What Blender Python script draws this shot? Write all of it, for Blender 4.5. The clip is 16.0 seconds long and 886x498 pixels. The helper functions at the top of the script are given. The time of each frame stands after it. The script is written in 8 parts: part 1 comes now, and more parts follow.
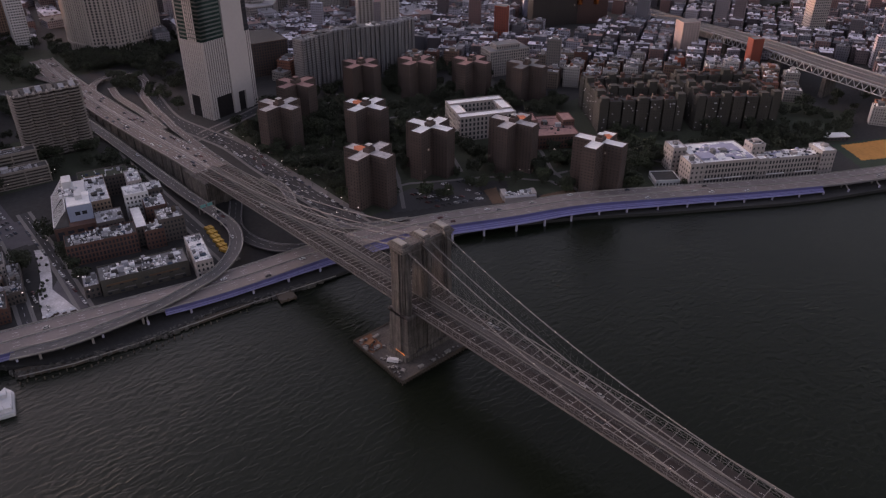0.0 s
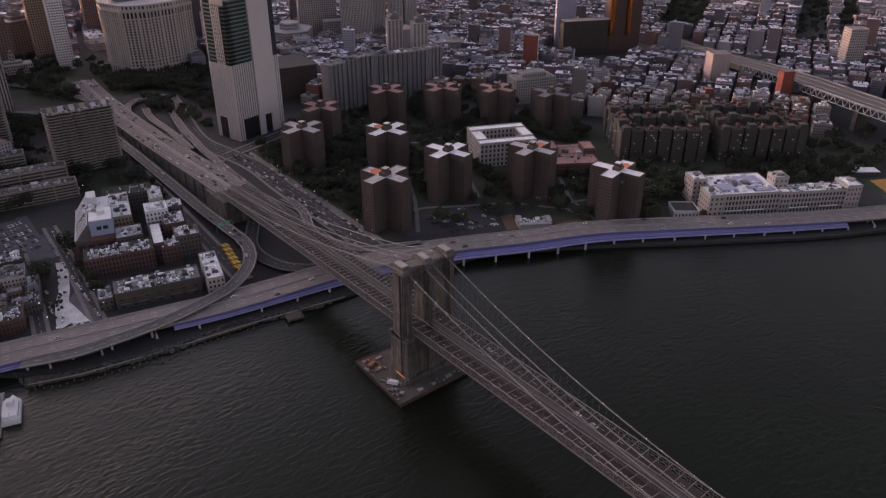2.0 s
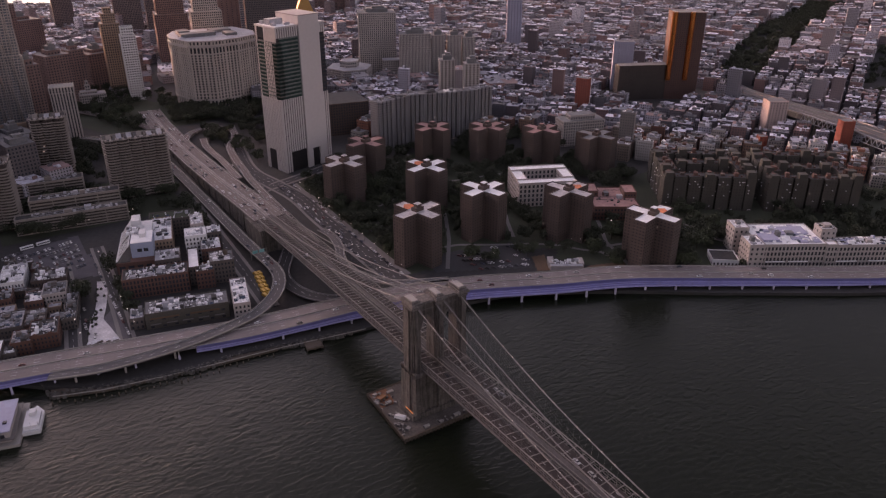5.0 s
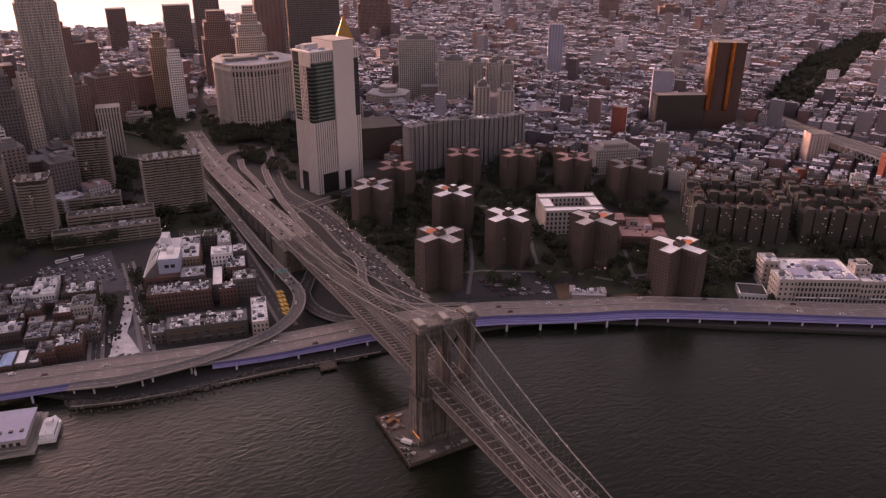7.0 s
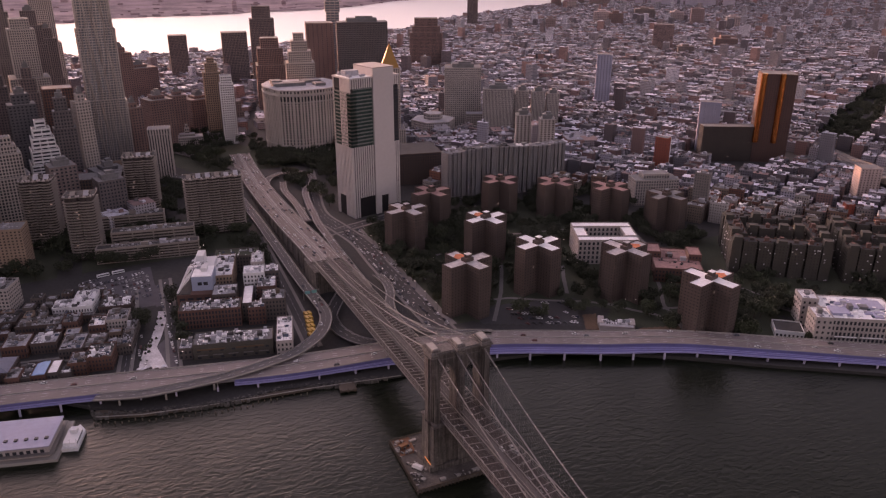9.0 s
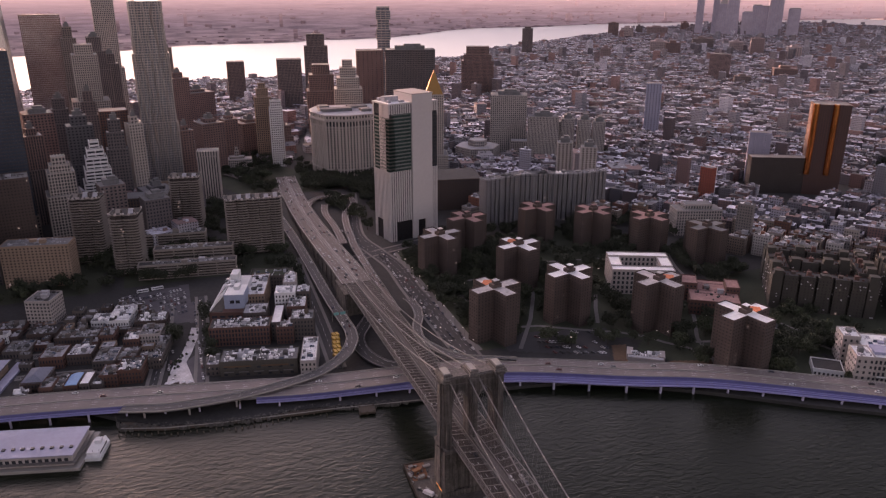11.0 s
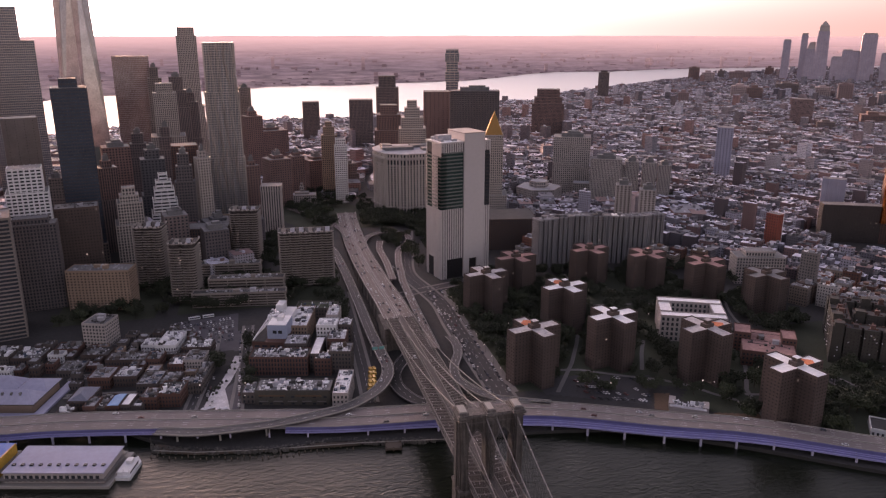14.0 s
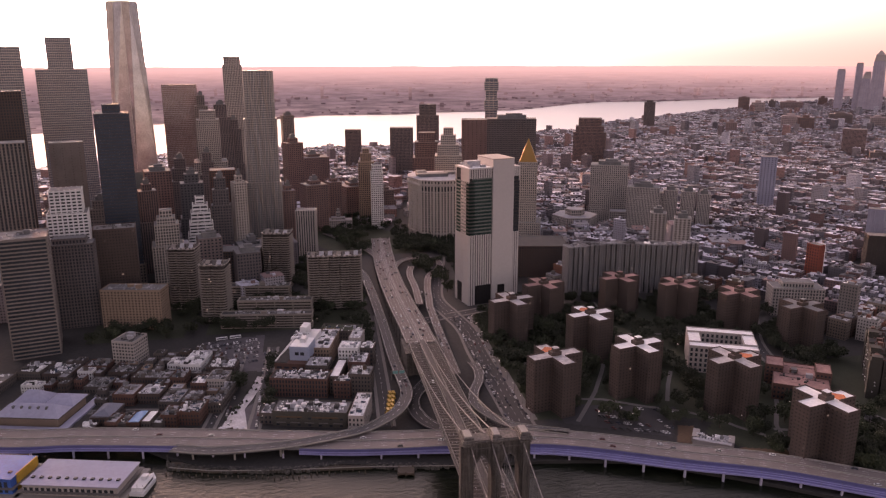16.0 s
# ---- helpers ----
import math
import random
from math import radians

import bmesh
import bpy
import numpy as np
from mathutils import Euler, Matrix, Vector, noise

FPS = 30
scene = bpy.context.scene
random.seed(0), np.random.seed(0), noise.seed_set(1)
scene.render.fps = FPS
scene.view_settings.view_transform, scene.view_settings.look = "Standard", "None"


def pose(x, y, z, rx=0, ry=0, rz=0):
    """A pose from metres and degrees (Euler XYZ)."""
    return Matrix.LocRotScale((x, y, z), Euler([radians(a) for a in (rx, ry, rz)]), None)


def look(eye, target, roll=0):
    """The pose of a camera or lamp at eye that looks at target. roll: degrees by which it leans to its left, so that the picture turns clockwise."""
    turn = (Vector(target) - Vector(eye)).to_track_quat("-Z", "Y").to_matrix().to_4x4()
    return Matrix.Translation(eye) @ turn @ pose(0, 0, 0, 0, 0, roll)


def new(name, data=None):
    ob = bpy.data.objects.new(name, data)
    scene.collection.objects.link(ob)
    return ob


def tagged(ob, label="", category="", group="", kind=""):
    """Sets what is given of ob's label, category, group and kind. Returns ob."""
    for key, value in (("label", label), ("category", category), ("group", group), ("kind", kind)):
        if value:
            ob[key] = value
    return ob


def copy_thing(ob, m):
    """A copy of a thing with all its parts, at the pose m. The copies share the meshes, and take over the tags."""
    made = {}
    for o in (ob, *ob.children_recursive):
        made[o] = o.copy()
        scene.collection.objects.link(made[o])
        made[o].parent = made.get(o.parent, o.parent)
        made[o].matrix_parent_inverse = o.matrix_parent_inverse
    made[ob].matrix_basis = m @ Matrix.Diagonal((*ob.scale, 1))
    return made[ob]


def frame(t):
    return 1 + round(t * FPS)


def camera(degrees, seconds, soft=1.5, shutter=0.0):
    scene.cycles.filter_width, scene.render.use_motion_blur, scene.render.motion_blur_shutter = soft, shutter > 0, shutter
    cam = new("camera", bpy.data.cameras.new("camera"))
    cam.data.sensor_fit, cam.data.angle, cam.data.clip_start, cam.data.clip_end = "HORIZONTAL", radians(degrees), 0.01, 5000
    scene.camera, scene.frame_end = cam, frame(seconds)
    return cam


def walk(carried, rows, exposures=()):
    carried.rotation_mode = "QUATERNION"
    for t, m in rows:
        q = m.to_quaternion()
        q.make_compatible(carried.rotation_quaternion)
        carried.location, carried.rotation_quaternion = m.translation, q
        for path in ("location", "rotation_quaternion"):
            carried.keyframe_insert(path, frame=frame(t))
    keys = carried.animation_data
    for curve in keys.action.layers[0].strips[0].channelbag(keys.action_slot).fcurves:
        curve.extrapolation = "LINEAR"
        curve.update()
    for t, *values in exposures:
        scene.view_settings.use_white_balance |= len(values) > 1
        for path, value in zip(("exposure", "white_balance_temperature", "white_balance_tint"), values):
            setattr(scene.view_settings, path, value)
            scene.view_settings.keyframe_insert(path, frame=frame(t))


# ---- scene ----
# ---- camera: a drone that circles the bridge tower and tips its lens up ----
cam = camera(61.14, 16.0, soft=1.25)
ROWS = [
    (0, -250.0, -297.5, 301.3, 41.96, 30.61, 0.01),
    (1, -242.5, -305.1, 300.4, 40.38, 29.58, 0.02),
    (2, -234.3, -312.6, 299.6, 38.58, 28.54, 0.03),
    (3, -225.7, -319.7, 298.9, 36.63, 27.53, 0.03),
    (4, -217.4, -326.2, 298.4, 34.74, 26.53, 0.05),
    (6.5, -195.2, -340.3, 297.8, 29.98, 24.13, 0.14),
    (7.5, -186.0, -345.4, 296.9, 28.00, 23.10, 0.13),
    (8.5, -176.4, -350.8, 296.4, 25.79, 22.08, 0.12),
    (9, -171.4, -353.4, 296.4, 24.61, 21.56, 0.14),
    (11.5, -145.1, -364.2, 294.2, 19.03, 18.99, 0.05),
    (12.5, -135.0, -367.5, 292.9, 16.85, 17.89, 0.05),
    (13.5, -124.5, -369.9, 291.7, 14.83, 16.88, 0.03),
    (14.5, -114.0, -371.7, 290.1, 13.02, 15.84, 0.04),
    (15.5, -102.9, -373.8, 287.8, 11.09, 14.70, -0.04),
    (16, -96.9, -374.9, 286.4, 10.15, 14.14, -0.09),
]  # seconds, place, heading, dip, roll
EXPO = [(0.0, 2.1, 6800, 39), (4.2, 2.2, 6900, 42), (6.5, 2.4, 8100, 60), (7.0, 2.42, 8200, 61), (7.6, 2.4, 7800, 57), (8.5, 2.41, 7700, 56), (9.2, 2.41, 7700, 56), (11.5, 2.36, 7150, 46), (14.8, 2.38, 7200, 46), (16.0, 2.47, 7900, 52)]  # seconds, stops, white balance, tint
walk(cam, [(t, pose(x, y, z, 90 - dip, 0, -head) @ pose(0, 0, 0, 0, 0, roll)) for t, x, y, z, head, dip, roll in ROWS], EXPO)

# ---- world and sun ----
SUN_AZ, SUN_EL = -17.0, 4.0          # degrees from +y towards +x, degrees up
world = bpy.data.worlds.new("dusk_sky")
scene.world = world
world.use_nodes = True
wn = world.node_tree.nodes
sky = wn.new("ShaderNodeTexSky")
sky.sky_type = "NISHITA"
sky.sun_disc = False
sky.sun_elevation = radians(SUN_EL)
sky.sun_rotation = radians(SUN_AZ)
sky.air_density, sky.dust_density, sky.ozone_density = 1.0, 1.6, 1.2
wn["Background"].inputs["Strength"].default_value = 0.15
hazy = wn.new("ShaderNodeHueSaturation")      # thin haze pales the sky's colours
world.node_tree.links.new(sky.outputs["Color"], hazy.inputs["Color"])
# the afterglow spreads from the sunset and fades smoothly towards the opposite side
_d = Vector((math.sin(radians(SUN_AZ)) * math.cos(radians(SUN_EL)), math.cos(radians(SUN_AZ)) * math.cos(radians(SUN_EL)), math.sin(radians(SUN_EL))))
way = wn.new("ShaderNodeTexCoord")
dot = wn.new("ShaderNodeVectorMath")
dot.operation = "DOT_PRODUCT"
dot.inputs[1].default_value = _d
world.node_tree.links.new(way.outputs["Generated"], dot.inputs[0])
near = wn.new("ShaderNodeMapRange")
near.inputs[1].default_value, near.inputs[2].default_value = -1.0, 1.0
world.node_tree.links.new(dot.outputs["Value"], near.inputs[0])
power = wn.new("ShaderNodeMath")
power.operation = "POWER"
power.inputs[1].default_value = 5.6
world.node_tree.links.new(near.outputs[0], power.inputs[0])
glow = wn.new("ShaderNodeMapRange")
glow.inputs[3].default_value, glow.inputs[4].default_value = 0.52, 1.95
world.node_tree.links.new(power.outputs[0], glow.inputs[0])
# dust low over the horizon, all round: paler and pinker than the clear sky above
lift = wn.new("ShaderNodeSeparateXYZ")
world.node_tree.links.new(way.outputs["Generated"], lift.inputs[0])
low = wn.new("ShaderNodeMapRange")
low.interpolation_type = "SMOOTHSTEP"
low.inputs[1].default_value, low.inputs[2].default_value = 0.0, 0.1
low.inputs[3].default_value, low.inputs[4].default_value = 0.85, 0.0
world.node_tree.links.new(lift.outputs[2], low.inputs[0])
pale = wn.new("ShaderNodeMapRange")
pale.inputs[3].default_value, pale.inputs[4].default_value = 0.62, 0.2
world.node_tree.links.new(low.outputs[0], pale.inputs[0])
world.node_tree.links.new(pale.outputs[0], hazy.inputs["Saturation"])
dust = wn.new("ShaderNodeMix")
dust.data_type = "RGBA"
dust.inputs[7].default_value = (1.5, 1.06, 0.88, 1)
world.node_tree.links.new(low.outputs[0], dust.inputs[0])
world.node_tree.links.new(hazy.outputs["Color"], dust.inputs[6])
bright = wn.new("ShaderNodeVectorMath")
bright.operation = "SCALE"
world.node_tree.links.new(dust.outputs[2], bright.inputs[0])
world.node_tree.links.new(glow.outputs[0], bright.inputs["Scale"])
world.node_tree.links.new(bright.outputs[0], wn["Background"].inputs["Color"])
sun = new("sun", bpy.data.lights.new("sun", "SUN"))
sun.data.energy, sun.data.angle, sun.data.color = 0.65, radians(0.6), (1.0, 0.5, 0.22)
sun.matrix_world = look((0, 0, 600), Vector((0, 0, 600)) - _d)

# ---- materials ----
def mat(name, color, rough=0.85, metal=0.0, grain=2.0, vary=0.25, stain=0.04, rand=0.0, bump=0.15, emit=0.0, island=False, hue=None, streak=0.0):
    """A surface with grain (size in metres), larger stains, and a tone that differs from piece to piece."""
    m = bpy.data.materials.new(name)
    m.use_nodes = True
    n, l = m.node_tree.nodes, m.node_tree.links
    b = n["Principled BSDF"]
    b.inputs["Roughness"].default_value, b.inputs["Metallic"].default_value = rough, metal
    geo = n.new("ShaderNodeNewGeometry")
    fine = n.new("ShaderNodeTexNoise")
    fine.inputs["Scale"].default_value, fine.inputs["Detail"].default_value = 1.0 / grain, 4
    big = n.new("ShaderNodeTexNoise")
    big.inputs["Scale"].default_value, big.inputs["Detail"].default_value = stain, 3
    l.new(geo.outputs["Position"], fine.inputs["Vector"])
    l.new(geo.outputs["Position"], big.inputs["Vector"])
    tone = n.new("ShaderNodeMath")
    tone.operation = "ADD"
    l.new(fine.outputs["Fac"], tone.inputs[0])
    l.new(big.outputs["Fac"], tone.inputs[1])
    scale = n.new("ShaderNodeMapRange")
    scale.inputs[1].default_value, scale.inputs[2].default_value = 0.6, 1.4
    scale.inputs[3].default_value, scale.inputs[4].default_value = 1 - vary, 1 + vary
    l.new(tone.outputs[0], scale.inputs[0])
    last = scale.outputs[0]
    base = n.new("ShaderNodeRGB")
    base.outputs[0].default_value = (*color, 1)
    col = base.outputs[0]
    if rand or hue:
        if island:
            r = geo.outputs["Random Per Island"]
        else:
            r = n.new("ShaderNodeObjectInfo").outputs["Random"]
        if hue:
            ramp = n.new("ShaderNodeValToRGB")
            ramp.color_ramp.interpolation = "CONSTANT"
            while len(ramp.color_ramp.elements) < len(hue):
                ramp.color_ramp.elements.new(0.5)
            for i, c in enumerate(hue):
                ramp.color_ramp.elements[i].position = i / len(hue)
                ramp.color_ramp.elements[i].color = (*c, 1)
            l.new(r, ramp.inputs[0])
            col = ramp.outputs[0]
        if rand:
            spread = n.new("ShaderNodeMapRange")
            spread.inputs[3].default_value, spread.inputs[4].default_value = 1 - rand, 1 + rand
            l.new(r, spread.inputs[0])
            mul = n.new("ShaderNodeMath")
            mul.operation = "MULTIPLY"
            l.new(last, mul.inputs[0])
            l.new(spread.outputs[0], mul.inputs[1])
            last = mul.outputs[0]
    if streak:                                  # rain streaks that run down the face
        mp = n.new("ShaderNodeMapping")
        mp.inputs["Scale"].default_value = (0.7, 0.7, 0.045)
        l.new(geo.outputs["Position"], mp.inputs[0])
        run = n.new("ShaderNodeTexNoise")
        run.inputs["Scale"].default_value, run.inputs["Detail"].default_value = 1.0, 4
        l.new(mp.outputs[0], run.inputs["Vector"])
        rr = n.new("ShaderNodeMapRange")
        rr.inputs[1].default_value, rr.inputs[2].default_value = 0.35, 0.65
        rr.inputs[3].default_value, rr.inputs[4].default_value = 1 - streak, 1 + streak
        l.new(run.outputs["Fac"], rr.inputs[0])
        ml = n.new("ShaderNodeMath")
        ml.operation = "MULTIPLY"
        l.new(last, ml.inputs[0])
        l.new(rr.outputs[0], ml.inputs[1])
        last = ml.outputs[0]
    vm = n.new("ShaderNodeVectorMath")
    vm.operation = "SCALE"
    l.new(col, vm.inputs[0])
    l.new(last, vm.inputs["Scale"])
    l.new(vm.outputs[0], b.inputs["Base Color"])
    if bump:
        bp = n.new("ShaderNodeBump")
        bp.inputs["Strength"].default_value = bump
        l.new(fine.outputs["Fac"], bp.inputs["Height"])
        l.new(bp.outputs[0], b.inputs["Normal"])
    if emit:
        b.inputs["Emission Color"].default_value = (*color, 1)
        b.inputs["Emission Strength"].default_value = emit
    return m


def window_wall(name, hue, bay=3.0, storey=3.3):
    """Far facades: openings laid out by the wall's own metres, tones by house."""
    m = mat(name, (0.3, 0.25, 0.22), 0.85, grain=1.5, vary=0.2, rand=0.25, island=True, hue=hue)
    n, l = m.node_tree.nodes, m.node_tree.links
    b = n["Principled BSDF"]
    paint = b.inputs["Base Color"].links[0].from_socket
    uv = n.new("ShaderNodeUVMap")
    sep = n.new("ShaderNodeSeparateXYZ")
    l.new(uv.outputs[0], sep.inputs[0])
    gate = None
    for k, (size, lo, hi) in enumerate(((bay, 0.28, 0.72), (storey, 0.3, 0.78))):
        div = n.new("ShaderNodeMath"); div.operation = "DIVIDE"; div.inputs[1].default_value = size
        fr = n.new("ShaderNodeMath"); fr.operation = "FRACT"
        a = n.new("ShaderNodeMath"); a.operation = "GREATER_THAN"; a.inputs[1].default_value = lo
        c = n.new("ShaderNodeMath"); c.operation = "LESS_THAN"; c.inputs[1].default_value = hi
        mu = n.new("ShaderNodeMath"); mu.operation = "MULTIPLY"
        l.new(sep.outputs[k], div.inputs[0]); l.new(div.outputs[0], fr.inputs[0])
        l.new(fr.outputs[0], a.inputs[0]); l.new(fr.outputs[0], c.inputs[0])
        l.new(a.outputs[0], mu.inputs[0]); l.new(c.outputs[0], mu.inputs[1])
        if gate is None:
            gate = mu.outputs[0]
        else:
            both = n.new("ShaderNodeMath"); both.operation = "MULTIPLY"
            l.new(gate, both.inputs[0]); l.new(mu.outputs[0], both.inputs[1])
            gate = both.outputs[0]
    mix = n.new("ShaderNodeMix"); mix.data_type = "RGBA"
    l.new(gate, mix.inputs[0]); l.new(paint, mix.inputs[6])
    mix.inputs[7].default_value = (0.06, 0.062, 0.07, 1)
    l.new(mix.outputs[2], b.inputs["Base Color"])
    ro = n.new("ShaderNodeMapRange"); ro.inputs[3].default_value = 0.85; ro.inputs[4].default_value = 0.15
    l.new(gate, ro.inputs[0]); l.new(ro.outputs[0], b.inputs["Roughness"])
    return m


def water_mat(name, rough, swell, depth):
    m = bpy.data.materials.new(name)
    m.use_nodes = True
    n, l = m.node_tree.nodes, m.node_tree.links
    b = n["Principled BSDF"]
    b.inputs["Base Color"].default_value = (0.009, 0.012, 0.0075, 1)
    b.inputs["Specular Tint"].default_value = (1.0, 0.97, 0.86, 1)
    b.inputs["Roughness"].default_value, b.inputs["IOR"].default_value = rough, 1.33
    geo = n.new("ShaderNodeNewGeometry")
    mp = n.new("ShaderNodeMapping")
    mp.inputs["Rotation"].default_value = (0, 0, radians(8))
    mp.inputs["Scale"].default_value = (0.5, 1.0, 1.0)
    l.new(geo.outputs["Position"], mp.inputs[0])
    a = n.new("ShaderNodeTexNoise"); a.inputs["Scale"].default_value = 0.33; a.inputs["Detail"].default_value = 5; a.inputs["Distortion"].default_value = 0.8
    c = n.new("ShaderNodeTexNoise"); c.inputs["Scale"].default_value = 0.012; c.inputs["Detail"].default_value = 2
    l.new(mp.outputs[0], a.inputs[0]); l.new(geo.outputs["Position"], c.inputs[0])
    mu = n.new("ShaderNodeMath"); mu.operation = "MULTIPLY"
    l.new(a.outputs["Fac"], mu.inputs[0]); l.new(c.outputs["Fac"], mu.inputs[1])
    bp = n.new("ShaderNodeBump"); bp.inputs["Strength"].default_value = swell; bp.inputs["Distance"].default_value = depth
    l.new(mu.outputs[0], bp.inputs["Height"]); l.new(bp.outputs[0], b.inputs["Normal"])
    return m


def glass_mat(name, color, rough=0.08, lit=0.0):
    """Window glass with dim rooms behind; a few panes, picked at random, glow."""
    m = mat(name, color, rough, grain=2.5, vary=0.35, stain=0.05, bump=0.0)
    b = m.node_tree.nodes["Principled BSDF"]
    b.inputs["IOR"].default_value = 1.5
    b.inputs["Specular IOR Level"].default_value = 0.32
    if lit:
        n, l = m.node_tree.nodes, m.node_tree.links
        geo = n.new("ShaderNodeNewGeometry")
        v = n.new("ShaderNodeTexWhiteNoise")
        q = n.new("ShaderNodeVectorMath"); q.operation = "SNAP"; q.inputs[1].default_value = (1.5, 1.5, 1.4)
        l.new(geo.outputs["Position"], q.inputs[0]); l.new(q.outputs[0], v.inputs[0])
        g = n.new("ShaderNodeMath"); g.operation = "GREATER_THAN"; g.inputs[1].default_value = 1 - lit
        l.new(v.outputs["Value"], g.inputs[0])
        s = n.new("ShaderNodeMath"); s.operation = "MULTIPLY"; s.inputs[1].default_value = 0.07
        l.new(g.outputs[0], s.inputs[0]); l.new(s.outputs[0], b.inputs["Emission Strength"])
        b.inputs["Emission Color"].default_value = (1.0, 0.88, 0.72, 1)
    return m


M = {}
def add(name, *a, **k):
    M[name] = mat(name, *a, **k)
add("ground_dirt", (0.035, 0.034, 0.034), 0.95, grain=3, vary=0.35, stain=0.02)
add("asphalt", (0.045, 0.044, 0.047), 0.9, grain=0.8, vary=0.2, stain=0.06)
add("lot", (0.085, 0.08, 0.09), 0.9, grain=1.0, vary=0.25, stain=0.08)
add("viaduct_road", (0.2, 0.168, 0.162), 0.9, grain=1.2, vary=0.18, stain=0.05)
add("highway", (0.155, 0.128, 0.122), 0.9, grain=1.2, vary=0.18, stain=0.05)
add("concrete", (0.30, 0.28, 0.26), 0.9, grain=0.7, vary=0.2)
add("paving", (0.17, 0.16, 0.155), 0.9, grain=0.9, vary=0.2)
add("platform_deck", (0.105, 0.09, 0.08), 0.95, grain=1.2, vary=0.5, stain=0.15)
add("plaza_stone", (0.56, 0.54, 0.55), 0.85, grain=1.6, vary=0.4, stain=0.12)
add("lawn", (0.038, 0.046, 0.028), 0.95, grain=1.2, vary=0.4)
add("leaf", (0.036, 0.047, 0.024), 0.8, grain=0.5, vary=0.5, rand=0.35, bump=0)
add("bark", (0.06, 0.045, 0.035), 0.95, grain=0.2)
add("granite", (0.083, 0.073, 0.066), 0.9, grain=0.9, vary=0.5, stain=0.2, bump=0.4, streak=0.45)
add("granite_low", (0.085, 0.076, 0.069), 0.9, grain=1.1, vary=0.5, stain=0.2, bump=0.4, streak=0.45)
add("work_light", (1.0, 0.32, 0.08), 0.5, emit=0.13, bump=0)
add("cornice_stone", (0.115, 0.102, 0.095), 0.9, grain=0.5, vary=0.35, streak=0.3)
add("steel_tan", (0.155, 0.143, 0.137), 0.6, metal=0.1, grain=1.5, vary=0.15)
add("cable", (0.25, 0.225, 0.215), 0.6, metal=0.2, grain=1.0, vary=0.1)
add("steel_dark", (0.07, 0.065, 0.065), 0.7, grain=1.0)
add("boards", (0.085, 0.077, 0.075), 0.9, grain=0.6)
# blue-violet light along the viaduct's river side, put into the girder colours
add("blue_girder", (0.115, 0.113, 0.27), 0.6, grain=2, vary=0.15, stain=0.08)
add("blue_lip", (0.28, 0.275, 0.52), 0.6, grain=2, vary=0.12, stain=0.08)
add("post_lilac", (0.42, 0.4, 0.52), 0.7, grain=1.0, vary=0.15)
add("brick_brown", (0.079, 0.057, 0.05), 0.92, grain=0.8, vary=0.18, rand=0.08)
add("brick_red", (0.12, 0.064, 0.052), 0.92, grain=0.6, vary=0.28, stain=0.09)
add("ramp_road", (0.095, 0.09, 0.092), 0.9, grain=1.2, vary=0.25, stain=0.06)
add("brick_rust", (0.11, 0.056, 0.043), 0.92, grain=0.6, vary=0.28, stain=0.09)
add("office_dark", (0.085, 0.085, 0.095), 0.6, grain=1.5, vary=0.15)
add("garage_wall", (0.075, 0.07, 0.06), 0.9, grain=1.0, vary=0.25)
add("slate_blue", (0.15, 0.165, 0.22), 0.7, grain=1.5, vary=0.25)
add("plant_white", (0.7, 0.7, 0.72), 0.7, grain=1.2, vary=0.3, stain=0.2)
add("girder_grey", (0.16, 0.15, 0.155), 0.7, grain=2, vary=0.2)
# brick tones paled and tinted in colour for the haze of distance
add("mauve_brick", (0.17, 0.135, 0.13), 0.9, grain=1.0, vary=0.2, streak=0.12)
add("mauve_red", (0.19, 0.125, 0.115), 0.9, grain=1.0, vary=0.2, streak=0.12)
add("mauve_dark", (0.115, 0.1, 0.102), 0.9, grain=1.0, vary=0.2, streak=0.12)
add("hazed_brick", (0.26, 0.185, 0.18), 0.9, grain=1.0, vary=0.15, streak=0.12)
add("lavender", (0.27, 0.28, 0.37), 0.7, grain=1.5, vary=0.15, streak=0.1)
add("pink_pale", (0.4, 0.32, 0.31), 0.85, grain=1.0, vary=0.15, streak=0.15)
add("brick_tan", (0.28, 0.2, 0.15), 0.9, grain=0.8, vary=0.15)
add("brick_dark", (0.10, 0.085, 0.078), 0.92, grain=0.8, vary=0.2)
add("stone_pale", (0.36, 0.325, 0.31), 0.88, grain=1.0, vary=0.15)
add("limestone", (0.4, 0.355, 0.325), 0.88, grain=1.2, vary=0.15)
add("marble_white", (0.5, 0.46, 0.45), 0.7, grain=3, vary=0.06, stain=0.02)
add("white_paint", (0.62, 0.62, 0.63), 0.7, grain=2, vary=0.1)
add("blue_panel", (0.29, 0.34, 0.46), 0.5, grain=3, vary=0.1)
add("roof_worn", (0.46, 0.43, 0.43), 0.85, grain=2.0, vary=0.35, stain=0.2)
add("roof_white", (0.84, 0.83, 0.83), 0.8, grain=2.5, vary=0.14, stain=0.15)
add("roof_red", (0.32, 0.18, 0.165), 0.9, grain=2.5, vary=0.3, stain=0.15)
add("roof_grey", (0.15, 0.15, 0.155), 0.9, grain=2.5, vary=0.3, stain=0.12, bump=0.03)
add("roof_silver", (0.33, 0.33, 0.355), 0.8, grain=2.5, vary=0.3, stain=0.12, bump=0.03)
add("roof_dark", (0.05, 0.048, 0.048), 0.92, grain=2.5, vary=0.3, stain=0.1, bump=0.03)
add("orange_tarp", (0.62, 0.17, 0.07), 0.8, grain=2, vary=0.3)
add("orange_clay", (0.52, 0.24, 0.06), 0.95, grain=3, vary=0.2)
add("copper_brown", (0.085, 0.042, 0.034), 0.6, metal=0.0, grain=3, vary=0.1)
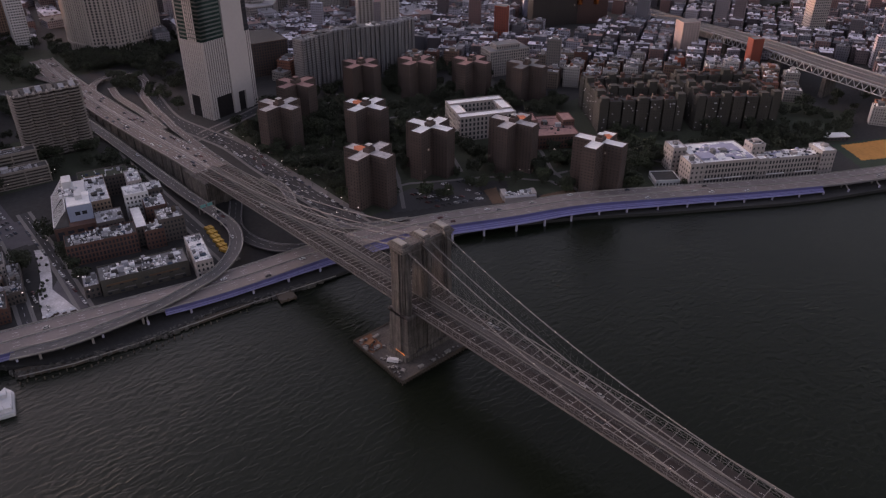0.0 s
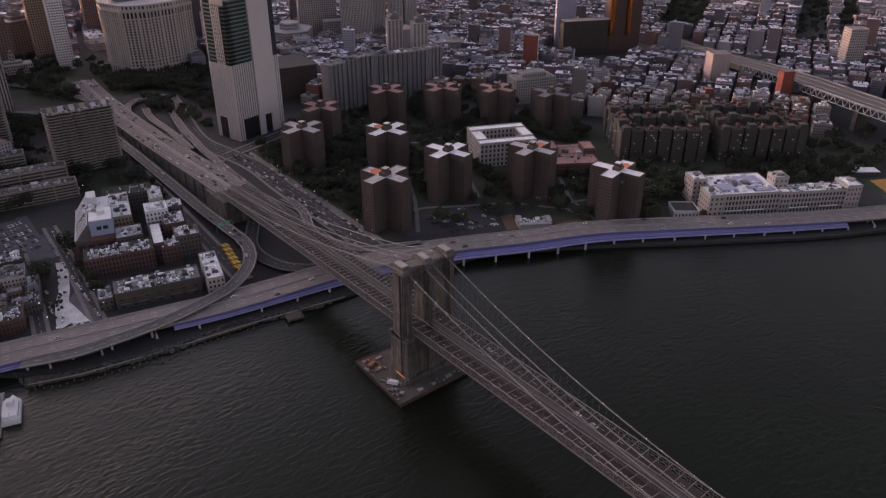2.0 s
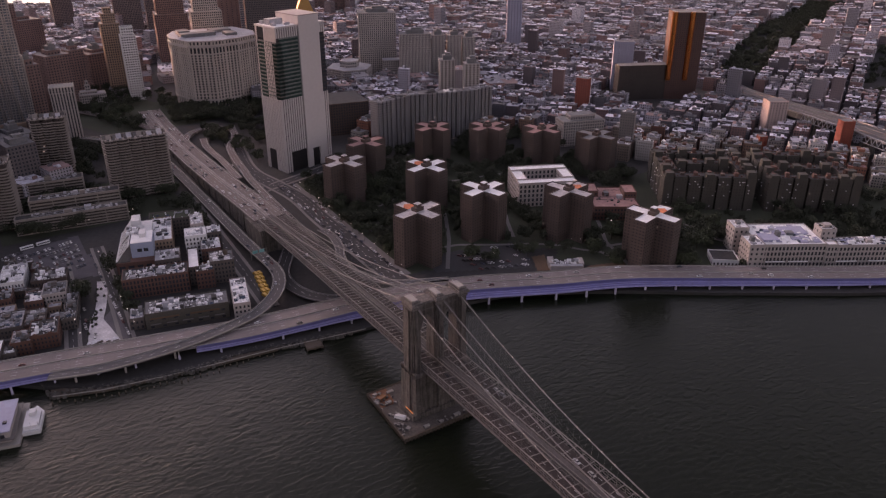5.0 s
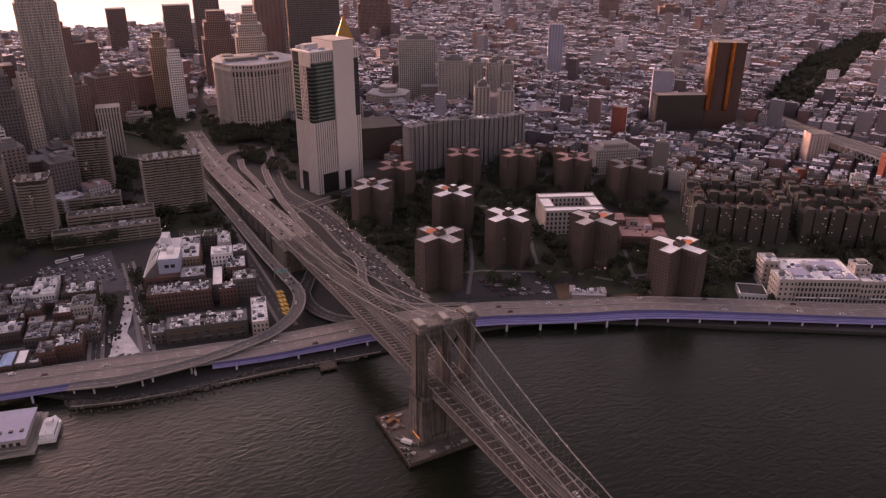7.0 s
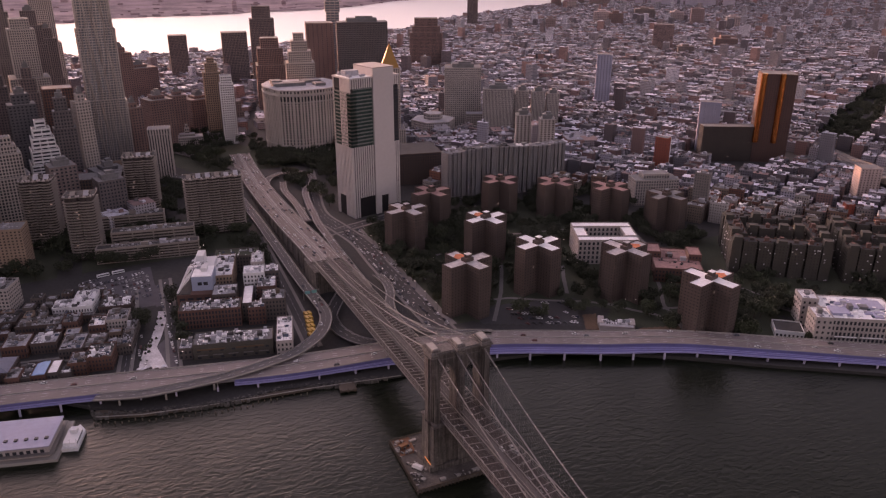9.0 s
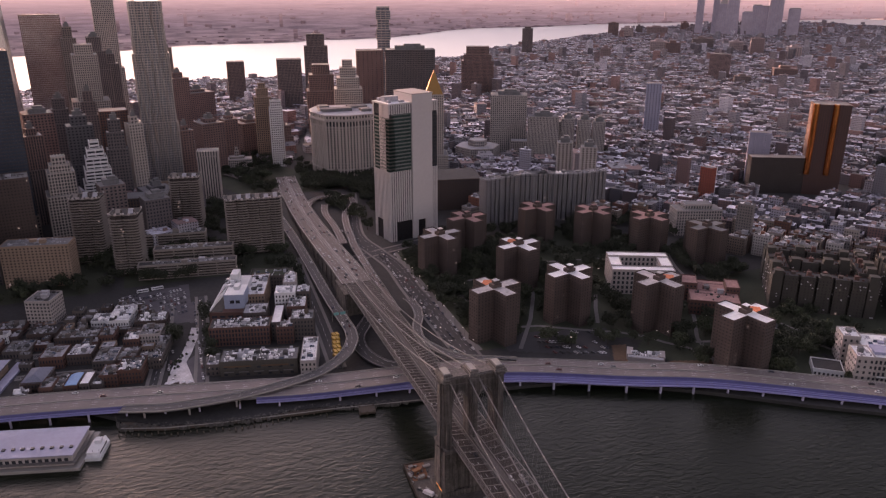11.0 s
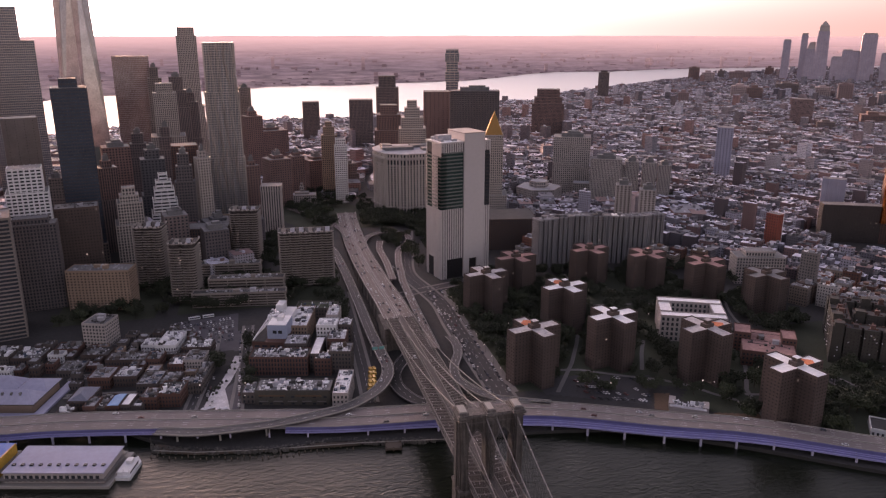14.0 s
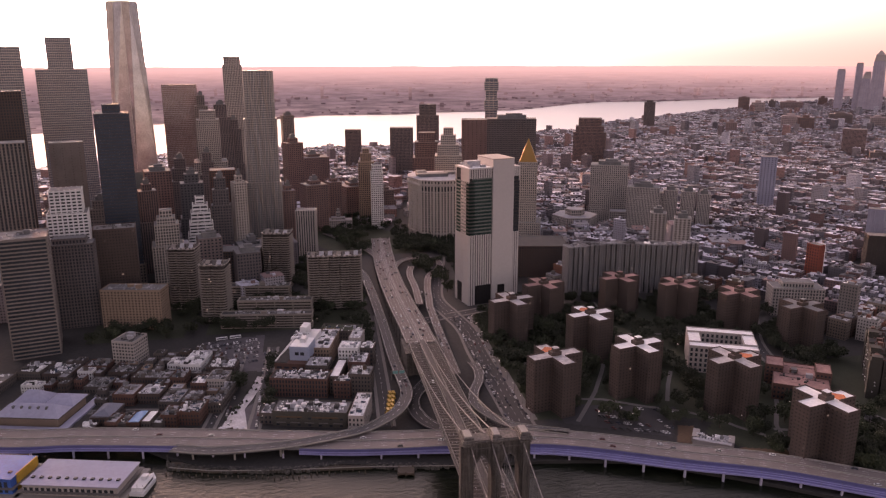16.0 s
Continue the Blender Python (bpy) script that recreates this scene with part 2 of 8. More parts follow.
add("gold", (0.32, 0.18, 0.06), 0.5, metal=0.7, grain=1, vary=0.1)
add("dark_metal", (0.035, 0.033, 0.035), 0.4, metal=0.4, grain=3)
add("steel_pale", (0.38, 0.355, 0.345), 0.35, metal=0.7, grain=4, vary=0.12)
add("steel_mid", (0.13, 0.15, 0.145), 0.5, metal=0.2, grain=2)
add("clay_dull", (0.13, 0.08, 0.05), 0.95, grain=2)
add("lawn_field", (0.03, 0.05, 0.03), 0.95, grain=2)
add("roof_pale", (0.33, 0.335, 0.45), 0.7, grain=3, vary=0.15, bump=0.03)
add("orange_dull", (0.24, 0.11, 0.05), 0.8, grain=1)
add("concrete_dull", (0.2, 0.17, 0.155), 0.9, grain=1.5, vary=0.25)
add("beam", (0.2, 0.183, 0.172), 0.6, grain=2)
add("slab_dark", (0.04, 0.032, 0.03), 0.8, grain=1.5, vary=0.2)
add("brick_slab", (0.27, 0.07, 0.045), 0.9, grain=1, vary=0.2)
add("court_brick", (0.052, 0.048, 0.041), 0.92, grain=0.8, vary=0.25)
add("slab_grey", (0.215, 0.21, 0.22), 0.9, grain=1.5, vary=0.2)
add("truss_pale", (0.24, 0.25, 0.27), 0.6, grain=2)
add("bronze", (0.5, 0.19, 0.06), 0.22, metal=1.0, grain=3, vary=0.15)
add("slab_light", (0.4, 0.36, 0.34), 0.9, grain=1.5, vary=0.15)
add("slab_pale", (0.225, 0.198, 0.178), 0.9, grain=1.5, vary=0.15)
add("rust_deck", (0.2, 0.09, 0.05), 0.95, grain=1.5, vary=0.45, stain=0.2)
add("steel_dark_blue", (0.045, 0.05, 0.065), 0.4, metal=0.4, grain=3)
# far tower tone: distance haze put into a pale lavender colour
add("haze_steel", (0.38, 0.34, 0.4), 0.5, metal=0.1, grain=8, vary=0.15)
add("timber", (0.09, 0.07, 0.055), 0.95, grain=0.4)
add("rubber", (0.02, 0.02, 0.02), 0.9)
add("yellow_paint", (0.5, 0.29, 0.04), 0.6)
add("blue_paint", (0.03, 0.12, 0.42), 0.6)
add("blue_roof", (0.16, 0.32, 0.55), 0.6, grain=1.5)
add("cyan_paint", (0.12, 0.35, 0.34), 0.6)
add("lamp", (1.0, 0.9, 0.75), 0.5, emit=0.3, bump=0)
M["glass"] = glass_mat("glass", (0.04, 0.044, 0.052), 0.14)
M["glass_home"] = glass_mat("glass_home", (0.06, 0.052, 0.05), 0.25, lit=0.008)
M["glass_blue"] = glass_mat("glass_blue", (0.05, 0.07, 0.1), 0.05)
M["glass_green"] = glass_mat("glass_green", (0.03, 0.055, 0.05), 0.06)
M["glass_tower"] = glass_mat("glass_tower", (0.12, 0.14, 0.17), 0.04)
# pale pinkish base and half metal imitate hazy sky mirrored in the glass
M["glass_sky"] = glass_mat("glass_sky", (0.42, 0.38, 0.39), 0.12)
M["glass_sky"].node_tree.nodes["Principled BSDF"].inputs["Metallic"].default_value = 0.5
add("divider", (0.42, 0.38, 0.36), 0.85, grain=1.0, vary=0.2)
add("rubble", (0.085, 0.08, 0.072), 0.95, grain=0.6, vary=0.5, rand=0.4, island=True)
M["water"] = water_mat("river_water", 0.22, 0.5, 1.8)
M["water"].node_tree.nodes["Principled BSDF"].inputs["Specular IOR Level"].default_value = 0.32
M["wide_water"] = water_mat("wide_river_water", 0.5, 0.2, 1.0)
# near-white base and part metal imitate the sky's bright sheen on the river
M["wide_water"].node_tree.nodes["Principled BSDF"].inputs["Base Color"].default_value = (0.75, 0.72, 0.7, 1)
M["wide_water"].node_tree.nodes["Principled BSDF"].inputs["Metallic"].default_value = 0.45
add("deck_road", (0.045, 0.036, 0.034), 0.9, grain=0.8, vary=0.3, stain=0.05)
add("street_light", (1.0, 0.93, 0.82), 0.5, emit=0.4, bump=0)
M["car_paint"] = mat("car_paint", (0.3, 0.3, 0.3), 0.35, grain=3, vary=0.05, bump=0,
                     hue=[(0.6, 0.6, 0.62), (0.7, 0.7, 0.7), (0.03, 0.03, 0.035), (0.2, 0.2, 0.21), (0.7, 0.7, 0.7), (0.12, 0.025, 0.025), (0.04, 0.05, 0.08), (0.45, 0.44, 0.42), (0.02, 0.02, 0.02)])
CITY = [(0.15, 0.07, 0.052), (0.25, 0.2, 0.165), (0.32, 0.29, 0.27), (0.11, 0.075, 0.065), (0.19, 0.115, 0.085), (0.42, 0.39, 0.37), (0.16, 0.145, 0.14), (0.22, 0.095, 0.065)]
# far house walls: mauve palette with the distance haze mixed into the colours
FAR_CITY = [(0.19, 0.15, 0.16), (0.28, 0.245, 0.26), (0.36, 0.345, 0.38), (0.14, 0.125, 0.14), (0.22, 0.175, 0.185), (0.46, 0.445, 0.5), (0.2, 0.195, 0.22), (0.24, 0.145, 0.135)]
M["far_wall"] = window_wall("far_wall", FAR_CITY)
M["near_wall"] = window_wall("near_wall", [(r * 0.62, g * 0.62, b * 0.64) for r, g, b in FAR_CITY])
ROOFS = [(0.42, 0.42, 0.49), (0.09, 0.09, 0.1), (0.22, 0.22, 0.25), (0.62, 0.62, 0.7), (0.12, 0.115, 0.125), (0.33, 0.33, 0.385), (0.07, 0.07, 0.075), (0.2, 0.13, 0.125), (0.16, 0.16, 0.18), (0.5, 0.5, 0.57)]
M["far_roof"] = mat("far_roof", (0.4, 0.4, 0.4), 0.85, grain=3, vary=0.3, stain=0.1, island=True, hue=ROOFS, rand=0.2)
M["house_wall"] = mat("house_wall", (0.3, 0.2, 0.15), 0.9, grain=0.8, vary=0.2, hue=CITY, rand=0.2)

# ---- mesh helpers ----
class Shape:
    """Collects boxes, prisms and faces, then becomes one mesh."""
    def __init__(self):
        self.v, self.f = [], []

    def face(self, *pts):
        i = len(self.v)
        self.v += [tuple(p) for p in pts]
        self.f.append(tuple(range(i, i + len(pts))))

    def prism(self, poly, z0, z1, top=None):
        """An upright prism over a polygon (anticlockwise); top: another polygon of as many corners."""
        i, n = len(self.v), len(poly)
        self.v += [(x, y, z0) for x, y in poly] + [(x, y, z1) for x, y in (top or poly)]
        self.f += [(i + k, i + (k + 1) % n, i + n + (k + 1) % n, i + n + k) for k in range(n)]
        self.f += [tuple(range(i + n - 1, i - 1, -1)), tuple(range(i + n, i + 2 * n))]

    def box(self, x0, x1, y0, y1, z0, z1):
        self.prism([(x0, y0), (x1, y0), (x1, y1), (x0, y1)], z0, z1)

    def bar(self, a, b, w, h=None):
        """A square bar from point to point."""
        a, b = Vector(a), Vector(b)
        h = h or w
        d = (b - a).normalized()
        s = d.cross(Vector((0, 0, 1)))
        s = s.normalized() if s.length > 1e-3 else Vector((1, 0, 0))
        u = s.cross(d)
        i = len(self.v)
        for p in (a, b):
            for p1, p2 in ((-1, -1), (1, -1), (1, 1), (-1, 1)):
                self.v.append(tuple(p + s * (p1 * w / 2) + u * (p2 * h / 2)))
        self.f += [(i + k, i + (k + 1) % 4, i + 4 + (k + 1) % 4, i + 4 + k) for k in range(4)] + [(i + 3, i + 2, i + 1, i), (i + 4, i + 5, i + 6, i + 7)]

    def slab(self, line, left, right, thick):
        """A road slab along a line of (x, y, z), from left to right of it."""
        n = len(line)
        i = len(self.v)
        for k, (x, y, z) in enumerate(line):
            p, q = line[max(k - 1, 0)], line[min(k + 1, n - 1)]
            dx, dy = q[0] - p[0], q[1] - p[1]
            r = math.hypot(dx, dy)
            nx, ny = -dy / r, dx / r
            for off, dz in ((left, 0), (right, 0), (right, -thick), (left, -thick)):
                off = off(x) if callable(off) else off
                self.v.append((x + nx * off, y + ny * off, z + dz))
        for k in range(n - 1):
            a, b = i + 4 * k, i + 4 * k + 4
            for e in range(4):
                self.f.append((a + e, a + (e + 1) % 4, b + (e + 1) % 4, b + e))
        self.f += [(i + 3, i + 2, i + 1, i), (i + 4 * n - 4, i + 4 * n - 3, i + 4 * n - 2, i + 4 * n - 1)]

    def mesh(self, name, material):
        me = bpy.data.meshes.new(name)
        me.from_pydata(self.v, [], self.f)
        me.materials.append(material)
        return me


def part(name, shape, material, parent=None, label="", kind=""):
    me = shape if isinstance(shape, bpy.types.Mesh) else shape.mesh(name, M[material] if isinstance(material, str) else material)
    ob = new(name, me)
    ob.parent = parent
    return tagged(ob, label, kind=kind)


def thing(name, label, category, at=(0, 0, 0), turn=0.0, group="", kind=""):
    ob = new(name)
    ob.empty_display_size = 0.5
    ob.matrix_basis = pose(*at, 0, 0, turn)
    return tagged(ob, label, category, group, kind)


def smooth(line, step=8.0):
    """A Catmull-Rom line through the given points."""
    P = [Vector(p) for p in line]
    P = [2 * P[0] - P[1]] + P + [2 * P[-1] - P[-2]]
    out = []
    for a, b, c, d in zip(P, P[1:], P[2:], P[3:]):
        n = max(1, int((c - b).length / step))
        for k in range(n):
            t = k / n
            out.append(tuple(0.5 * ((2 * b) + (c - a) * t + (2 * a - 5 * b + 4 * c - d) * t * t + (3 * b - a - 3 * c + d) * t ** 3)))
    out.append(tuple(P[-2]))
    return out


def offset(poly, r):
    """A polygon pushed outwards by r."""
    n, out = len(poly), []
    for k in range(n):
        a, b, c = Vector(poly[k - 1]), Vector(poly[k]), Vector(poly[(k + 1) % n])
        d1, d2 = (b - a).normalized(), (c - b).normalized()
        n1, n2 = Vector((d1.y, -d1.x)), Vector((d2.y, -d2.x))
        m = n1 + n2
        m = m / max(m.length_squared / 2, 0.3)
        out.append((b.x + m.x * r, b.y + m.y * r))
    return out


def rect(w, d):
    return [(-w / 2, -d / 2), (w / 2, -d / 2), (w / 2, d / 2), (-w / 2, d / 2)]


# ---- the lie of the land ----
SHORE = [(-1500, 560), (-900, 360), (-600, 262), (-340, 206), (-274, 190), (-214, 170), (-207, 140), (-166, 128), (-120, 119), (-78, 121), (-41, 110), (3, 103), (60, 98), (114, 90), (159, 70), (220, 33), (262, 2), (309, -28), (375, -72), (460, -112), (700, -220), (1200, -450), (2600, -1100)]
WEST = [(-1500, 1500), (-831, 1807), (-562, 2089), (-297, 2230), (-73, 2143), (134, 2151), (500, 2340), (870, 2610), (990, 2600), (1240, 2920), (1690, 3270), (1930, 3420), (2190, 3650), (2470, 3820), (2950, 4200), (3500, 4400), (4700, 4700)]
FAR = [(-2600, 2300), (-1176, 2895), (-788, 3275), (-238, 3501), (-47, 3698), (154, 3741), (353, 3700), (642, 3821), (912, 3861), (1142, 3965), (1389, 4191), (1690, 4508), (1955, 4665), (2373, 4652), (2926, 4855), (3650, 4876), (5600, 4950)]
HUB = Vector((-100, -374, 287))      # where the far distance is drawn in from


def drawn_in(x, y, z=0.0):
    """Land past three kilometres is drawn in to under five, on its own line of sight: place and scale."""
    d = math.hypot(x - HUB.x, y - HUB.y)
    k = 1.0 if d < 3000 else (3000 + 1850 * (1 - math.exp(-(d - 3000) / 1850))) / d
    return HUB.x + (x - HUB.x) * k, HUB.y + (y - HUB.y) * k, HUB.z * (1 - k) + z * k, k


def along(line, x):
    return float(np.interp(x, [p[0] for p in line], [p[1] for p in line]))


def gz(x, y):
    """Height of the ground."""
    a = min(max((y - along(SHORE, x) - 40) / 330, 0), 1)
    b = min(max((along(WEST, x) - y) / 500, 0), 1)
    return 2.6 + 7.5 * a * a * (3 - 2 * a) * b


def build_ground():
    xs = [-1500 + 30 * k for k in range(137)] + list(range(2700, 4701, 100))
    s = Shape()
    nv = 40
    for x in xs:
        y0, y1 = along(SHORE, x), along(WEST, x)
        s.v.append(drawn_in(x, y0, -4.0)[:3])
        for k in range(nv):
            y = y0 + (y1 - y0) * (k / (nv - 1)) ** 1.6
            s.v.append(drawn_in(x, y, gz(x, y))[:3])
        s.v.append(drawn_in(x, y1, -4.0)[:3])
    r = nv + 2
    for i in range(len(xs) - 1):
        for k in range(r - 1):
            s.f.append((i * r + k, (i + 1) * r + k, (i + 1) * r + k + 1, i * r + k + 1))
    tagged(part("ground", s, "ground_dirt"), "dark asphalt and earth city ground sloping to the river", "ground", kind="structure")
    w = Shape()
    w.face((-6000, -4500, 0), (6000, -4500, 0), (6000, 1300, 0), (-6000, 1300, 0))
    tagged(part("water", w, "water"), "dark rippled river water with a faint dusk sheen", "water", kind="structure")
    w = Shape()
    nx, ny = 56, 34
    w.v = [drawn_in(-3200 + 9000 * i / nx, 1300 + 4600 * j / ny)[:3] for i in range(nx + 1) for j in range(ny + 1)]
    w.f = [(a, a + ny + 1, a + ny + 2, a + 1) for i in range(nx) for j in range(ny) for a in (i * (ny + 1) + j,)]
    tagged(part("water", w, "wide_water"), "wide river beyond the city with a pale sunset sheen put into its colour", "water", kind="structure")


build_ground()


# ---- the suspension bridge ----
def deck_z(y):
    """Height of the roadway along the bridge."""
    if y < 0:
        return 38.7 - 3.2 * ((y + 243) / 243) ** 2
    if y < 285:
        return 35.5 - 8.0 * (y / 285) ** 1.3
    return max(27.5 - (y - 285) * 0.036, 12.0)


def road_x(y):
    """How far the approach road swings off the bridge's line."""
    return float(np.interp(y, (330, 400, 500, 590, 690, 790), (0, -2, -3, -1.5, 3.5, 10)))


def cable_x(x, y):
    """The outer cables spread towards the tower heads."""
    t = (y + 243) / 243 if y < 0 else 1 - y / 285
    return x + (math.copysign(2.3, x) * t * t if abs(x) > 5 else 0)


def cable_z(y):
    if y < 0:
        return 42.0 + 37.0 * ((y + 243) / 243) ** 2
    t = y / 285
    return 79.0 + (31.0 - 79.0) * t - 4 * 9.0 * t * (1 - t)


def gothic(x0, x1, spring, apex, n=9):
    """A pointed arch's outline from left spring to right spring."""
    half, rise = (x1 - x0) / 2, apex - spring
    mid = (x0 + x1) / 2
    R = (half * half + rise * rise) / (2 * half)
    pts = []
    for k in range(n + 1):
        a = math.asin(min(1, rise / R)) * k / n
        pts.append((x0 + R - R * math.cos(a), spring + R * math.sin(a)))
    return pts + [(2 * mid - x, z) for x, z in reversed(pts[:-1])]


def bridge_tower():
    t = thing("bridge_tower", "weathered granite bridge tower with two pointed arches standing in the river", "bridge tower")
    low = Shape()
    low.prism(rect(46, 21), -4, 5.5, rect(45, 20))
    low.prism(rect(39.4, 15.6), 5.5, 32.5, rect(38.6, 15.0))
    part("base", low, "granite_low", t, "weathered lower masonry")
    for x in (-16.3, 0, 16.3):
        low = Shape()
        low.prism([(x - 3.3, -9.4), (x + 3.3, -9.4), (x + 3.3, 9.4), (x - 3.3, 9.4)], 5.5, 31.8, [(x - 3.0, -8.7), (x + 3.0, -8.7), (x + 3.0, 8.7), (x - 3.0, 8.7)])
        part("buttress", low, "granite_low", t)
    for sx in (-1, 1):
        low = Shape()
        low.prism([(sx * 19 - 1.6, -3.2), (sx * 19 + 1.6, -3.2), (sx * 19 + 1.6, 3.2), (sx * 19 - 1.6, 3.2)], 5.5, 31.8, [(sx * 19 - 1.2, -2.8), (sx * 19 + 1.2, -2.8), (sx * 19 + 1.2, 2.8), (sx * 19 - 1.2, 2.8)])
        part("buttress", low, "granite_low", t)
    band = Shape()
    for z0, z1, g in ((31.6, 32.4, 0.5), (32.4, 33.6, 1.0), (33.6, 34.2, 0.3)):
        band.prism(rect(38.8 + g, 15.2 + g), z0, z1)
        for x in (-16.3, 0, 16.3):
            band.prism([(x - 3.1 - g / 2, -8.8 - g / 2), (x + 3.1 + g / 2, -8.8 - g / 2), (x + 3.1 + g / 2, 8.8 + g / 2), (x - 3.1 - g / 2, 8.8 + g / 2)], z0 + 0.02, z1 + 0.02)
    part("belt_course", band, "cornice_stone", t)
    for x, w in ((-16.3, 6.0), (0, 5.4), (16.3, 6.0)):
        s = Shape()
        s.box(x - w / 2, x + w / 2, -4.6, 4.6, 33, 80.4)
        s.box(x - w * 0.41, x + w * 0.41, -6.0, 6.0, 33.5, 79.2)
        s.prism([(x - w * 0.29, -7.9), (x + w * 0.29, -7.9), (x + w * 0.29, 7.9), (x - w * 0.29, 7.9)], 34, 74.5, [(x - w * 0.26, -7.1), (x + w * 0.26, -7.1), (x + w * 0.26, 7.1), (x - w * 0.26, 7.1)])
        s.prism([(x - w * 0.29, -7.1), (x + w * 0.29, -7.1), (x + w * 0.29, 7.1), (x - w * 0.29, 7.1)], 74.5, 77.5, [(x - w * 0.26, -6.1), (x + w * 0.26, -6.1), (x + w * 0.26, 6.1), (x - w * 0.26, 6.1)])
        if abs(x) > 1:
            sx = 1 if x > 0 else -1
            s.box(min(x + sx * 3.0, x + sx * 3.9), max(x + sx * 3.0, x + sx * 3.9), -2.6, 2.6, 34, 76.5)
        part("shaft", s, "granite", t)
        c = Shape()
        c.box(x - w / 2 - 0.3, x + w / 2 + 0.3, -6.3, 6.3, 77.6, 78.3)
        c.box(x - w / 2 - 0.9, x + w / 2 + 0.9, -7.3, 7.3, 79.6, 80.6)
        c.box(x - w / 2 - 0.5, x + w / 2 + 0.5, -6.7, 6.7, 80.6, 81.4)
        c.box(x - w / 2 + 0.2, x + w / 2 - 0.2, -5.4, 5.4, 81.4, 82.6)
        part("cap", c, "cornice_stone", t, "weathered coping block with a stepped edge")
        c = Shape()
        c.box(x - w / 2 + 0.9, x + w / 2 - 0.9, -4.2, 4.2, 82.6, 83.1)
        part("cap_slab", c, "concrete", t)
    for x0, x1 in ((-13.4, -2.6), (2.6, 13.4)):
        a = Shape()
        arch = gothic(x0, x1, 59, 70.5)
        for y, flip in ((-3.7, 1), (3.7, -1)):
            for (xa, za), (xb, zb) in zip(arch, arch[1:]):
                q = [(xa, y, za), (xb, y, zb), (xb, y, 78.2), (xa, y, 78.2)]
                a.face(*(q if flip > 0 else q[::-1]))
        for (xa, za), (xb, zb) in zip(arch, arch[1:]):
            a.face((xa, 3.7, za), (xb, 3.7, zb), (xb, -3.7, zb), (xa, -3.7, za))
        part("arch", a, "granite", t, "pointed gothic arch of granite")
        m = Shape()
        rim = gothic(x0 - 0.1, x1 + 0.1, 59, 71.0)
        for y in (-3.9, 3.9):
            for (xa, za), (xb, zb) in zip(rim, rim[1:]):
                m.bar((xa, y, za), (xb, y, zb), 0.7)
        part("arch_moulding", m, "cornice_stone", t)
        top = Shape()
        top.box(x0 - 0.05, x1 + 0.05, -4.0, 4.0, 74.6, 75.2)
        top.box(x0 - 0.05, x1 + 0.05, -4.3, 4.3, 78.2, 78.8)
        top.box(x0 - 0.05, x1 + 0.05, -5.0, 5.0, 78.8, 79.6)
        top.box(x0 - 0.05, x1 + 0.05, -4.2, 4.2, 79.6, 80.2)
        part("cornice", top, "cornice_stone", t)
    wall = Shape()
    wall.box(-13.3, 13.3, -5.6, 5.6, 33, 34.5)
    part("sill_wall", wall, "granite", t)


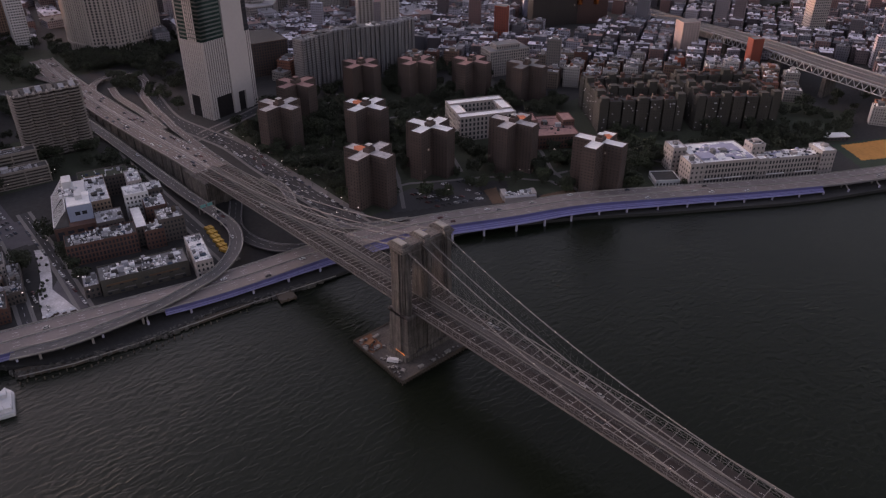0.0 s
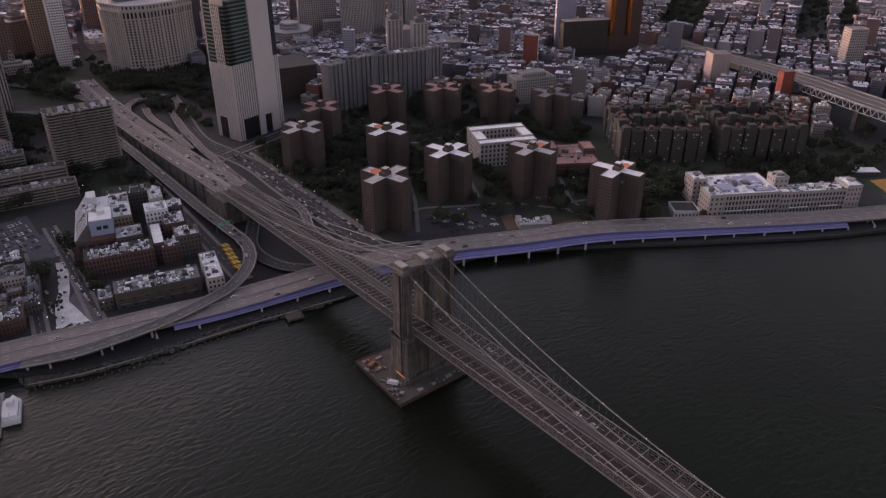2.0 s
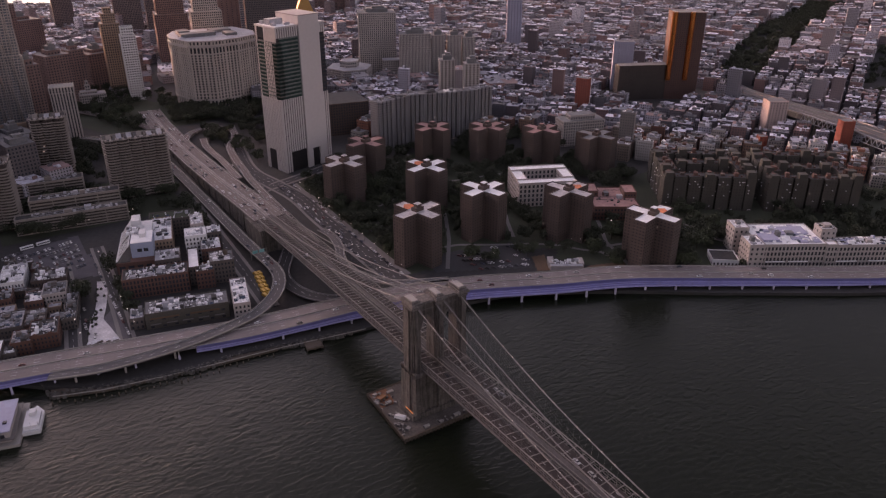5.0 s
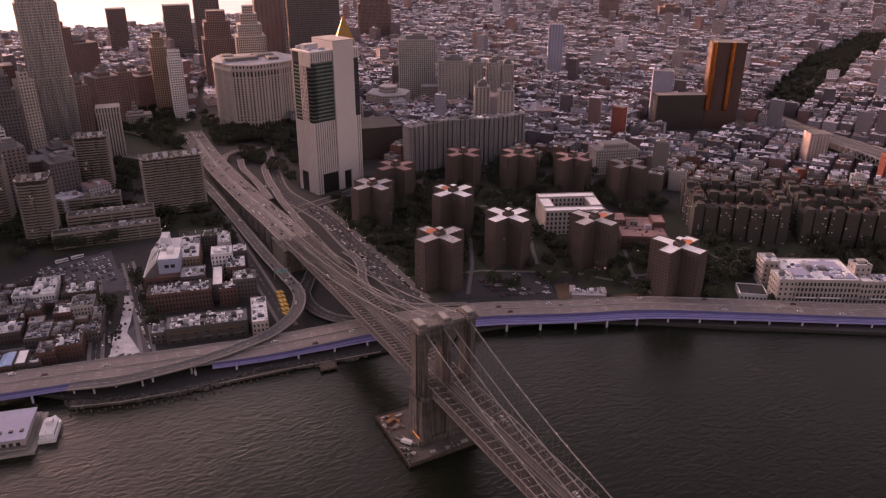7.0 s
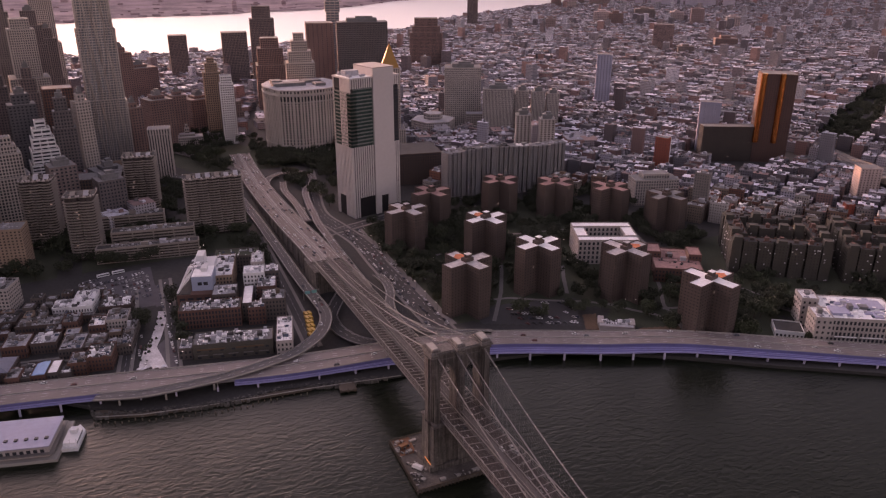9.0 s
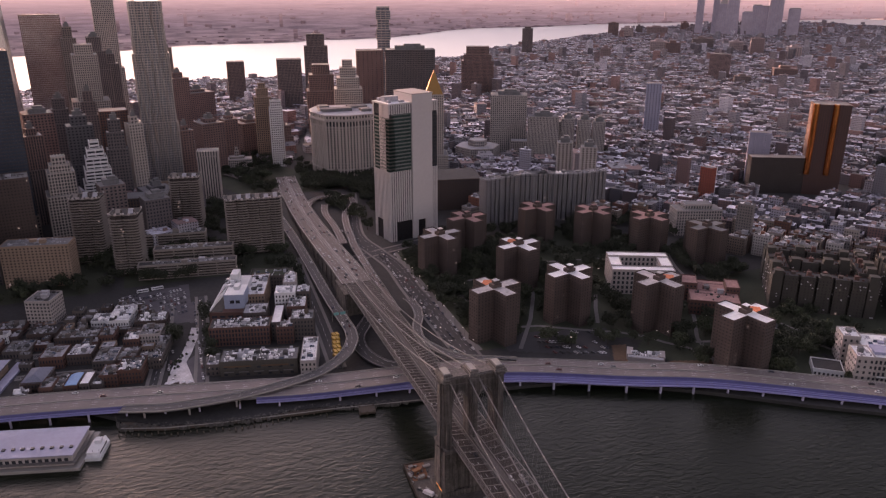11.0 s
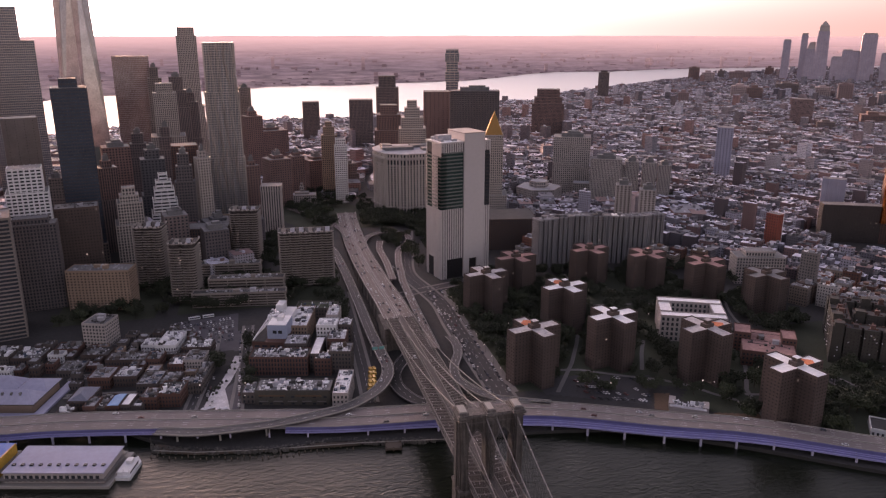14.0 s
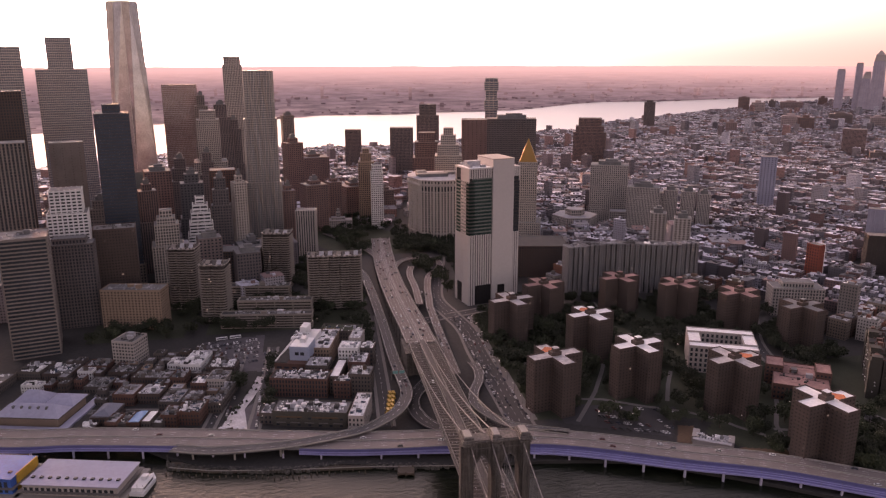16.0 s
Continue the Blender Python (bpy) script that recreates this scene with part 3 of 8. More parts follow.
def suspension_deck():
    t = thing("bridge_deck", "steel truss bridge deck with paired roadways and a raised boardwalk", "bridge")
    ys = [-330 + 6.0 * k for k in range(103)]
    line = [(0, y, deck_z(y)) for y in ys]
    for side, a, b in (("left", 12.6, 3.2), ("right", -3.2, -12.6)):
        s = Shape()
        s.slab(line, a, b, 0.5)
        part("roadway", s, "deck_road", t, "dark reddish worn lanes between the trusses")
    s = Shape()
    s.slab([(x, y, z + 3.6) for x, y, z in line], 1.75, -1.75, 0.35)
    part("boardwalk", s, "boards", t, "raised timber walkway along the middle")
    s = Shape()
    s.slab([(x, y, z - 1.2) for x, y, z in line], 13.0, -13.0, 0.5)
    part("floor_girder", s, "steel_dark", t)
    for x, top in ((-12.9, 4.6), (-3.0, 3.4), (3.0, 3.4), (12.9, 4.6)):
        chord = Shape()
        for (_, y0, z0), (_, y1, z1) in zip(line, line[1:]):
            chord.bar((x, y0, z0 + top), (x, y1, z1 + top), 0.42, 0.4)
        tr = part("top_chord", chord, "beam", t, "pale painted top chord of a truss")
        s = Shape()
        for (_, y0, z0), (_, y1, z1) in zip(line, line[1:]):
            s.bar((x, y0, z0 - 0.8), (x, y1, z1 - 0.8), 0.45, 0.7)
            s.bar((x, y0, z0 + 1.3), (x, y1, z1 + 1.3), 0.16)
            s.bar((x, y0, z0 + 2.9), (x, y1, z1 + 2.9), 0.12)
            s.bar((x, y0, z0 - 0.6), (x, y0, z0 + top), 0.22)
            s.bar((x, y0, z0 - 0.6), (x, y1, z1 + top), 0.1)
            s.bar((x, y0, z0 + top), (x, y1, z1 - 0.6), 0.1)
        part("truss", s, "steel_tan", t)
    n = 0
    for side in (-1, 1):
        me = Shape()
        me.bar((side * 12.9, 0, 4.6), (side * 3.0, 0, 3.4), 0.3, 0.32)
        me = me.mesh("cross_beam", M["beam"])
        y = -330.0
        while y < 283:
            ob = part("cross_beam", me, "steel_tan", t)
            ob.location = (0, y, deck_z(y))
            y += 6.7 if y < -6 else 4.4
    lane = Shape()
    for side in (-1, 1):
        for y in range(-330, 284, 12):
            z = deck_z(y) + 0.02
            for x in (6.3, 9.4):
                lane.face((side * x - 0.09, y, z), (side * x + 0.09, y, z), (side * x + 0.09, y + 3, deck_z(y + 3) + 0.02), (side * x - 0.09, y + 3, deck_z(y + 3) + 0.02))
    part("lane_marking", lane, "white_paint", t)
    for x in (-2.05, 2.05):
        rail = Shape()
        for (_, y0, z0), (_, y1, z1) in zip(line, line[1:]):
            rail.bar((x, y0, z0 + 4.8), (x, y1, z1 + 4.8), 0.16)
            rail.bar((x, y0, z0 + 3.6), (x, y0, z0 + 4.8), 0.1)
        part("railing", rail, "beam", t)
    for x in (-12.9, -3.0, 3.0, 12.9):
        c = Shape()
        yy = [-330 + 5 * k for k in range(124)]
        yy = [y for y in yy if y <= 285]
        for y0, y1 in zip(yy, yy[1:]):
            c.bar((cable_x(x, y0), y0, cable_z(y0)), (cable_x(x, y1), y1, cable_z(y1)), 0.46)
        cab = part("main_cable", c, "cable", t, "painted steel main cable")
        h = Shape()
        top = 4.6 if abs(x) > 5 else 3.4
        y = -328.0
        while y < 280:
            z0, z1 = deck_z(y) + top, cable_z(y)
            if z1 - z0 > 1.0 and abs(y) > 8:
                h.bar((x, y, z0), (cable_x(x, y), y, z1), 0.045)
            y += 4.6
        for sgn in (-1, 1):
            for k in range(1, 15):
                y = sgn * (12 + k * 8.0)
                h.bar((cable_x(x, 0), sgn * 4, 79.5), (x, y, deck_z(y) + top), 0.04)
        part("hanger_rope", h, "steel_tan", cab, "thin hanger ropes and raking stays", kind="stuff")
        if abs(x) > 5:
            for k in range(36):
                y = -316 + k * 9.2
                if y > -8:
                    break
                lamp = Shape()
                lamp.prism(rect(0.22, 0.22), 0.26, 0.46)
                ob = part("cable_lamp", lamp, "lamp", cab)
                ob.location = (cable_x(x, y), y, cable_z(y))


def approach():
    t = thing("bridge_approach", "masonry approach viaduct carrying the bridge roads into the city", "bridge")
    line = [(road_x(285 + 10 * k), 285 + 10 * k, deck_z(285 + 10 * k)) for k in range(51)]
    s = Shape()
    s.slab(line, 14.5, -14.5, 1.2)
    part("roadway", s, "highway", t, "pale pinkish worn concrete lanes")
    for e in (-13.7, 13.7):
        s = Shape()
        n = len(line)
        for x, y, z in line:
            s.v += [(x + e - 0.3, y, gz(x, y) - 1.5), (x + e + 0.3, y, gz(x, y) - 1.5), (x + e + 0.3, y, z - 0.9), (x + e - 0.3, y, z - 0.9)]
        s.f = [(4 * k + q, 4 * k + (q + 1) % 4, 4 * k + 4 + (q + 1) % 4, 4 * k + 4 + q) for k in range(n - 1) for q in range(4)] + [(3, 2, 1, 0), (4 * n - 4, 4 * n - 3, 4 * n - 2, 4 * n - 1)]
        part("side_wall", s, "granite_low", t)
    for k in range(1, len(line) - 14, 2):
        x, y, z = line[k]
        for e in (-14.6, 14.0):
            c = Shape()
            c.box(x + e - 0.4, x + e + 1.0, y - 1.2, y + 1.2, gz(x, y) - 1, z - 1.3)
            part("pilaster", c, "granite_low", t)
    for e in (-14.6, 14.2, -1.2, 0.8):
        r = Shape()
        for (x0, y0, z0), (x1, y1, z1) in zip(line, line[1:]):
            r.bar((x0 + e + 0.2, y0, z0 + 0.5), (x1 + e + 0.2, y1, z1 + 0.5), 0.4, 1.0)
        part("parapet", r, "divider" if abs(e) < 2 else "concrete", t)
    m = Shape()
    for (x0, y0, z0), (x1, y1, z1) in zip(line, line[1:]):
        for e in (-10.6, -6.8, 6.8, 10.6):
            m.face((x0 + e - 0.1, y0, z0 + 0.02), (x0 + e + 0.1, y0, z0 + 0.02), (x0 + (x1 - x0) * 0.4 + e + 0.1, y0 + 4, z0 + (z1 - z0) * 0.4 + 0.02), (x0 + (x1 - x0) * 0.4 + e - 0.1, y0 + 4, z0 + (z1 - z0) * 0.4 + 0.02))
        for e in (-13.4, -3.0, 3.0, 13.4):
            m.face((x0 + e - 0.08, y0, z0 + 0.02), (x0 + e + 0.08, y0, z0 + 0.02), (x1 + e + 0.08, y1, z1 + 0.02), (x1 + e - 0.08, y1, z1 + 0.02))
    part("lane_marking", m, "white_paint", t, kind="stuff")
    s = Shape()
    s.slab([(x, y, z + 0.25) for x, y, z in line], 2.4, -2.4, 0.2)
    part("walkway", s, "paving", t, "raised pale walkway between the two roadways")
    a = Shape()
    a.box(-17, 17, 262, 300, gz(0, 280) - 1, 26.0)
    for x in (-14.5, 0, 14.5):
        a.box(x - 2.6, x + 2.6, 260.5, 301, gz(0, 280) - 1, 25.2)
    a.box(-17.6, 17.6, 261.4, 300.6, 25.2, 26.4)
    part("anchorage", a, "granite_low", t, "huge granite anchorage block")


bridge_tower()
suspension_deck()
approach()


def fender():
    t = thing("pier_platform", "low timber and concrete work platform round the tower foot", "platform")
    s = Shape()
    s.prism([(-35, -22), (30, -22), (33, 30), (-33, 30)], -4, 2.2)
    part("deck", s, "platform_deck", t, "grey-brown worn decking with stains")
    e = Shape()
    for a, b in (((-35, -22), (30, -22)), ((30, -22), (33, 30)), ((33, 30), (-33, 30)), ((-33, 30), (-35, -22))):
        e.bar((*a, 2.5), (*b, 2.5), 0.7, 0.7)
    part("edge_timber", e, "timber", t)
    pile = Shape()
    pile.prism([(0.4 * math.cos(k * 1.0472), 0.4 * math.sin(k * 1.0472)) for k in range(6)], -4, 2.9)
    me = pile.mesh("pile", M["timber"])
    for k in range(28):
        for x, y in ((-35.6 + k * 2.4, -22.7), (-35.6 + 0.08 * k, -20 + k * 1.85)):
            ob = part("pile", me, "timber", t)
            ob.location = (x, y, 0)


fender()


# ---- the riverside viaduct ----
V_MID = smooth([(-720, 322, 10), (-500, 243, 10), (-340, 191, 10), (-276, 181.5, 10), (-212, 169, 10), (-150, 155, 10), (-110, 146.5, 10), (-75, 138.5, 10), (0, 128, 10), (60, 116, 10), (100, 103, 10), (160, 75, 10), (220, 49, 10), (288, 6, 10), (376, -50, 9.5), (460, -96, 9), (620, -170, 8), (900, -300, 8)], 12)


def widen(x):
    u = min(max((x + 60) / 140, 0), 1)
    return u * u * (3 - 2 * u)


def v_in(x):
    return 13.5 + 2.5 * widen(x)


def v_out(x):
    return -13.0 + 6.5 * widen(x)


def lip_out(x):
    """How far the apron's lip stands out; it draws in again where the apron ends."""
    u = min(max((x - 150) / 270, 0), 1)
    return -14.0 + 3.6 * u * u * (3 - 2 * u)


def viaduct():
    t = thing("riverside_viaduct", "elevated riverside highway on steel bents with a blue-lit outer girder", "viaduct")
    s = Shape()
    s.slab(V_MID, v_in, v_out, 0.9)
    part("roadway", s, "viaduct_road", t, "pale pinkish concrete highway lanes")
    for f, h, w in ((lambda x: v_in(x) - 0.1, 0.9, 0.35), (lambda x: v_out(x) + 0.1, 0.9, 0.35), (lambda x: (v_in(x) + v_out(x)) / 2, 0.8, 0.6)):
        r = Shape()
        r.slab([(x, y, z + h) for x, y, z in V_MID], lambda x: f(x) + w / 2, lambda x: f(x) - w / 2, h - 0.02)
        part("barrier", r, "concrete", t)
    cuts = [0] + [min(range(len(V_MID)), key=lambda q: abs(V_MID[q][0] - c)) for c in (-205, -108, 410)] + [len(V_MID) - 1]
    runs = [V_MID[a:b + 1] for a, b in zip(cuts, cuts[1:])]
    for k, run in enumerate(runs):
        paint = "girder_grey" if k in (1, 3) else "blue_girder"
        g = Shape()
        g.slab([(x, y, z + 0.3) for x, y, z in run], lambda x: v_out(x) - 0.1, lambda x: v_out(x) - 0.6, 1.2 if k in (1, 3) else 2.2)
        part("outer_girder", g, paint, t, "grey river side girder" if k in (1, 3) else "river side girder with blue-violet light put into its colour")
        if k in (1, 3):
            continue
        # the apron slopes down from the road's edge to a lip over the water
        ap, lip, seam = Shape(), Shape(), Shape()
        edge = []
        for q, (x, y, z) in enumerate(run):
            a, b = Vector(run[max(q - 1, 0)]), Vector(run[min(q + 1, len(run) - 1)])
            d = (b - a).normalized()
            n = Vector((-d.y, d.x, 0))
            o = Vector((x, y, z))
            edge.append((o + n * (v_out(x) - 0.6) + Vector((0, 0, -1.5)), o + n * lip_out(x) + Vector((0, 0, -3.0))))
        for (a, b), (c, d) in zip(edge, edge[1:]):
            dn = Vector((0, 0, -0.35))
            ap.face(a, b, d, c)
            ap.face(c + dn, d + dn, b + dn, a + dn)
            seam.bar(a + Vector((0, 0, 0.1)), b + Vector((0, 0, 0.1)), 0.2)
            for u in (0.3, 0.62):
                lip.bar(a.lerp(b, u) + Vector((0, 0, 0.12)), c.lerp(d, u) + Vector((0, 0, 0.12)), 0.34)
        lip.slab([(x, y, z - 2.9) for x, y, z in run], lambda x: lip_out(x) + 0.25, lambda x: lip_out(x) - 0.25, 1.3)
        part("apron", ap, paint, t, "sloping blue-violet apron below the road")
        part("lip_girder", lip, "blue_lip", t)
        part("apron_rib", seam, "girder_grey", t, kind="stuff")
    m = Shape()
    for k in range(0, len(V_MID) - 1):
        a, b = Vector(V_MID[k]), Vector(V_MID[k + 1])
        d = (b - a).normalized()
        n = Vector((-d.y, d.x, 0))
        lo, hi = v_out(a.x) + 0.8, v_in(a.x) - 0.8
        mid = (lo + hi) / 2
        for off, run in ((mid + 4.2, 4.0), (mid - 4.2, 4.0), (mid + 7.6, 4.0), (mid - 7.6, 4.0), (hi, 12.2), (lo, 12.2), (mid + 0.8, 12.2), (mid - 0.8, 12.2)):
            p = a + n * off + Vector((0, 0, 0.03))
            q = p + d * run
            m.face(p - n * 0.1, q - n * 0.1, q + n * 0.1, p + n * 0.1)
    part("lane_marking", m, "white_paint", t)
    acc = 0.0
    for k in range(1, len(V_MID) - 1):
        a, b = Vector(V_MID[k]), Vector(V_MID[k + 1])
        acc += (b - a).length
        if acc < 23.5:
            continue
        acc = 0.0
        d = (b - a).normalized()
        n = Vector((-d.y, d.x, 0))
        s = Shape()
        for off in (-1, 11.5):
            p = a + n * off
            s.prism([(p.x - 0.55, p.y - 0.55), (p.x + 0.55, p.y - 0.55), (p.x + 0.55, p.y + 0.55), (p.x - 0.55, p.y + 0.55)], -4, a.z - 1.6)
        s.bar(a + n * (v_in(a.x) - 1) - Vector((0, 0, 1.5)), a + n * (v_out(a.x) + 0.5) - Vector((0, 0, 1.5)), 0.9, 1.2)
        s.bar(a + n * (v_out(a.x) + 0.5) - Vector((0, 0, 2.4)), a + n * (lip_out(a.x) + 0.4) - Vector((0, 0, 4.4)), 0.8, 1.0)
        part("bent", s, "steel_tan" if k % 2 else "concrete", t)
        c = Shape()
        p = a + n * (lip_out(a.x) + 0.3)
        c.prism([(p.x - 0.65, p.y - 0.65), (p.x + 0.65, p.y - 0.65), (p.x + 0.65, p.y + 0.65), (p.x - 0.65, p.y + 0.65)], -4, a.z - 4.0)
        part("outer_post", c, "post_lilac", t, "pale violet-grey post standing in the river")


viaduct()


def ramp(label, line, width, mat_name="highway", walls=True, dark=False):
    t = thing("ramp", label, "road ramp")
    L = smooth(line, 7)
    s = Shape()
    s.slab(L, width / 2, -width / 2, 0.8)
    part("roadway", s, mat_name, t)
    if walls:
        for e in (width / 2, -width / 2):
            r = Shape()
            r.slab([(x, y, z + 0.9) for x, y, z in L], e + 0.2, e - 0.2, 1.0)
            part("barrier", r, "girder_grey" if dark else "concrete", t)
    m = Shape()
    for p, q in zip(L, L[1:]):
        a, b = Vector(p), Vector(q)
        d = (b - a).normalized()
        n = Vector((-d.y, d.x, 0))
        for off, run in ((0, 0.45), (width / 2 - 0.8, 1.0), (0.8 - width / 2, 1.0)):
            o = n * off + Vector((0, 0, 0.02))
            e = a.lerp(b, run)
            m.face(a + o - n * 0.08, e + o - n * 0.08, e + o + n * 0.08, a + o + n * 0.08)
    part("lane_marking", m, "white_paint", t, kind="stuff")
    for k in range(2, len(L) - 1, 4):
        x, y, z = L[k]
        if z - gz(x, y) > 2.5:
            c = Shape()
            c.box(x - 0.7, x + 0.7, y - 0.7, y + 0.7, gz(x, y) - 2, z - 0.7)
            part("column", c, "concrete", t)
    return t


ramp("curved concrete ramp climbing from the riverside viaduct beside the bridge", [(-205, 151, 10.1), (-176, 141.5, 10.4), (-152, 139.3, 10.8), (-127, 138.8, 11.2), (-107, 140.5, 11.6), (-86, 144.5, 12), (-63, 152.5, 12), (-41, 170.5, 12), (-28, 193, 12), (-23.5, 214, 12), (-24, 238, 12), (-26, 294, 12), (-27, 392, 13), (-30, 507, 15), (-37, 584, 16), (-62, 640, 16), (-95, 690, 14)], 10, "ramp_road")
ramp("dark ramp curling under the bridge deck", [(12, 140, 8.6), (-3, 149, 7.6), (-10, 158, 7), (-16, 171, 6.4), (-20, 190, 6), (-18, 211, 5.7), (-11, 227, 5.6), (6, 256, 5.6)], 11, "asphalt", dark=True)
ramp("curved slip road from the riverside viaduct to the car park", [(90, 122, 10), (50, 142, 10), (35, 166, 10), (30, 186, 9.5), (35, 210, 9), (44, 232, 8), (49, 257, 7), (48, 280, 5.8)], 8, "ramp_road")
ramp("pinkish concrete ramp running beside the bridge approach into a loop", [(25, 240, 13), (26, 287, 14), (28, 350, 14), (31, 424, 15), (35, 456, 15), (40, 500, 15), (50, 550, 14.5), (67, 583, 14), (75, 614, 14), (67, 640, 14), (44, 646, 14), (24, 632, 14), (12, 604, 15), (6, 570, 16.5)], 8)
ramp("curved road joining the bridge approach beside the park", [(-75, 835, 12), (-57, 800, 12), (-38, 766, 12), (-20, 722, 12), (-9, 680, 12.5), (-7, 640, 14)], 11)
ramp("short spur road beside the bridge approach", [(20, 430, 17), (25, 502, 15), (27, 566, 13), (35, 610, 12)], 8)


def street(label, line, width, mat_name="asphalt"):
    s = Shape()
    L = [(x, y, gz(x, y) + 0.22) for x, y, _ in smooth([(a, b, 0) for a, b in line], 10)]
    s.slab(L, width / 2, -width / 2, 0.5)
    road = part("road", s, mat_name)
    tagged(road, label, "road", kind="structure")
    for e in (1, -1):
        k = Shape()
        k.slab([(x, y, z + 0.14) for x, y, z in L], e * width / 2 + 1.4, e * width / 2 - 1.4, 0.6)
        part("kerb_walk", k, "paving", road, "worn concrete pavement with a stone kerb")
    m = Shape()
    for p, q in zip(L, L[1:]):
        a, b = Vector(p), Vector(q)
        d = (b - a).normalized()
        n = Vector((-d.y, d.x, 0)) * 0.09
        up = Vector((0, 0, 0.02))
        for off in (0,) if width < 15 else (-5.5, 0, 5.5):
            o = Vector((-d.y, d.x, 0)) * off + up
            m.face(a + o - n, a + d * 4.5 + o - n, a + d * 4.5 + o + n, a + o + n)
    part("lane_marking", m, "white_paint", road, kind="stuff")


street("wide asphalt street beside the bridge", [(62, 150), (61, 216), (59, 300), (60, 360), (52, 410), (44, 470), (60, 560), (80, 660)], 20)
street("asphalt cross street below the white tower", [(20, 395), (47, 405), (90, 418), (150, 440)], 14)
street("cobbled street beside the paved square", [(-150, 178), (-143, 275), (-140, 350)], 9)
street("narrow street along the low brick houses", [(-185, 190), (-176, 260), (-170, 340)], 9)
street("asphalt street between old brick blocks", [(-45, 170), (-42, 240), (-40, 320), (-38, 420)], 12)
street("asphalt avenue along the housing estate", [(400, -40), (340, 120), (330, 240), (390, 360), (470, 480)], 13)
street("asphalt street behind the riverside", [(40, 128), (110, 122), (180, 90), (250, 45), (320, -2), (400, -50)], 12)


# ---- buildings ----
def building(name, label, at, size, turn, h, wall, glass="glass", roof="roof_grey", storey=3.3, bay=3.2, pier=0.5, sill=0.5, proud=0.2,
             poly=None, group="", bulk=2, tank=False, base=0.0, category="building", rows=True, seed=0, split=False):
    """Walls of sills and piers round one row of windows a storey, a parapet, a roof and its boxes."""
    rnd = random.Random(seed + int(at[0] * 7 + at[1] * 3))
    g = gz(*at) - 0.5
    t = thing(name, label, category, (at[0], at[1], g), turn, group)
    P = poly or rect(*size)
    O = offset(P, proud)
    h += 0.5
    w = Shape()
    z = base + 0.5
    w.prism(O, -2.0, z + 0.6)
    n = max(1, int((h - z - 1.0) / storey))
    storey = (h - z - 0.9) / n
    open_h = storey * (1 - sill)
    band = Shape()
    band.prism(P, 0, open_h)
    bm = band.mesh("glazing", M[glass])
    ring = Shape()
    ring.prism(O, 0, storey - open_h + 0.002)
    ring = ring.mesh("spandrel", M[wall] if isinstance(wall, str) else wall)
    z += 0.6
    for k in range(n):
        if rows:
            ob = part("glazing", bm, glass, t)
            ob.location = (0, 0, z - 0.001)
        if split:
            ob = part("spandrel", ring, wall, t)
            ob.location = (0, 0, z + open_h - 0.002)
        else:
            w.prism(O, z + open_h - 0.002, z + storey)
        z += storey
    if not rows:
        core = Shape()
        core.prism(P, 1.0, z)
        part("glazing", core, glass, t)
    for a, b in zip(P, P[1:] + P[:1]):
        a, b = Vector(a), Vector(b)
        L = (b - a).length
        d = (b - a) / L
        nn = Vector((d.y, -d.x))
        m = max(1, round(L / bay))
        pw = pier * L / m / 2
        face = Shape() if split else w
        for k in range(m + 1):
            c = a + d * (L * k / m)
            p, q = c - d * pw, c + d * pw
            if k == 0:
                p = a
            if k == m:
                q = b
            o = nn * (proud - 0.03)
            i = nn * -0.2
            face.prism([tuple(p + o), tuple(q + o), tuple(q + i), tuple(p + i)], 0.5, z)
        if split:
            part("pier", face, wall, t, kind="stuff")
    Q = offset(P, -0.25)
    for k in range(len(P)):
        a, b, c, d = O[k], O[(k + 1) % len(P)], Q[(k + 1) % len(P)], Q[k]
        w.prism([a, b, c, d], z, z + 0.9)
    part("wall", w, wall, t)
    r = Shape()
    r.prism(Q, z - 0.3, z + 0.08)
    part("roof", r, roof, t)
    xs, ys = [p[0] for p in P], [p[1] for p in P]
    for k in range(bulk):
        bw, bd, bh = rnd.uniform(3, 7), rnd.uniform(3, 6), rnd.uniform(2, 4.5)
        sx = 0.22 if poly else 0.3
        x, y = rnd.uniform(min(xs) * sx, max(xs) * sx), rnd.uniform(min(ys) * sx, max(ys) * sx)
        b = Shape()
        b.box(x - bw / 2, x + bw / 2, y - bd / 2, y + bd / 2, z, z + bh)
        b.box(x - bw / 2 - 0.2, x + bw / 2 + 0.2, y - bd / 2 - 0.2, y + bd / 2 + 0.2, z + bh, z + bh + 0.3)
        part("roof_box", b, rnd.choice(["roof_grey", wall, "roof_silver"]), t)
    if bulk:
        cl = Shape()
        span = max(xs) - min(xs)
        for k in range(int(min(26, 3 + len(P) * (span * 0.09)))):
            a = rnd.uniform(0.4, 1.3)
            b = a * rnd.uniform(0.6, 2.2)
            lim = 0.42 if not poly else 0.25
            x, y = rnd.uniform(-lim, lim) * span, rnd.uniform(-lim, lim) * (max(ys) - min(ys))
            cl.box(x - a, x + a, y - b, y + b, z, z + rnd.uniform(0.5, 1.7))
        for k in range(3):
            y = rnd.uniform(-0.35, 0.35) * (max(ys) - min(ys))
            cl.bar((min(xs) * 0.7, y, z + 0.5), (max(xs) * 0.7, y + rnd.uniform(-1, 1), z + 0.5), 0.25)
        part("roof_clutter", cl, rnd.choice(["roof_white", "roof_silver", "roof_dark", "roof_silver"]), t, "small vents, ducts and pipes on the roof", kind="stuff")
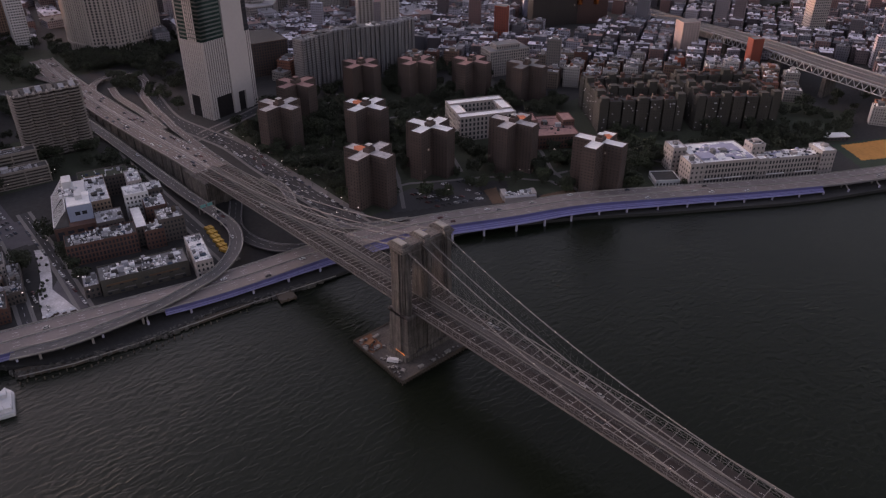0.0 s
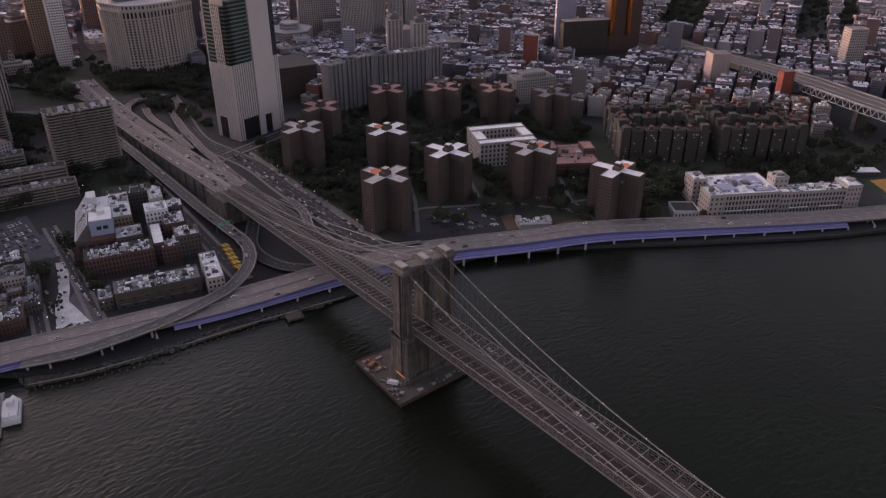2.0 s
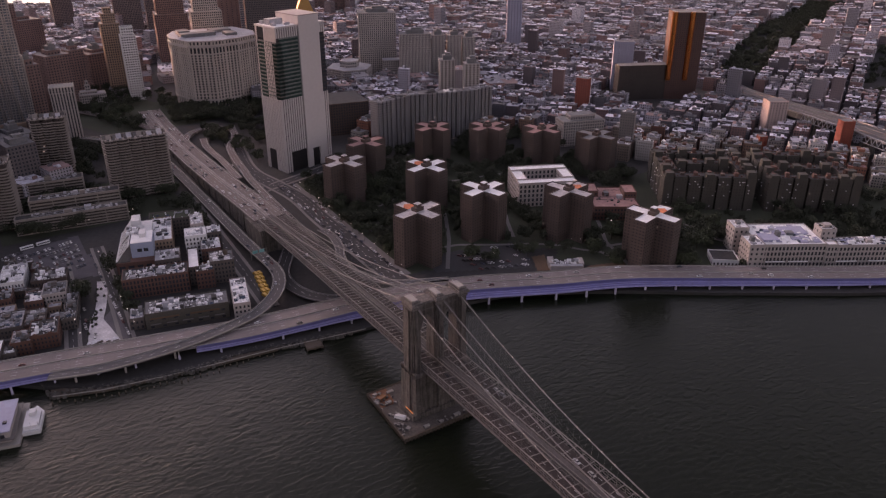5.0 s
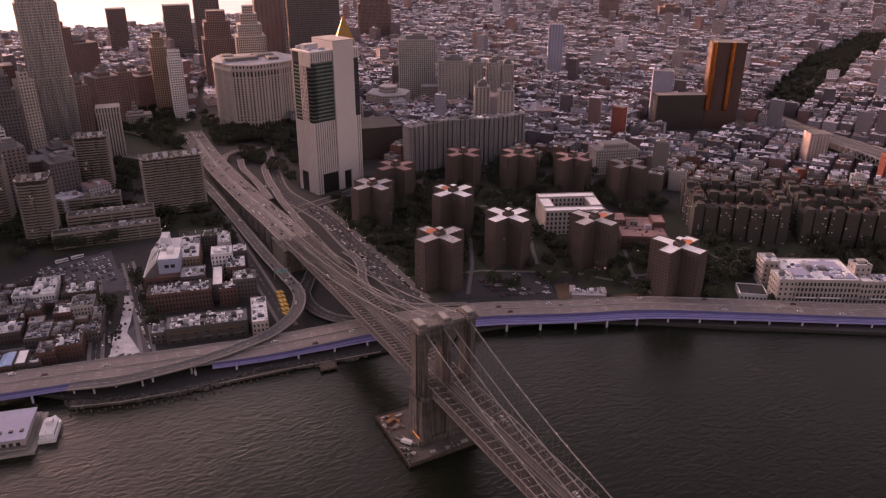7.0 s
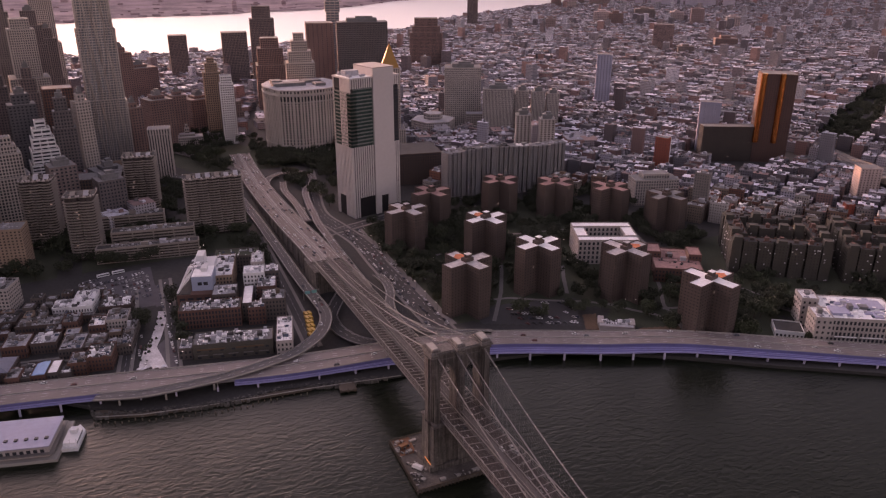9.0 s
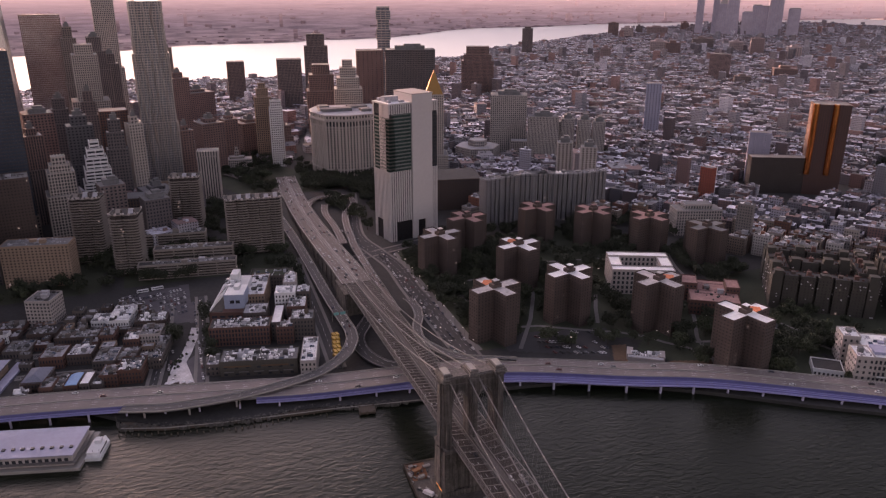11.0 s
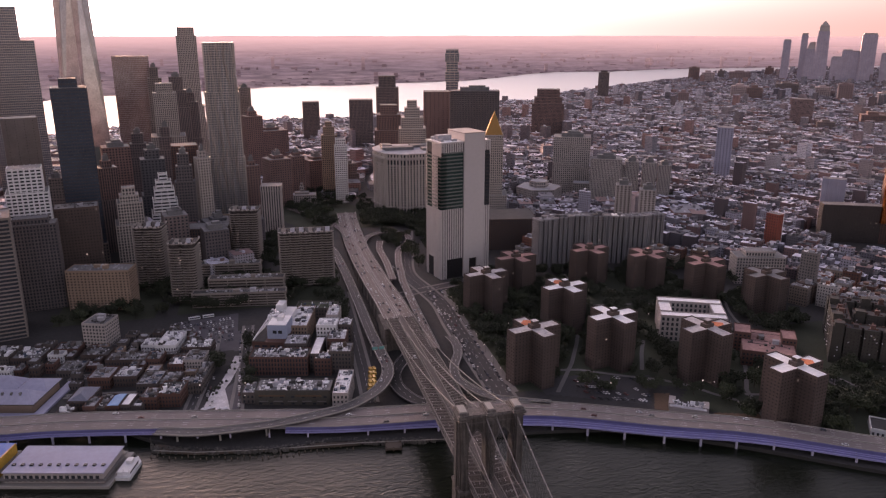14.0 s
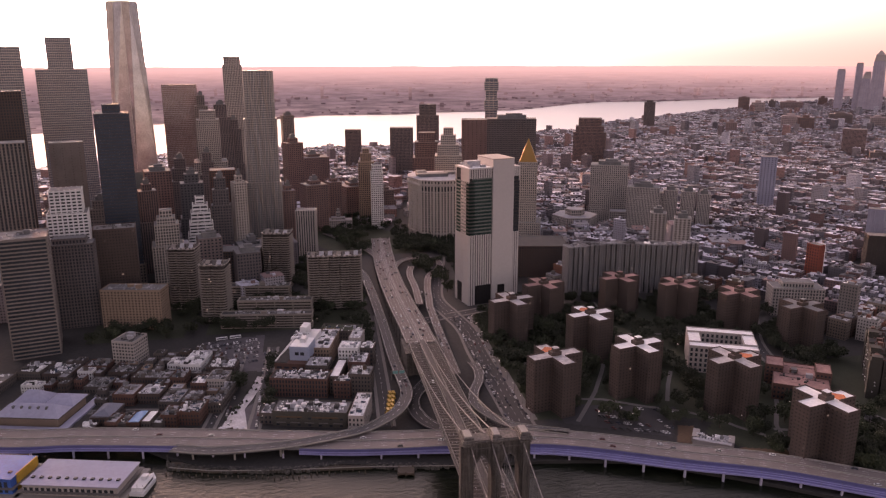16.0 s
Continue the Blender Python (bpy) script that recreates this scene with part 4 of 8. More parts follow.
    if tank:
        tk = Shape()
        x, y = max(xs) * 0.4, min(ys) * 0.3
        c = [(x + 1.9 * math.cos(k * math.pi / 5), y + 1.9 * math.sin(k * math.pi / 5)) for k in range(10)]
        tk.prism(c, z + 2.5, z + 6.0)
        tk.prism(c, z + 6.0, z + 7.4, [(x + (p - x) * 0.08, y + (q - y) * 0.08) for p, q in c])
        for sx in (-1, 1):
            for sy in (-1, 1):
                tk.bar((x + sx * 1.2, y + sy * 1.2, z), (x + sx * 1.2, y + sy * 1.2, z + 2.6), 0.25)
        part("water_tank", tk, "timber", t, "wooden roof water tank on legs")
    return t, z


def plus(a, L):
    return [(-a, -L), (a, -L), (a, -a), (L, -a), (L, a), (a, a), (a, L), (-a, L), (-a, a), (-L, a), (-L, -a), (-a, -a)]


def estate():
    """The cross-shaped brick blocks of the housing estate."""
    spots = [(101, 333, "roof_worn", 0), (164, 276, "roof_white", 1), (175, 193, "roof_white", 0), (97, 182, "roof_worn", 1), (262, 66, "roof_white", 1),
             (240, 149, "roof_worn", 1), (150, 380, "roof_red", 0), (242, 389, "roof_red", 0), (297, 356, "roof_red", 0), (344, 314, "roof_red", 0), (381, 262, "roof_grey", 0)]
    for x, y, roof, orange in spots:
        lab = {"roof_worn": "brown brick cross-shaped apartment block with a worn pale roof", "roof_white": "brown brick cross-shaped apartment block with a white coated roof", "roof_red": "brown brick cross-shaped apartment block with a reddish roof",
               "roof_grey": "brown brick cross-shaped apartment block with a grey roof"}[roof]
        t, z = building("apartment_block", lab, (x, y), None, 14, 47.5 - gz(x, y) + 2, "brick_brown", "glass_home", roof, 2.75, 3.1, 0.58, 0.52, 0.12,
                        poly=plus(6.2, 23.0), group="cross-shaped apartment blocks", bulk=0, category="apartment block", split=True)
        b = Shape()
        b.box(-4.5, 4.5, -3.2, 3.2, z, z + 3.2)
        b.box(-2.0, 2.6, -2.0, 2.2, z + 3.2, z + 6.0)
        part("lift_house", b, "brick_brown", t)
        c = Shape()
        c.box(-2.3, 2.9, -2.3, 2.5, z + 6.0, z + 6.4)
        part("lift_house_roof", c, roof, t)
        if orange:
            s = Shape()
            sheet = [(-5.4, 7.0), (5.4, 7.0), (5.6, 14.0), (1.0, 17.5), (-5.5, 12.0)]
            s.prism(sheet if x < 200 else [(b, -a) for a, b in sheet], z + 0.1, z + 0.35)
            part("tarpaulin", s, "orange_tarp", t, "orange sheet over a roof under repair")


estate()


def white_tower():
    """The tall exchange tower: ribbed pale stone, a glazed upper corner, a blank shaft that rises above the roof."""
    a, H = radians(14), 158.5
    c, q = math.cos(a), math.sin(a)
    at = (77.5 + c * 32.5 - q * 18.5, 433.8 + q * 32.5 + c * 18.5)
    t = thing("exchange_tower", "tall pale stone-clad tower with ribbed faces and a glazed upper corner", "office tower", (*at, gz(*at) - 0.5), 14)
    core = Shape()
    core.prism(rect(63.4, 35.4), -2, H - 0.5)
    part("core", core, "dark_metal", t)
    low, top, right = 83.5, 143.0, 148.5        # foot and heads of the glazing
    def ribs(side, span, skip, z0, z1, step=3.0, wide=1.75):
        """Upright ribs along one face: side 0 front, 1 back, 2 and 3 the ends."""
        s = Shape()
        n = max(1, round((span[1] - span[0]) / step))
        for k in range(n):
            u = span[0] + (k + 0.5) * (span[1] - span[0]) / n
            foot = skip[2] if skip and skip[0] < u < skip[1] else z0
            w = wide / 2
            if side < 2:
                y0, y1 = (-18.5, -17.5) if side == 0 else (17.5, 18.5)
                s.box(u - w, u + w, y0, y1, foot, z1)
            else:
                x0, x1 = (-32.5, -31.5) if side == 2 else (31.5, 32.5)
                s.box(x0, x1, u - w, u + w, foot, z1)
        part("rib", s, "marble_white", t, "closely set pale stone ribs", kind="stuff")
    for side in (0, 1):
        ribs(side, (-32.5, -3.5), (-24.6, -4.4, 23.5), -2, low)
        ribs(side, (-32.5, -3.5), None, right, H, 2.9, 1.7)
        ribs(side, (24.5, 32.5), None, -2, low)
        ribs(side, (24.5, 32.5), None, right, H, 2.7, 1.7)
    for side in (2, 3):
        ribs(side, (-18.5, 18.5), (-1, 12, 24), -2, low)
        ribs(side, (-11.0, 3.5), None, low, H)
        ribs(side, (14.5, 18.5), None, low, H)
        ribs(side, (-18.5, -11.0), None, top, H, 2.5, 1.7)
    shaft = Shape()
    for x0, x1, z0, z1 in ((-3.0, 24.0, 22.0, H + 10), (-3.0, 4.6, -2, 22.0), (14.8, 24.0, -2, 22.0)):
        shaft.box(x0, x1, -19.8, 19.8, z0, z1)
    part("blank_shaft", shaft, "marble_white", t, "blank pale stone shaft rising above the roof")
    lip = Shape()
    lip.box(-3.5, 24.5, -20.3, 20.3, H + 10, H + 11)
    part("shaft_cap", lip, "stone_pale", t)
    n = 16
    for k in range(n):
        z = low + k * (right - low) / n
        st = (right - low) / n
        full = z + st * 0.6 < top
        for name, mat_name, z0, z1, e in (("glazing", "glass_green", z, z + st * 0.62, 0.0), ("spandrel", "steel_mid", z + st * 0.62, z + st, 0.3)):
            g = Shape()
            x0 = -32.2 - e if full else -28.5
            g.box(x0, -3.4, -18.2 - e, 18.2 + e, z0, z1)
            if full:
                g.box(x0, -25, -18.2 - e, -11.2, z0, z1)
            part(name, g, mat_name, t)
        g = Shape()
        g.box(24.4, 31.9, -18.0, 18.0, z, z + st * 0.62)
        g.box(-32.0, 32.0, 3.7, 14.3, z, z + st * 0.62)
        part("glazing", g, "glass", t)
    crown = Shape()
    crown.box(-32.7, -3.0, -18.7, 18.7, H, H + 1.4)
    crown.box(24.0, 32.7, -18.7, 18.7, H, H + 1.4)
    part("crown", crown, "marble_white", t)
    rf = Shape()
    rf.box(-31.0, -3.6, -17.2, 17.2, H + 1.4, H + 1.6)
    part("roof", rf, "roof_white", t)
    for x, y, w, d, h in ((-19, 2, 17, 9, 5.5), (-27, -9, 4, 5, 2.4), (-12, -12, 6, 3, 2.0), (-26, 12, 5, 4, 3.0)):
        b = Shape()
        b.box(x - w / 2, x + w / 2, y - d / 2, y + d / 2, H + 1.6, H + 1.6 + h)
        b.box(x - w / 2 - 0.2, x + w / 2 + 0.2, y - d / 2 - 0.2, y + d / 2 + 0.2, H + 1.6 + h, H + 1.9 + h)
        part("roof_box", b, "roof_silver", t)


white_tower()

B = building
def balcony_tower(label, at, w, d, turn, h, notch=True):
    """A tower of thin projecting balcony slabs with notched faces."""
    g = gz(*at) - 0.5
    t = thing("apartment_tower", label, "apartment tower", (*at, g), turn, "banded apartment towers")
    P = rect(w, d)
    if notch:
        m = max(2, round(w / 11))
        P = []
        for k in range(m):
            x0, x1 = -w / 2 + k * w / m, -w / 2 + (k + 1) * w / m
            xm = (x0 + x1) / 2
            P += [(x0, -d / 2 + 3.2), (x0 + 1.6, -d / 2 + 0.6), (xm - 1.0, -d / 2), (xm, -d / 2 + 1.3), (xm + 1.0, -d / 2), (x1 - 1.6, -d / 2 + 0.6), (x1, -d / 2 + 3.2)]
        P = [p for k, p in enumerate(P) if k == 0 or p != P[k - 1]] + [(w / 2, d / 2), (-w / 2, d / 2)]
    core = Shape()
    core.prism(P, -2, h)
    # wall colour darkened to deepen the shade behind the balconies
    part("wall", core, "slab_dark", t)
    n = int((h - 3) / 2.85)
    fl = Shape()
    fl.prism(offset(P, 1.8), 0, 0.9)
    me = fl.mesh("balcony_band", M["slab_pale"])
    gl = Shape()
    gl.prism(offset(P, 0.06), 0, 1.5)
    mg = gl.mesh("glazing", M["glass_home"])
    for k in range(n):
        ob = part("balcony_band", me, None, t)
        ob.location = (0, 0, 3 + k * 2.85)
        ob = part("glazing", mg, None, t)
        ob.location = (0, 0, 4.2 + k * 2.85)
    r = Shape()
    r.prism(offset(P, 1.5), h, h + 0.5)
    part("roof", r, "roof_dark", t)
    rail = Shape()
    O = offset(P, 1.5)
    for a, b in zip(O, O[1:] + O[:1]):
        rail.bar((*a, h + 0.9), (*b, h + 0.9), 0.3, 0.9)
    part("parapet", rail, "slab_pale", t)
    crest = Shape()
    for k, (x, y) in enumerate(offset(P, 0.9)):
        crest.box(x - 0.7, x + 0.7, y - 0.7, y + 0.7, h + 0.3, h + (2.6 if k % 2 else 1.7))
    part("parapet_crest", crest, "slab_light", t, "pale uprights along the roof edge", kind="stuff")
    rnd = random.Random(int(at[0]))
    for k in range(max(2, int(w / 9))):
        x = -w / 2 + (k + 0.5) * w / max(2, int(w / 9))
        b = Shape()
        hh = rnd.uniform(2.5, 5)
        y = rnd.uniform(-3, 2)
        b.prism([(x - 2.4, y - 4), (x + 2.4, y - 4), (x + 2.4, y + 3), (x - 2.4, y + 3)], h + 0.4, h + hh, [(x - 2.4, y + 1.5), (x + 2.4, y + 1.5), (x + 2.4, y + 3), (x - 2.4, y + 3)])
        part("roof_box", b, "roof_silver" if k % 3 else "slab_pale", t, "pale sloping roof housing")
        b = Shape()
        b.box(x + 2.6, x + 4.0, y - 1, y + 2, h + 0.5, h + 0.5 + hh * 0.8)
        b.box(x - 4.0, x - 3.0, y - 3, y - 1.4, h + 0.5, h + 1.6)
        part("vent_stack", b, "brick_dark", t)


balcony_tower("twin tan concrete apartment tower banded by balconies", (-73, 458), 58, 21, -4, 63)
balcony_tower("slim tan concrete apartment tower banded by balconies", (-203, 438), 26, 22, -10, 65)
balcony_tower("tan concrete apartment tower banded by balconies", (-140, 553), 32, 22, -10, 70)
balcony_tower("tan concrete apartment tower banded by balconies", (-242, 488), 29, 22, -10, 72)
B("apartment_slab", "low banded concrete apartment slab with terraces", (-140, 440), (80, 14), -8, 20, "slab_pale", "glass_home", "roof_dark", 2.8, 20.0, 0.05, 0.42, 0.8, category="apartment block")
B("apartment_slab", "low banded concrete apartment slab with terraces", (-148, 410), (96, 12), -8, 15, "slab_pale", "glass_home", "roof_dark", 2.8, 20.0, 0.05, 0.42, 0.8, category="apartment block")
B("apartment_slab", "low banded concrete apartment slab with terraces", (-160, 490), (70, 14), -8, 22, "slab_pale", "glass_home", "roof_dark", 2.8, 20.0, 0.05, 0.42, 0.8, category="apartment block")
B("apartment_block", "broad tan brick block with regular windows", (-287, 441), (64, 24), -11, 43, "brick_tan", "glass_home", "roof_grey", 3.0, 3.6, 0.55, 0.5, 0.15, bulk=3, category="apartment block")
B("office_block", "small white framed office block", (-274, 345), (22, 24), -20, 24, "stone_pale", "glass", "roof_grey", 3.2, 3.2, 0.45, 0.45, 0.2)
B("office_tower", "banded glass office tower with horizontal ribs", (-372, 392), (42, 44), 15, 118, "concrete_dull", "glass", "roof_grey", 3.7, 40, 0.05, 0.4, 0.25, category="office tower")
B("office_tower", "brown banded office tower", (-455, 330), (50, 40), 15, 150, "brick_red", "glass", "roof_grey", 3.7, 40, 0.05, 0.5, 0.25, category="office tower")
B("high_rise", "brown brick high rise with plain facades", (-320, 520), (44, 30), 10, 92, "brick_brown", "glass_home", "roof_grey", category="high rise")

def rooftop(t, z, w, d, n, seed, tones=("plant_white", "plant_white", "roof_silver", "roof_grey", "roof_dark"), bits="plant_white"):
    """Stair heads, skylights, air handlers, ducts and deck boards over a flat roof."""
    rnd = random.Random(seed)
    small = Shape()
    for k in range(n * 3):
        x, y = rnd.uniform(-0.46, 0.46) * w, rnd.uniform(-0.46, 0.46) * d
        a, b = rnd.uniform(0.15, 0.7), rnd.uniform(0.15, 0.9)
        small.box(x - a, x + a, y - b, y + b, z, z + rnd.uniform(0.3, 1.4))
    if n:
        part("roof_clutter", small, bits, t, "small vents, pipes and pale odds on the roof", kind="stuff")
    for k in range(n):
        x, y = rnd.uniform(-0.42, 0.42) * w, rnd.uniform(-0.42, 0.42) * d
        a, b, h = rnd.uniform(0.9, 2.4), rnd.uniform(0.9, 2.6), rnd.uniform(0.7, 2.9)
        a, b = min(a, w / 2 - abs(x) - 0.1), min(b, d / 2 - abs(y) - 0.1)
        if min(a, b) < 0.35:
            continue
        s = Shape()
        kind = rnd.random()
        tone = rnd.choice(tones)
        base = [(x - a, y - b), (x + a, y - b), (x + a, y + b), (x - a, y + b)]
        if kind < 0.3:
            s.prism(base, z, z + h + 0.6, [(x - a, y - b * 0.2), (x + a, y - b * 0.2), (x + a, y + b), (x - a, y + b)])
            part("stair_head", s, tone, t)
        elif kind < 0.5:
            s.prism(base, z, z + 0.5)
            s.prism(base, z + 0.5, z + 1.3, [(x - a * 0.9, y - 0.1), (x + a * 0.9, y - 0.1), (x + a * 0.9, y + 0.1), (x - a * 0.9, y + 0.1)])
            part("skylight", s, rnd.choice(("glass_blue", tone)), t)
        elif kind < 0.8:
            for ex in (-1, 1):
                s.box(x + ex * a * 0.8 - 0.1, x + ex * a * 0.8 + 0.1, y - b * 0.8, y + b * 0.8, z, z + 0.5)
            s.prism(base, z + 0.5, z + 0.5 + h * 0.7)
            s.box(x - a * 0.4, x + a * 0.4, y - b * 0.4, y + b * 0.4, z + 0.5 + h * 0.7, z + 0.8 + h * 0.7)
            part("air_handler", s, tone, t)
        else:
            c = max(-0.45 * w, x - rnd.uniform(3, 9))
            s.box(c, x, y - 0.4, y + 0.4, z + 0.3, z + 1.0)
            s.box(x - 0.4, x + 0.4, y - 0.4, y + min(3.0, d * 0.45 - y), z + 0.3, z + 1.1)
            part("duct", s, tone, t)


# old blocks between the square and the bridge
def louvre_school():
    """A brick base, a pale blue panelled block, a white stair box and a slanted white louvre screen."""
    at, turn = (-112, 305), -16
    t = thing("school_building", "pale blue panelled school with a slanted white roof screen", "school", (*at, gz(*at) - 0.5), turn)
    b = Shape()
    b.box(-15, 15, -34, 32, -2, 15)
    part("brick_base", b, "brick_red", t)
    for k in range(4):
        g = Shape()
        g.box(-13 + k * 7, -8.5 + k * 7, -34.1, -33.5, 4, 12)
        part("window", g, "glass", t)
    p = Shape()
    p.box(-3, 14.5, -26, -2, 15, 28)
    part("blue_block", p, "blue_panel", t, "pale blue panelled upper block")
    for x in (2.0, 7.0):
        g = Shape()
        g.box(x, x + 3.6, -26.1, -25.8, 20, 23)
        part("window", g, "glass", t)
    r = Shape()
    r.box(-2.6, 14.1, -25.6, -2.4, 28, 28.6)
    part("roof", r, "roof_white", t)
    w = Shape()
    w.box(-4, 12, -2, 30, 15, 25)
    w.box(-4, 3, 12, 26, 25, 33)
    w.box(4, 9, -16, -6, 28.6, 32)
    part("stair_box", w, "white_paint", t, "white rendered stair and lift boxes")
    q = Shape()
    q.box(-15, -4, -33, 31, 15, 15.5)
    part("terrace", q, "roof_dark", t)
    rooftop(t, 28.6, 15, 20, 14, 3)
    n = 20
    for k in range(n):
        y = -30 + k * 3.0
        s = Shape()
        s.bar((-14.8, y, 16), (-4.2, y + 1.5, 29 if k > 8 else 27), 0.32, 0.32)
        part("louvre_slat", s, "roof_white", t)
    f = Shape()
    for y in (-31, 29):
        f.bar((-15, y, 15), (-4.2, y + 1.5, 29), 0.6, 0.8)
    f.bar((-4.2, -30, 27.5), (-4.2, 30, 29), 0.6, 0.8)
    f.bar((-15, -31, 16), (-15, 29, 16), 0.6, 0.8)
    part("screen_frame", f, "white_paint", t)


louvre_school()


def old(label, at, size, turn, h, wall, roof, n, storey=3.4, bay=2.9, name="warehouse", tank=False, category="warehouse", pier=0.55, sill=0.45, dull=False):
    t, z = B(name, label, at, size, turn, h, wall, "glass", roof, storey, bay, pier, sill, 0.14, bulk=0, tank=tank, category=category, rows=False)
    if dull:
        rooftop(t, z, size[0] - 1, size[1] - 1, n, int(at[0] * 3 + at[1]), ("roof_silver", "roof_grey", "roof_dark", "roof_grey", "brick_dark"), "roof_silver")
    else:
        rooftop(t, z, size[0] - 1, size[1] - 1, n, int(at[0] * 3 + at[1]))
    return t, z


old("cream stepped loft house with roof terraces", (-88, 318), (17, 52), -14, 19, "brick_tan", "plant_white", 22)
old("white rendered loft house with stacked roof sheds", (-67, 286), (18, 18), -14, 24, "white_paint", "roof_white", 8)
old("white loft house with tall open roof frames", (-59, 309), (11, 24), -14, 25, "stone_pale", "roof_silver", 12)
old("small white-roofed house by the ramp", (-50, 290), (12, 17), -14, 21, "brick_dark", "roof_white", 7)
old("brick loft house with broken white roof plant", (-60, 267), (16, 22), -14, 19, "brick_red", "plant_white", 16)
old("narrow brick house with a bright white roof", (-79, 255), (8, 38), -14, 16, "brick_dark", "roof_white", 0)
old("dark brick warehouse with a plant-covered roof", (-60, 239), (19, 20), -14, 19.5, "brick_dark", "roof_grey", 14, tank=True)
old("long red brick warehouse with rows of tall windows", (-112, 246), (50, 20), -14, 16.5, "brick_red", "roof_dark", 44, 3.6, 2.6, pier=0.45, sill=0.3)
old("short red brick warehouse beside a long one", (-76, 234), (14, 14), -14, 15.5, "brick_red", "roof_dark", 8, 3.6, 2.6)
old("grey-roofed brick house behind the red warehouse", (-96, 270), (20, 22), -14, 17, "brick_dark", "roof_silver", 14)
old("dark brick house with a planted roof", (-72, 345), (40, 20), -14, 18, "brick_dark", "lawn", 6)
g, gz_top = old("long dark garage crowded with white roof plant", (-103, 191), (60, 21), -14, 12.5, "garage_wall", "roof_grey", 40, 4.0, 9.0, name="parking_garage", category="parking garage", pier=0.7, sill=0.7)
for y0, tone in ((-10.85, "clay_dull"), (-10.8, "paving")):
    for k in range(2 if tone == "clay_dull" else 5):
        st = Shape()
        x0 = -27 + k * (29 if tone == "clay_dull" else 11.5)
        zz = 8.2 if tone == "clay_dull" else 3.6
        st.box(x0, x0 + (21 if tone == "clay_dull" else 7.5), y0, y0 + 0.5, zz, zz + (1.3 if tone == "clay_dull" else 0.8))
        part("wall_panel", st, tone, g)
old("low wing at the garage end with a lean-to roof", (-138, 200), (10, 16), -14, 9, "brick_dark", "roof_silver", 5, name="garage_wing", category="parking garage")
old("narrow stair block with a white plant-filled roof", (-65, 180), (12, 42), -14, 16.5, "stone_pale", "roof_white", 20, name="garage_stair_block", category="parking garage")

# white market hall on the shore and the large white riverside school
def riverside_school():
    """A long white terracotta range with end pavilions, a deep left block and a stair tower."""
    turn = -31
    c, q = math.cos(radians(turn)), math.sin(radians(turn))
    def at(lx, ly):
        return (326 + c * lx - q * ly, 10 + q * lx + c * ly)
    st = ("stone_pale", "glass", "roof_white", 4.1, 3.3, 0.42, 0.36, 0.25)
    t, z = B("riverside_school", "deep white terracotta school block with a pale plant-filled roof", at(38, 26), (58, 44), turn, 21, *st, bulk=2, category="school")
    rooftop(t, z, 54, 40, 46, 4, ("roof_pale", "plant_white", "roof_silver", "roof_white"))
    for x0, x1, y0, y1, h in ((-8, 22, -2, 14, 1.6), (-24, -10, -16, -2, 2.4), (8, 26, -18, -8, 1.2)):
        k = Shape()
        k.box(x0, x1, y0, y1, z, z + h)
        part("roof_deck", k, "roof_pale", t, "raised pale lavender roof deck")
    for x0 in (-22, -2):
        k = Shape()
        k.box(x0, x0 + 17, -22.9, -22.2, 5.2, 5.9)
        part("ledge", k, "roof_white", t, "bright white window ledge")
    t, z = B("riverside_school_wing", "long white terracotta school range with rows of windows", at(103, 12), (62, 16), turn, 20, *st, bulk=1, category="school")
    rooftop(t, z, 58, 14, 26, 5, ("roof_pale", "plant_white", "roof_silver", "roof_white"))
    for x0 in (-25, 4):
        k = Shape()
        k.box(x0, x0 + 18, -8.9, -8.2, 5.2, 5.9)
        part("ledge", k, "roof_white", t, "bright white window ledge")
    for lx, ly, w, d, h in ((4, 8, 13, 20, 24), (4, 42, 13, 18, 24), (137, 12, 14, 20, 24)):
        B("riverside_school_pavilion", "taller white corner pavilion with a parapet", at(lx, ly), (w, d), turn, h, "stone_pale", "glass", "roof_white", 4.1, 4.0, 0.6, 0.5, 0.3, bulk=1, category="school")
    B("riverside_school_tower", "square white stair tower with a flat top", at(74, 24), (13, 13), turn, 29, "stone_pale", "glass", "roof_white", 4.5, 4.0, 0.65, 0.5, 0.3, bulk=1, category="school")
    B("riverside_school_bay", "narrow white window bay between the wings", at(72, 7), (9, 8), turn, 21, "stone_pale", "glass", "roof_white", 4.1, 3.0, 0.45, 0.4, 0.3, bulk=0, category="school")
    B("garage", "low dark-roofed garage with white edges", (321, 33), (22, 20), -38, 5.5, "white_paint", "glass", "roof_dark", bulk=0)


riverside_school()


def court_school():
    """Four ranges round a courtyard."""
    cx, cy, turn = 277, 231, -24
    c, q = math.cos(radians(turn)), math.sin(radians(turn))
    for lx, ly, w, d, lab in ((0, -18.5, 60, 11, "white stone school front range with tall windows round a courtyard"), (0, 18.5, 60, 11, "white stone school rear range round a courtyard"),
                              (-24.5, 0, 11, 25.6, "white stone school wing beside a courtyard"), (24.5, 0, 11, 25.6, "white stone school wing beside a courtyard")):
        B("court_school", lab, (cx + c * lx - q * ly, cy + q * lx + c * ly), (w, d), turn, 25, "stone_pale", "glass", "roof_white", 4.2, 4.2, 0.5, 0.35, 0.25, bulk=0, category="school")


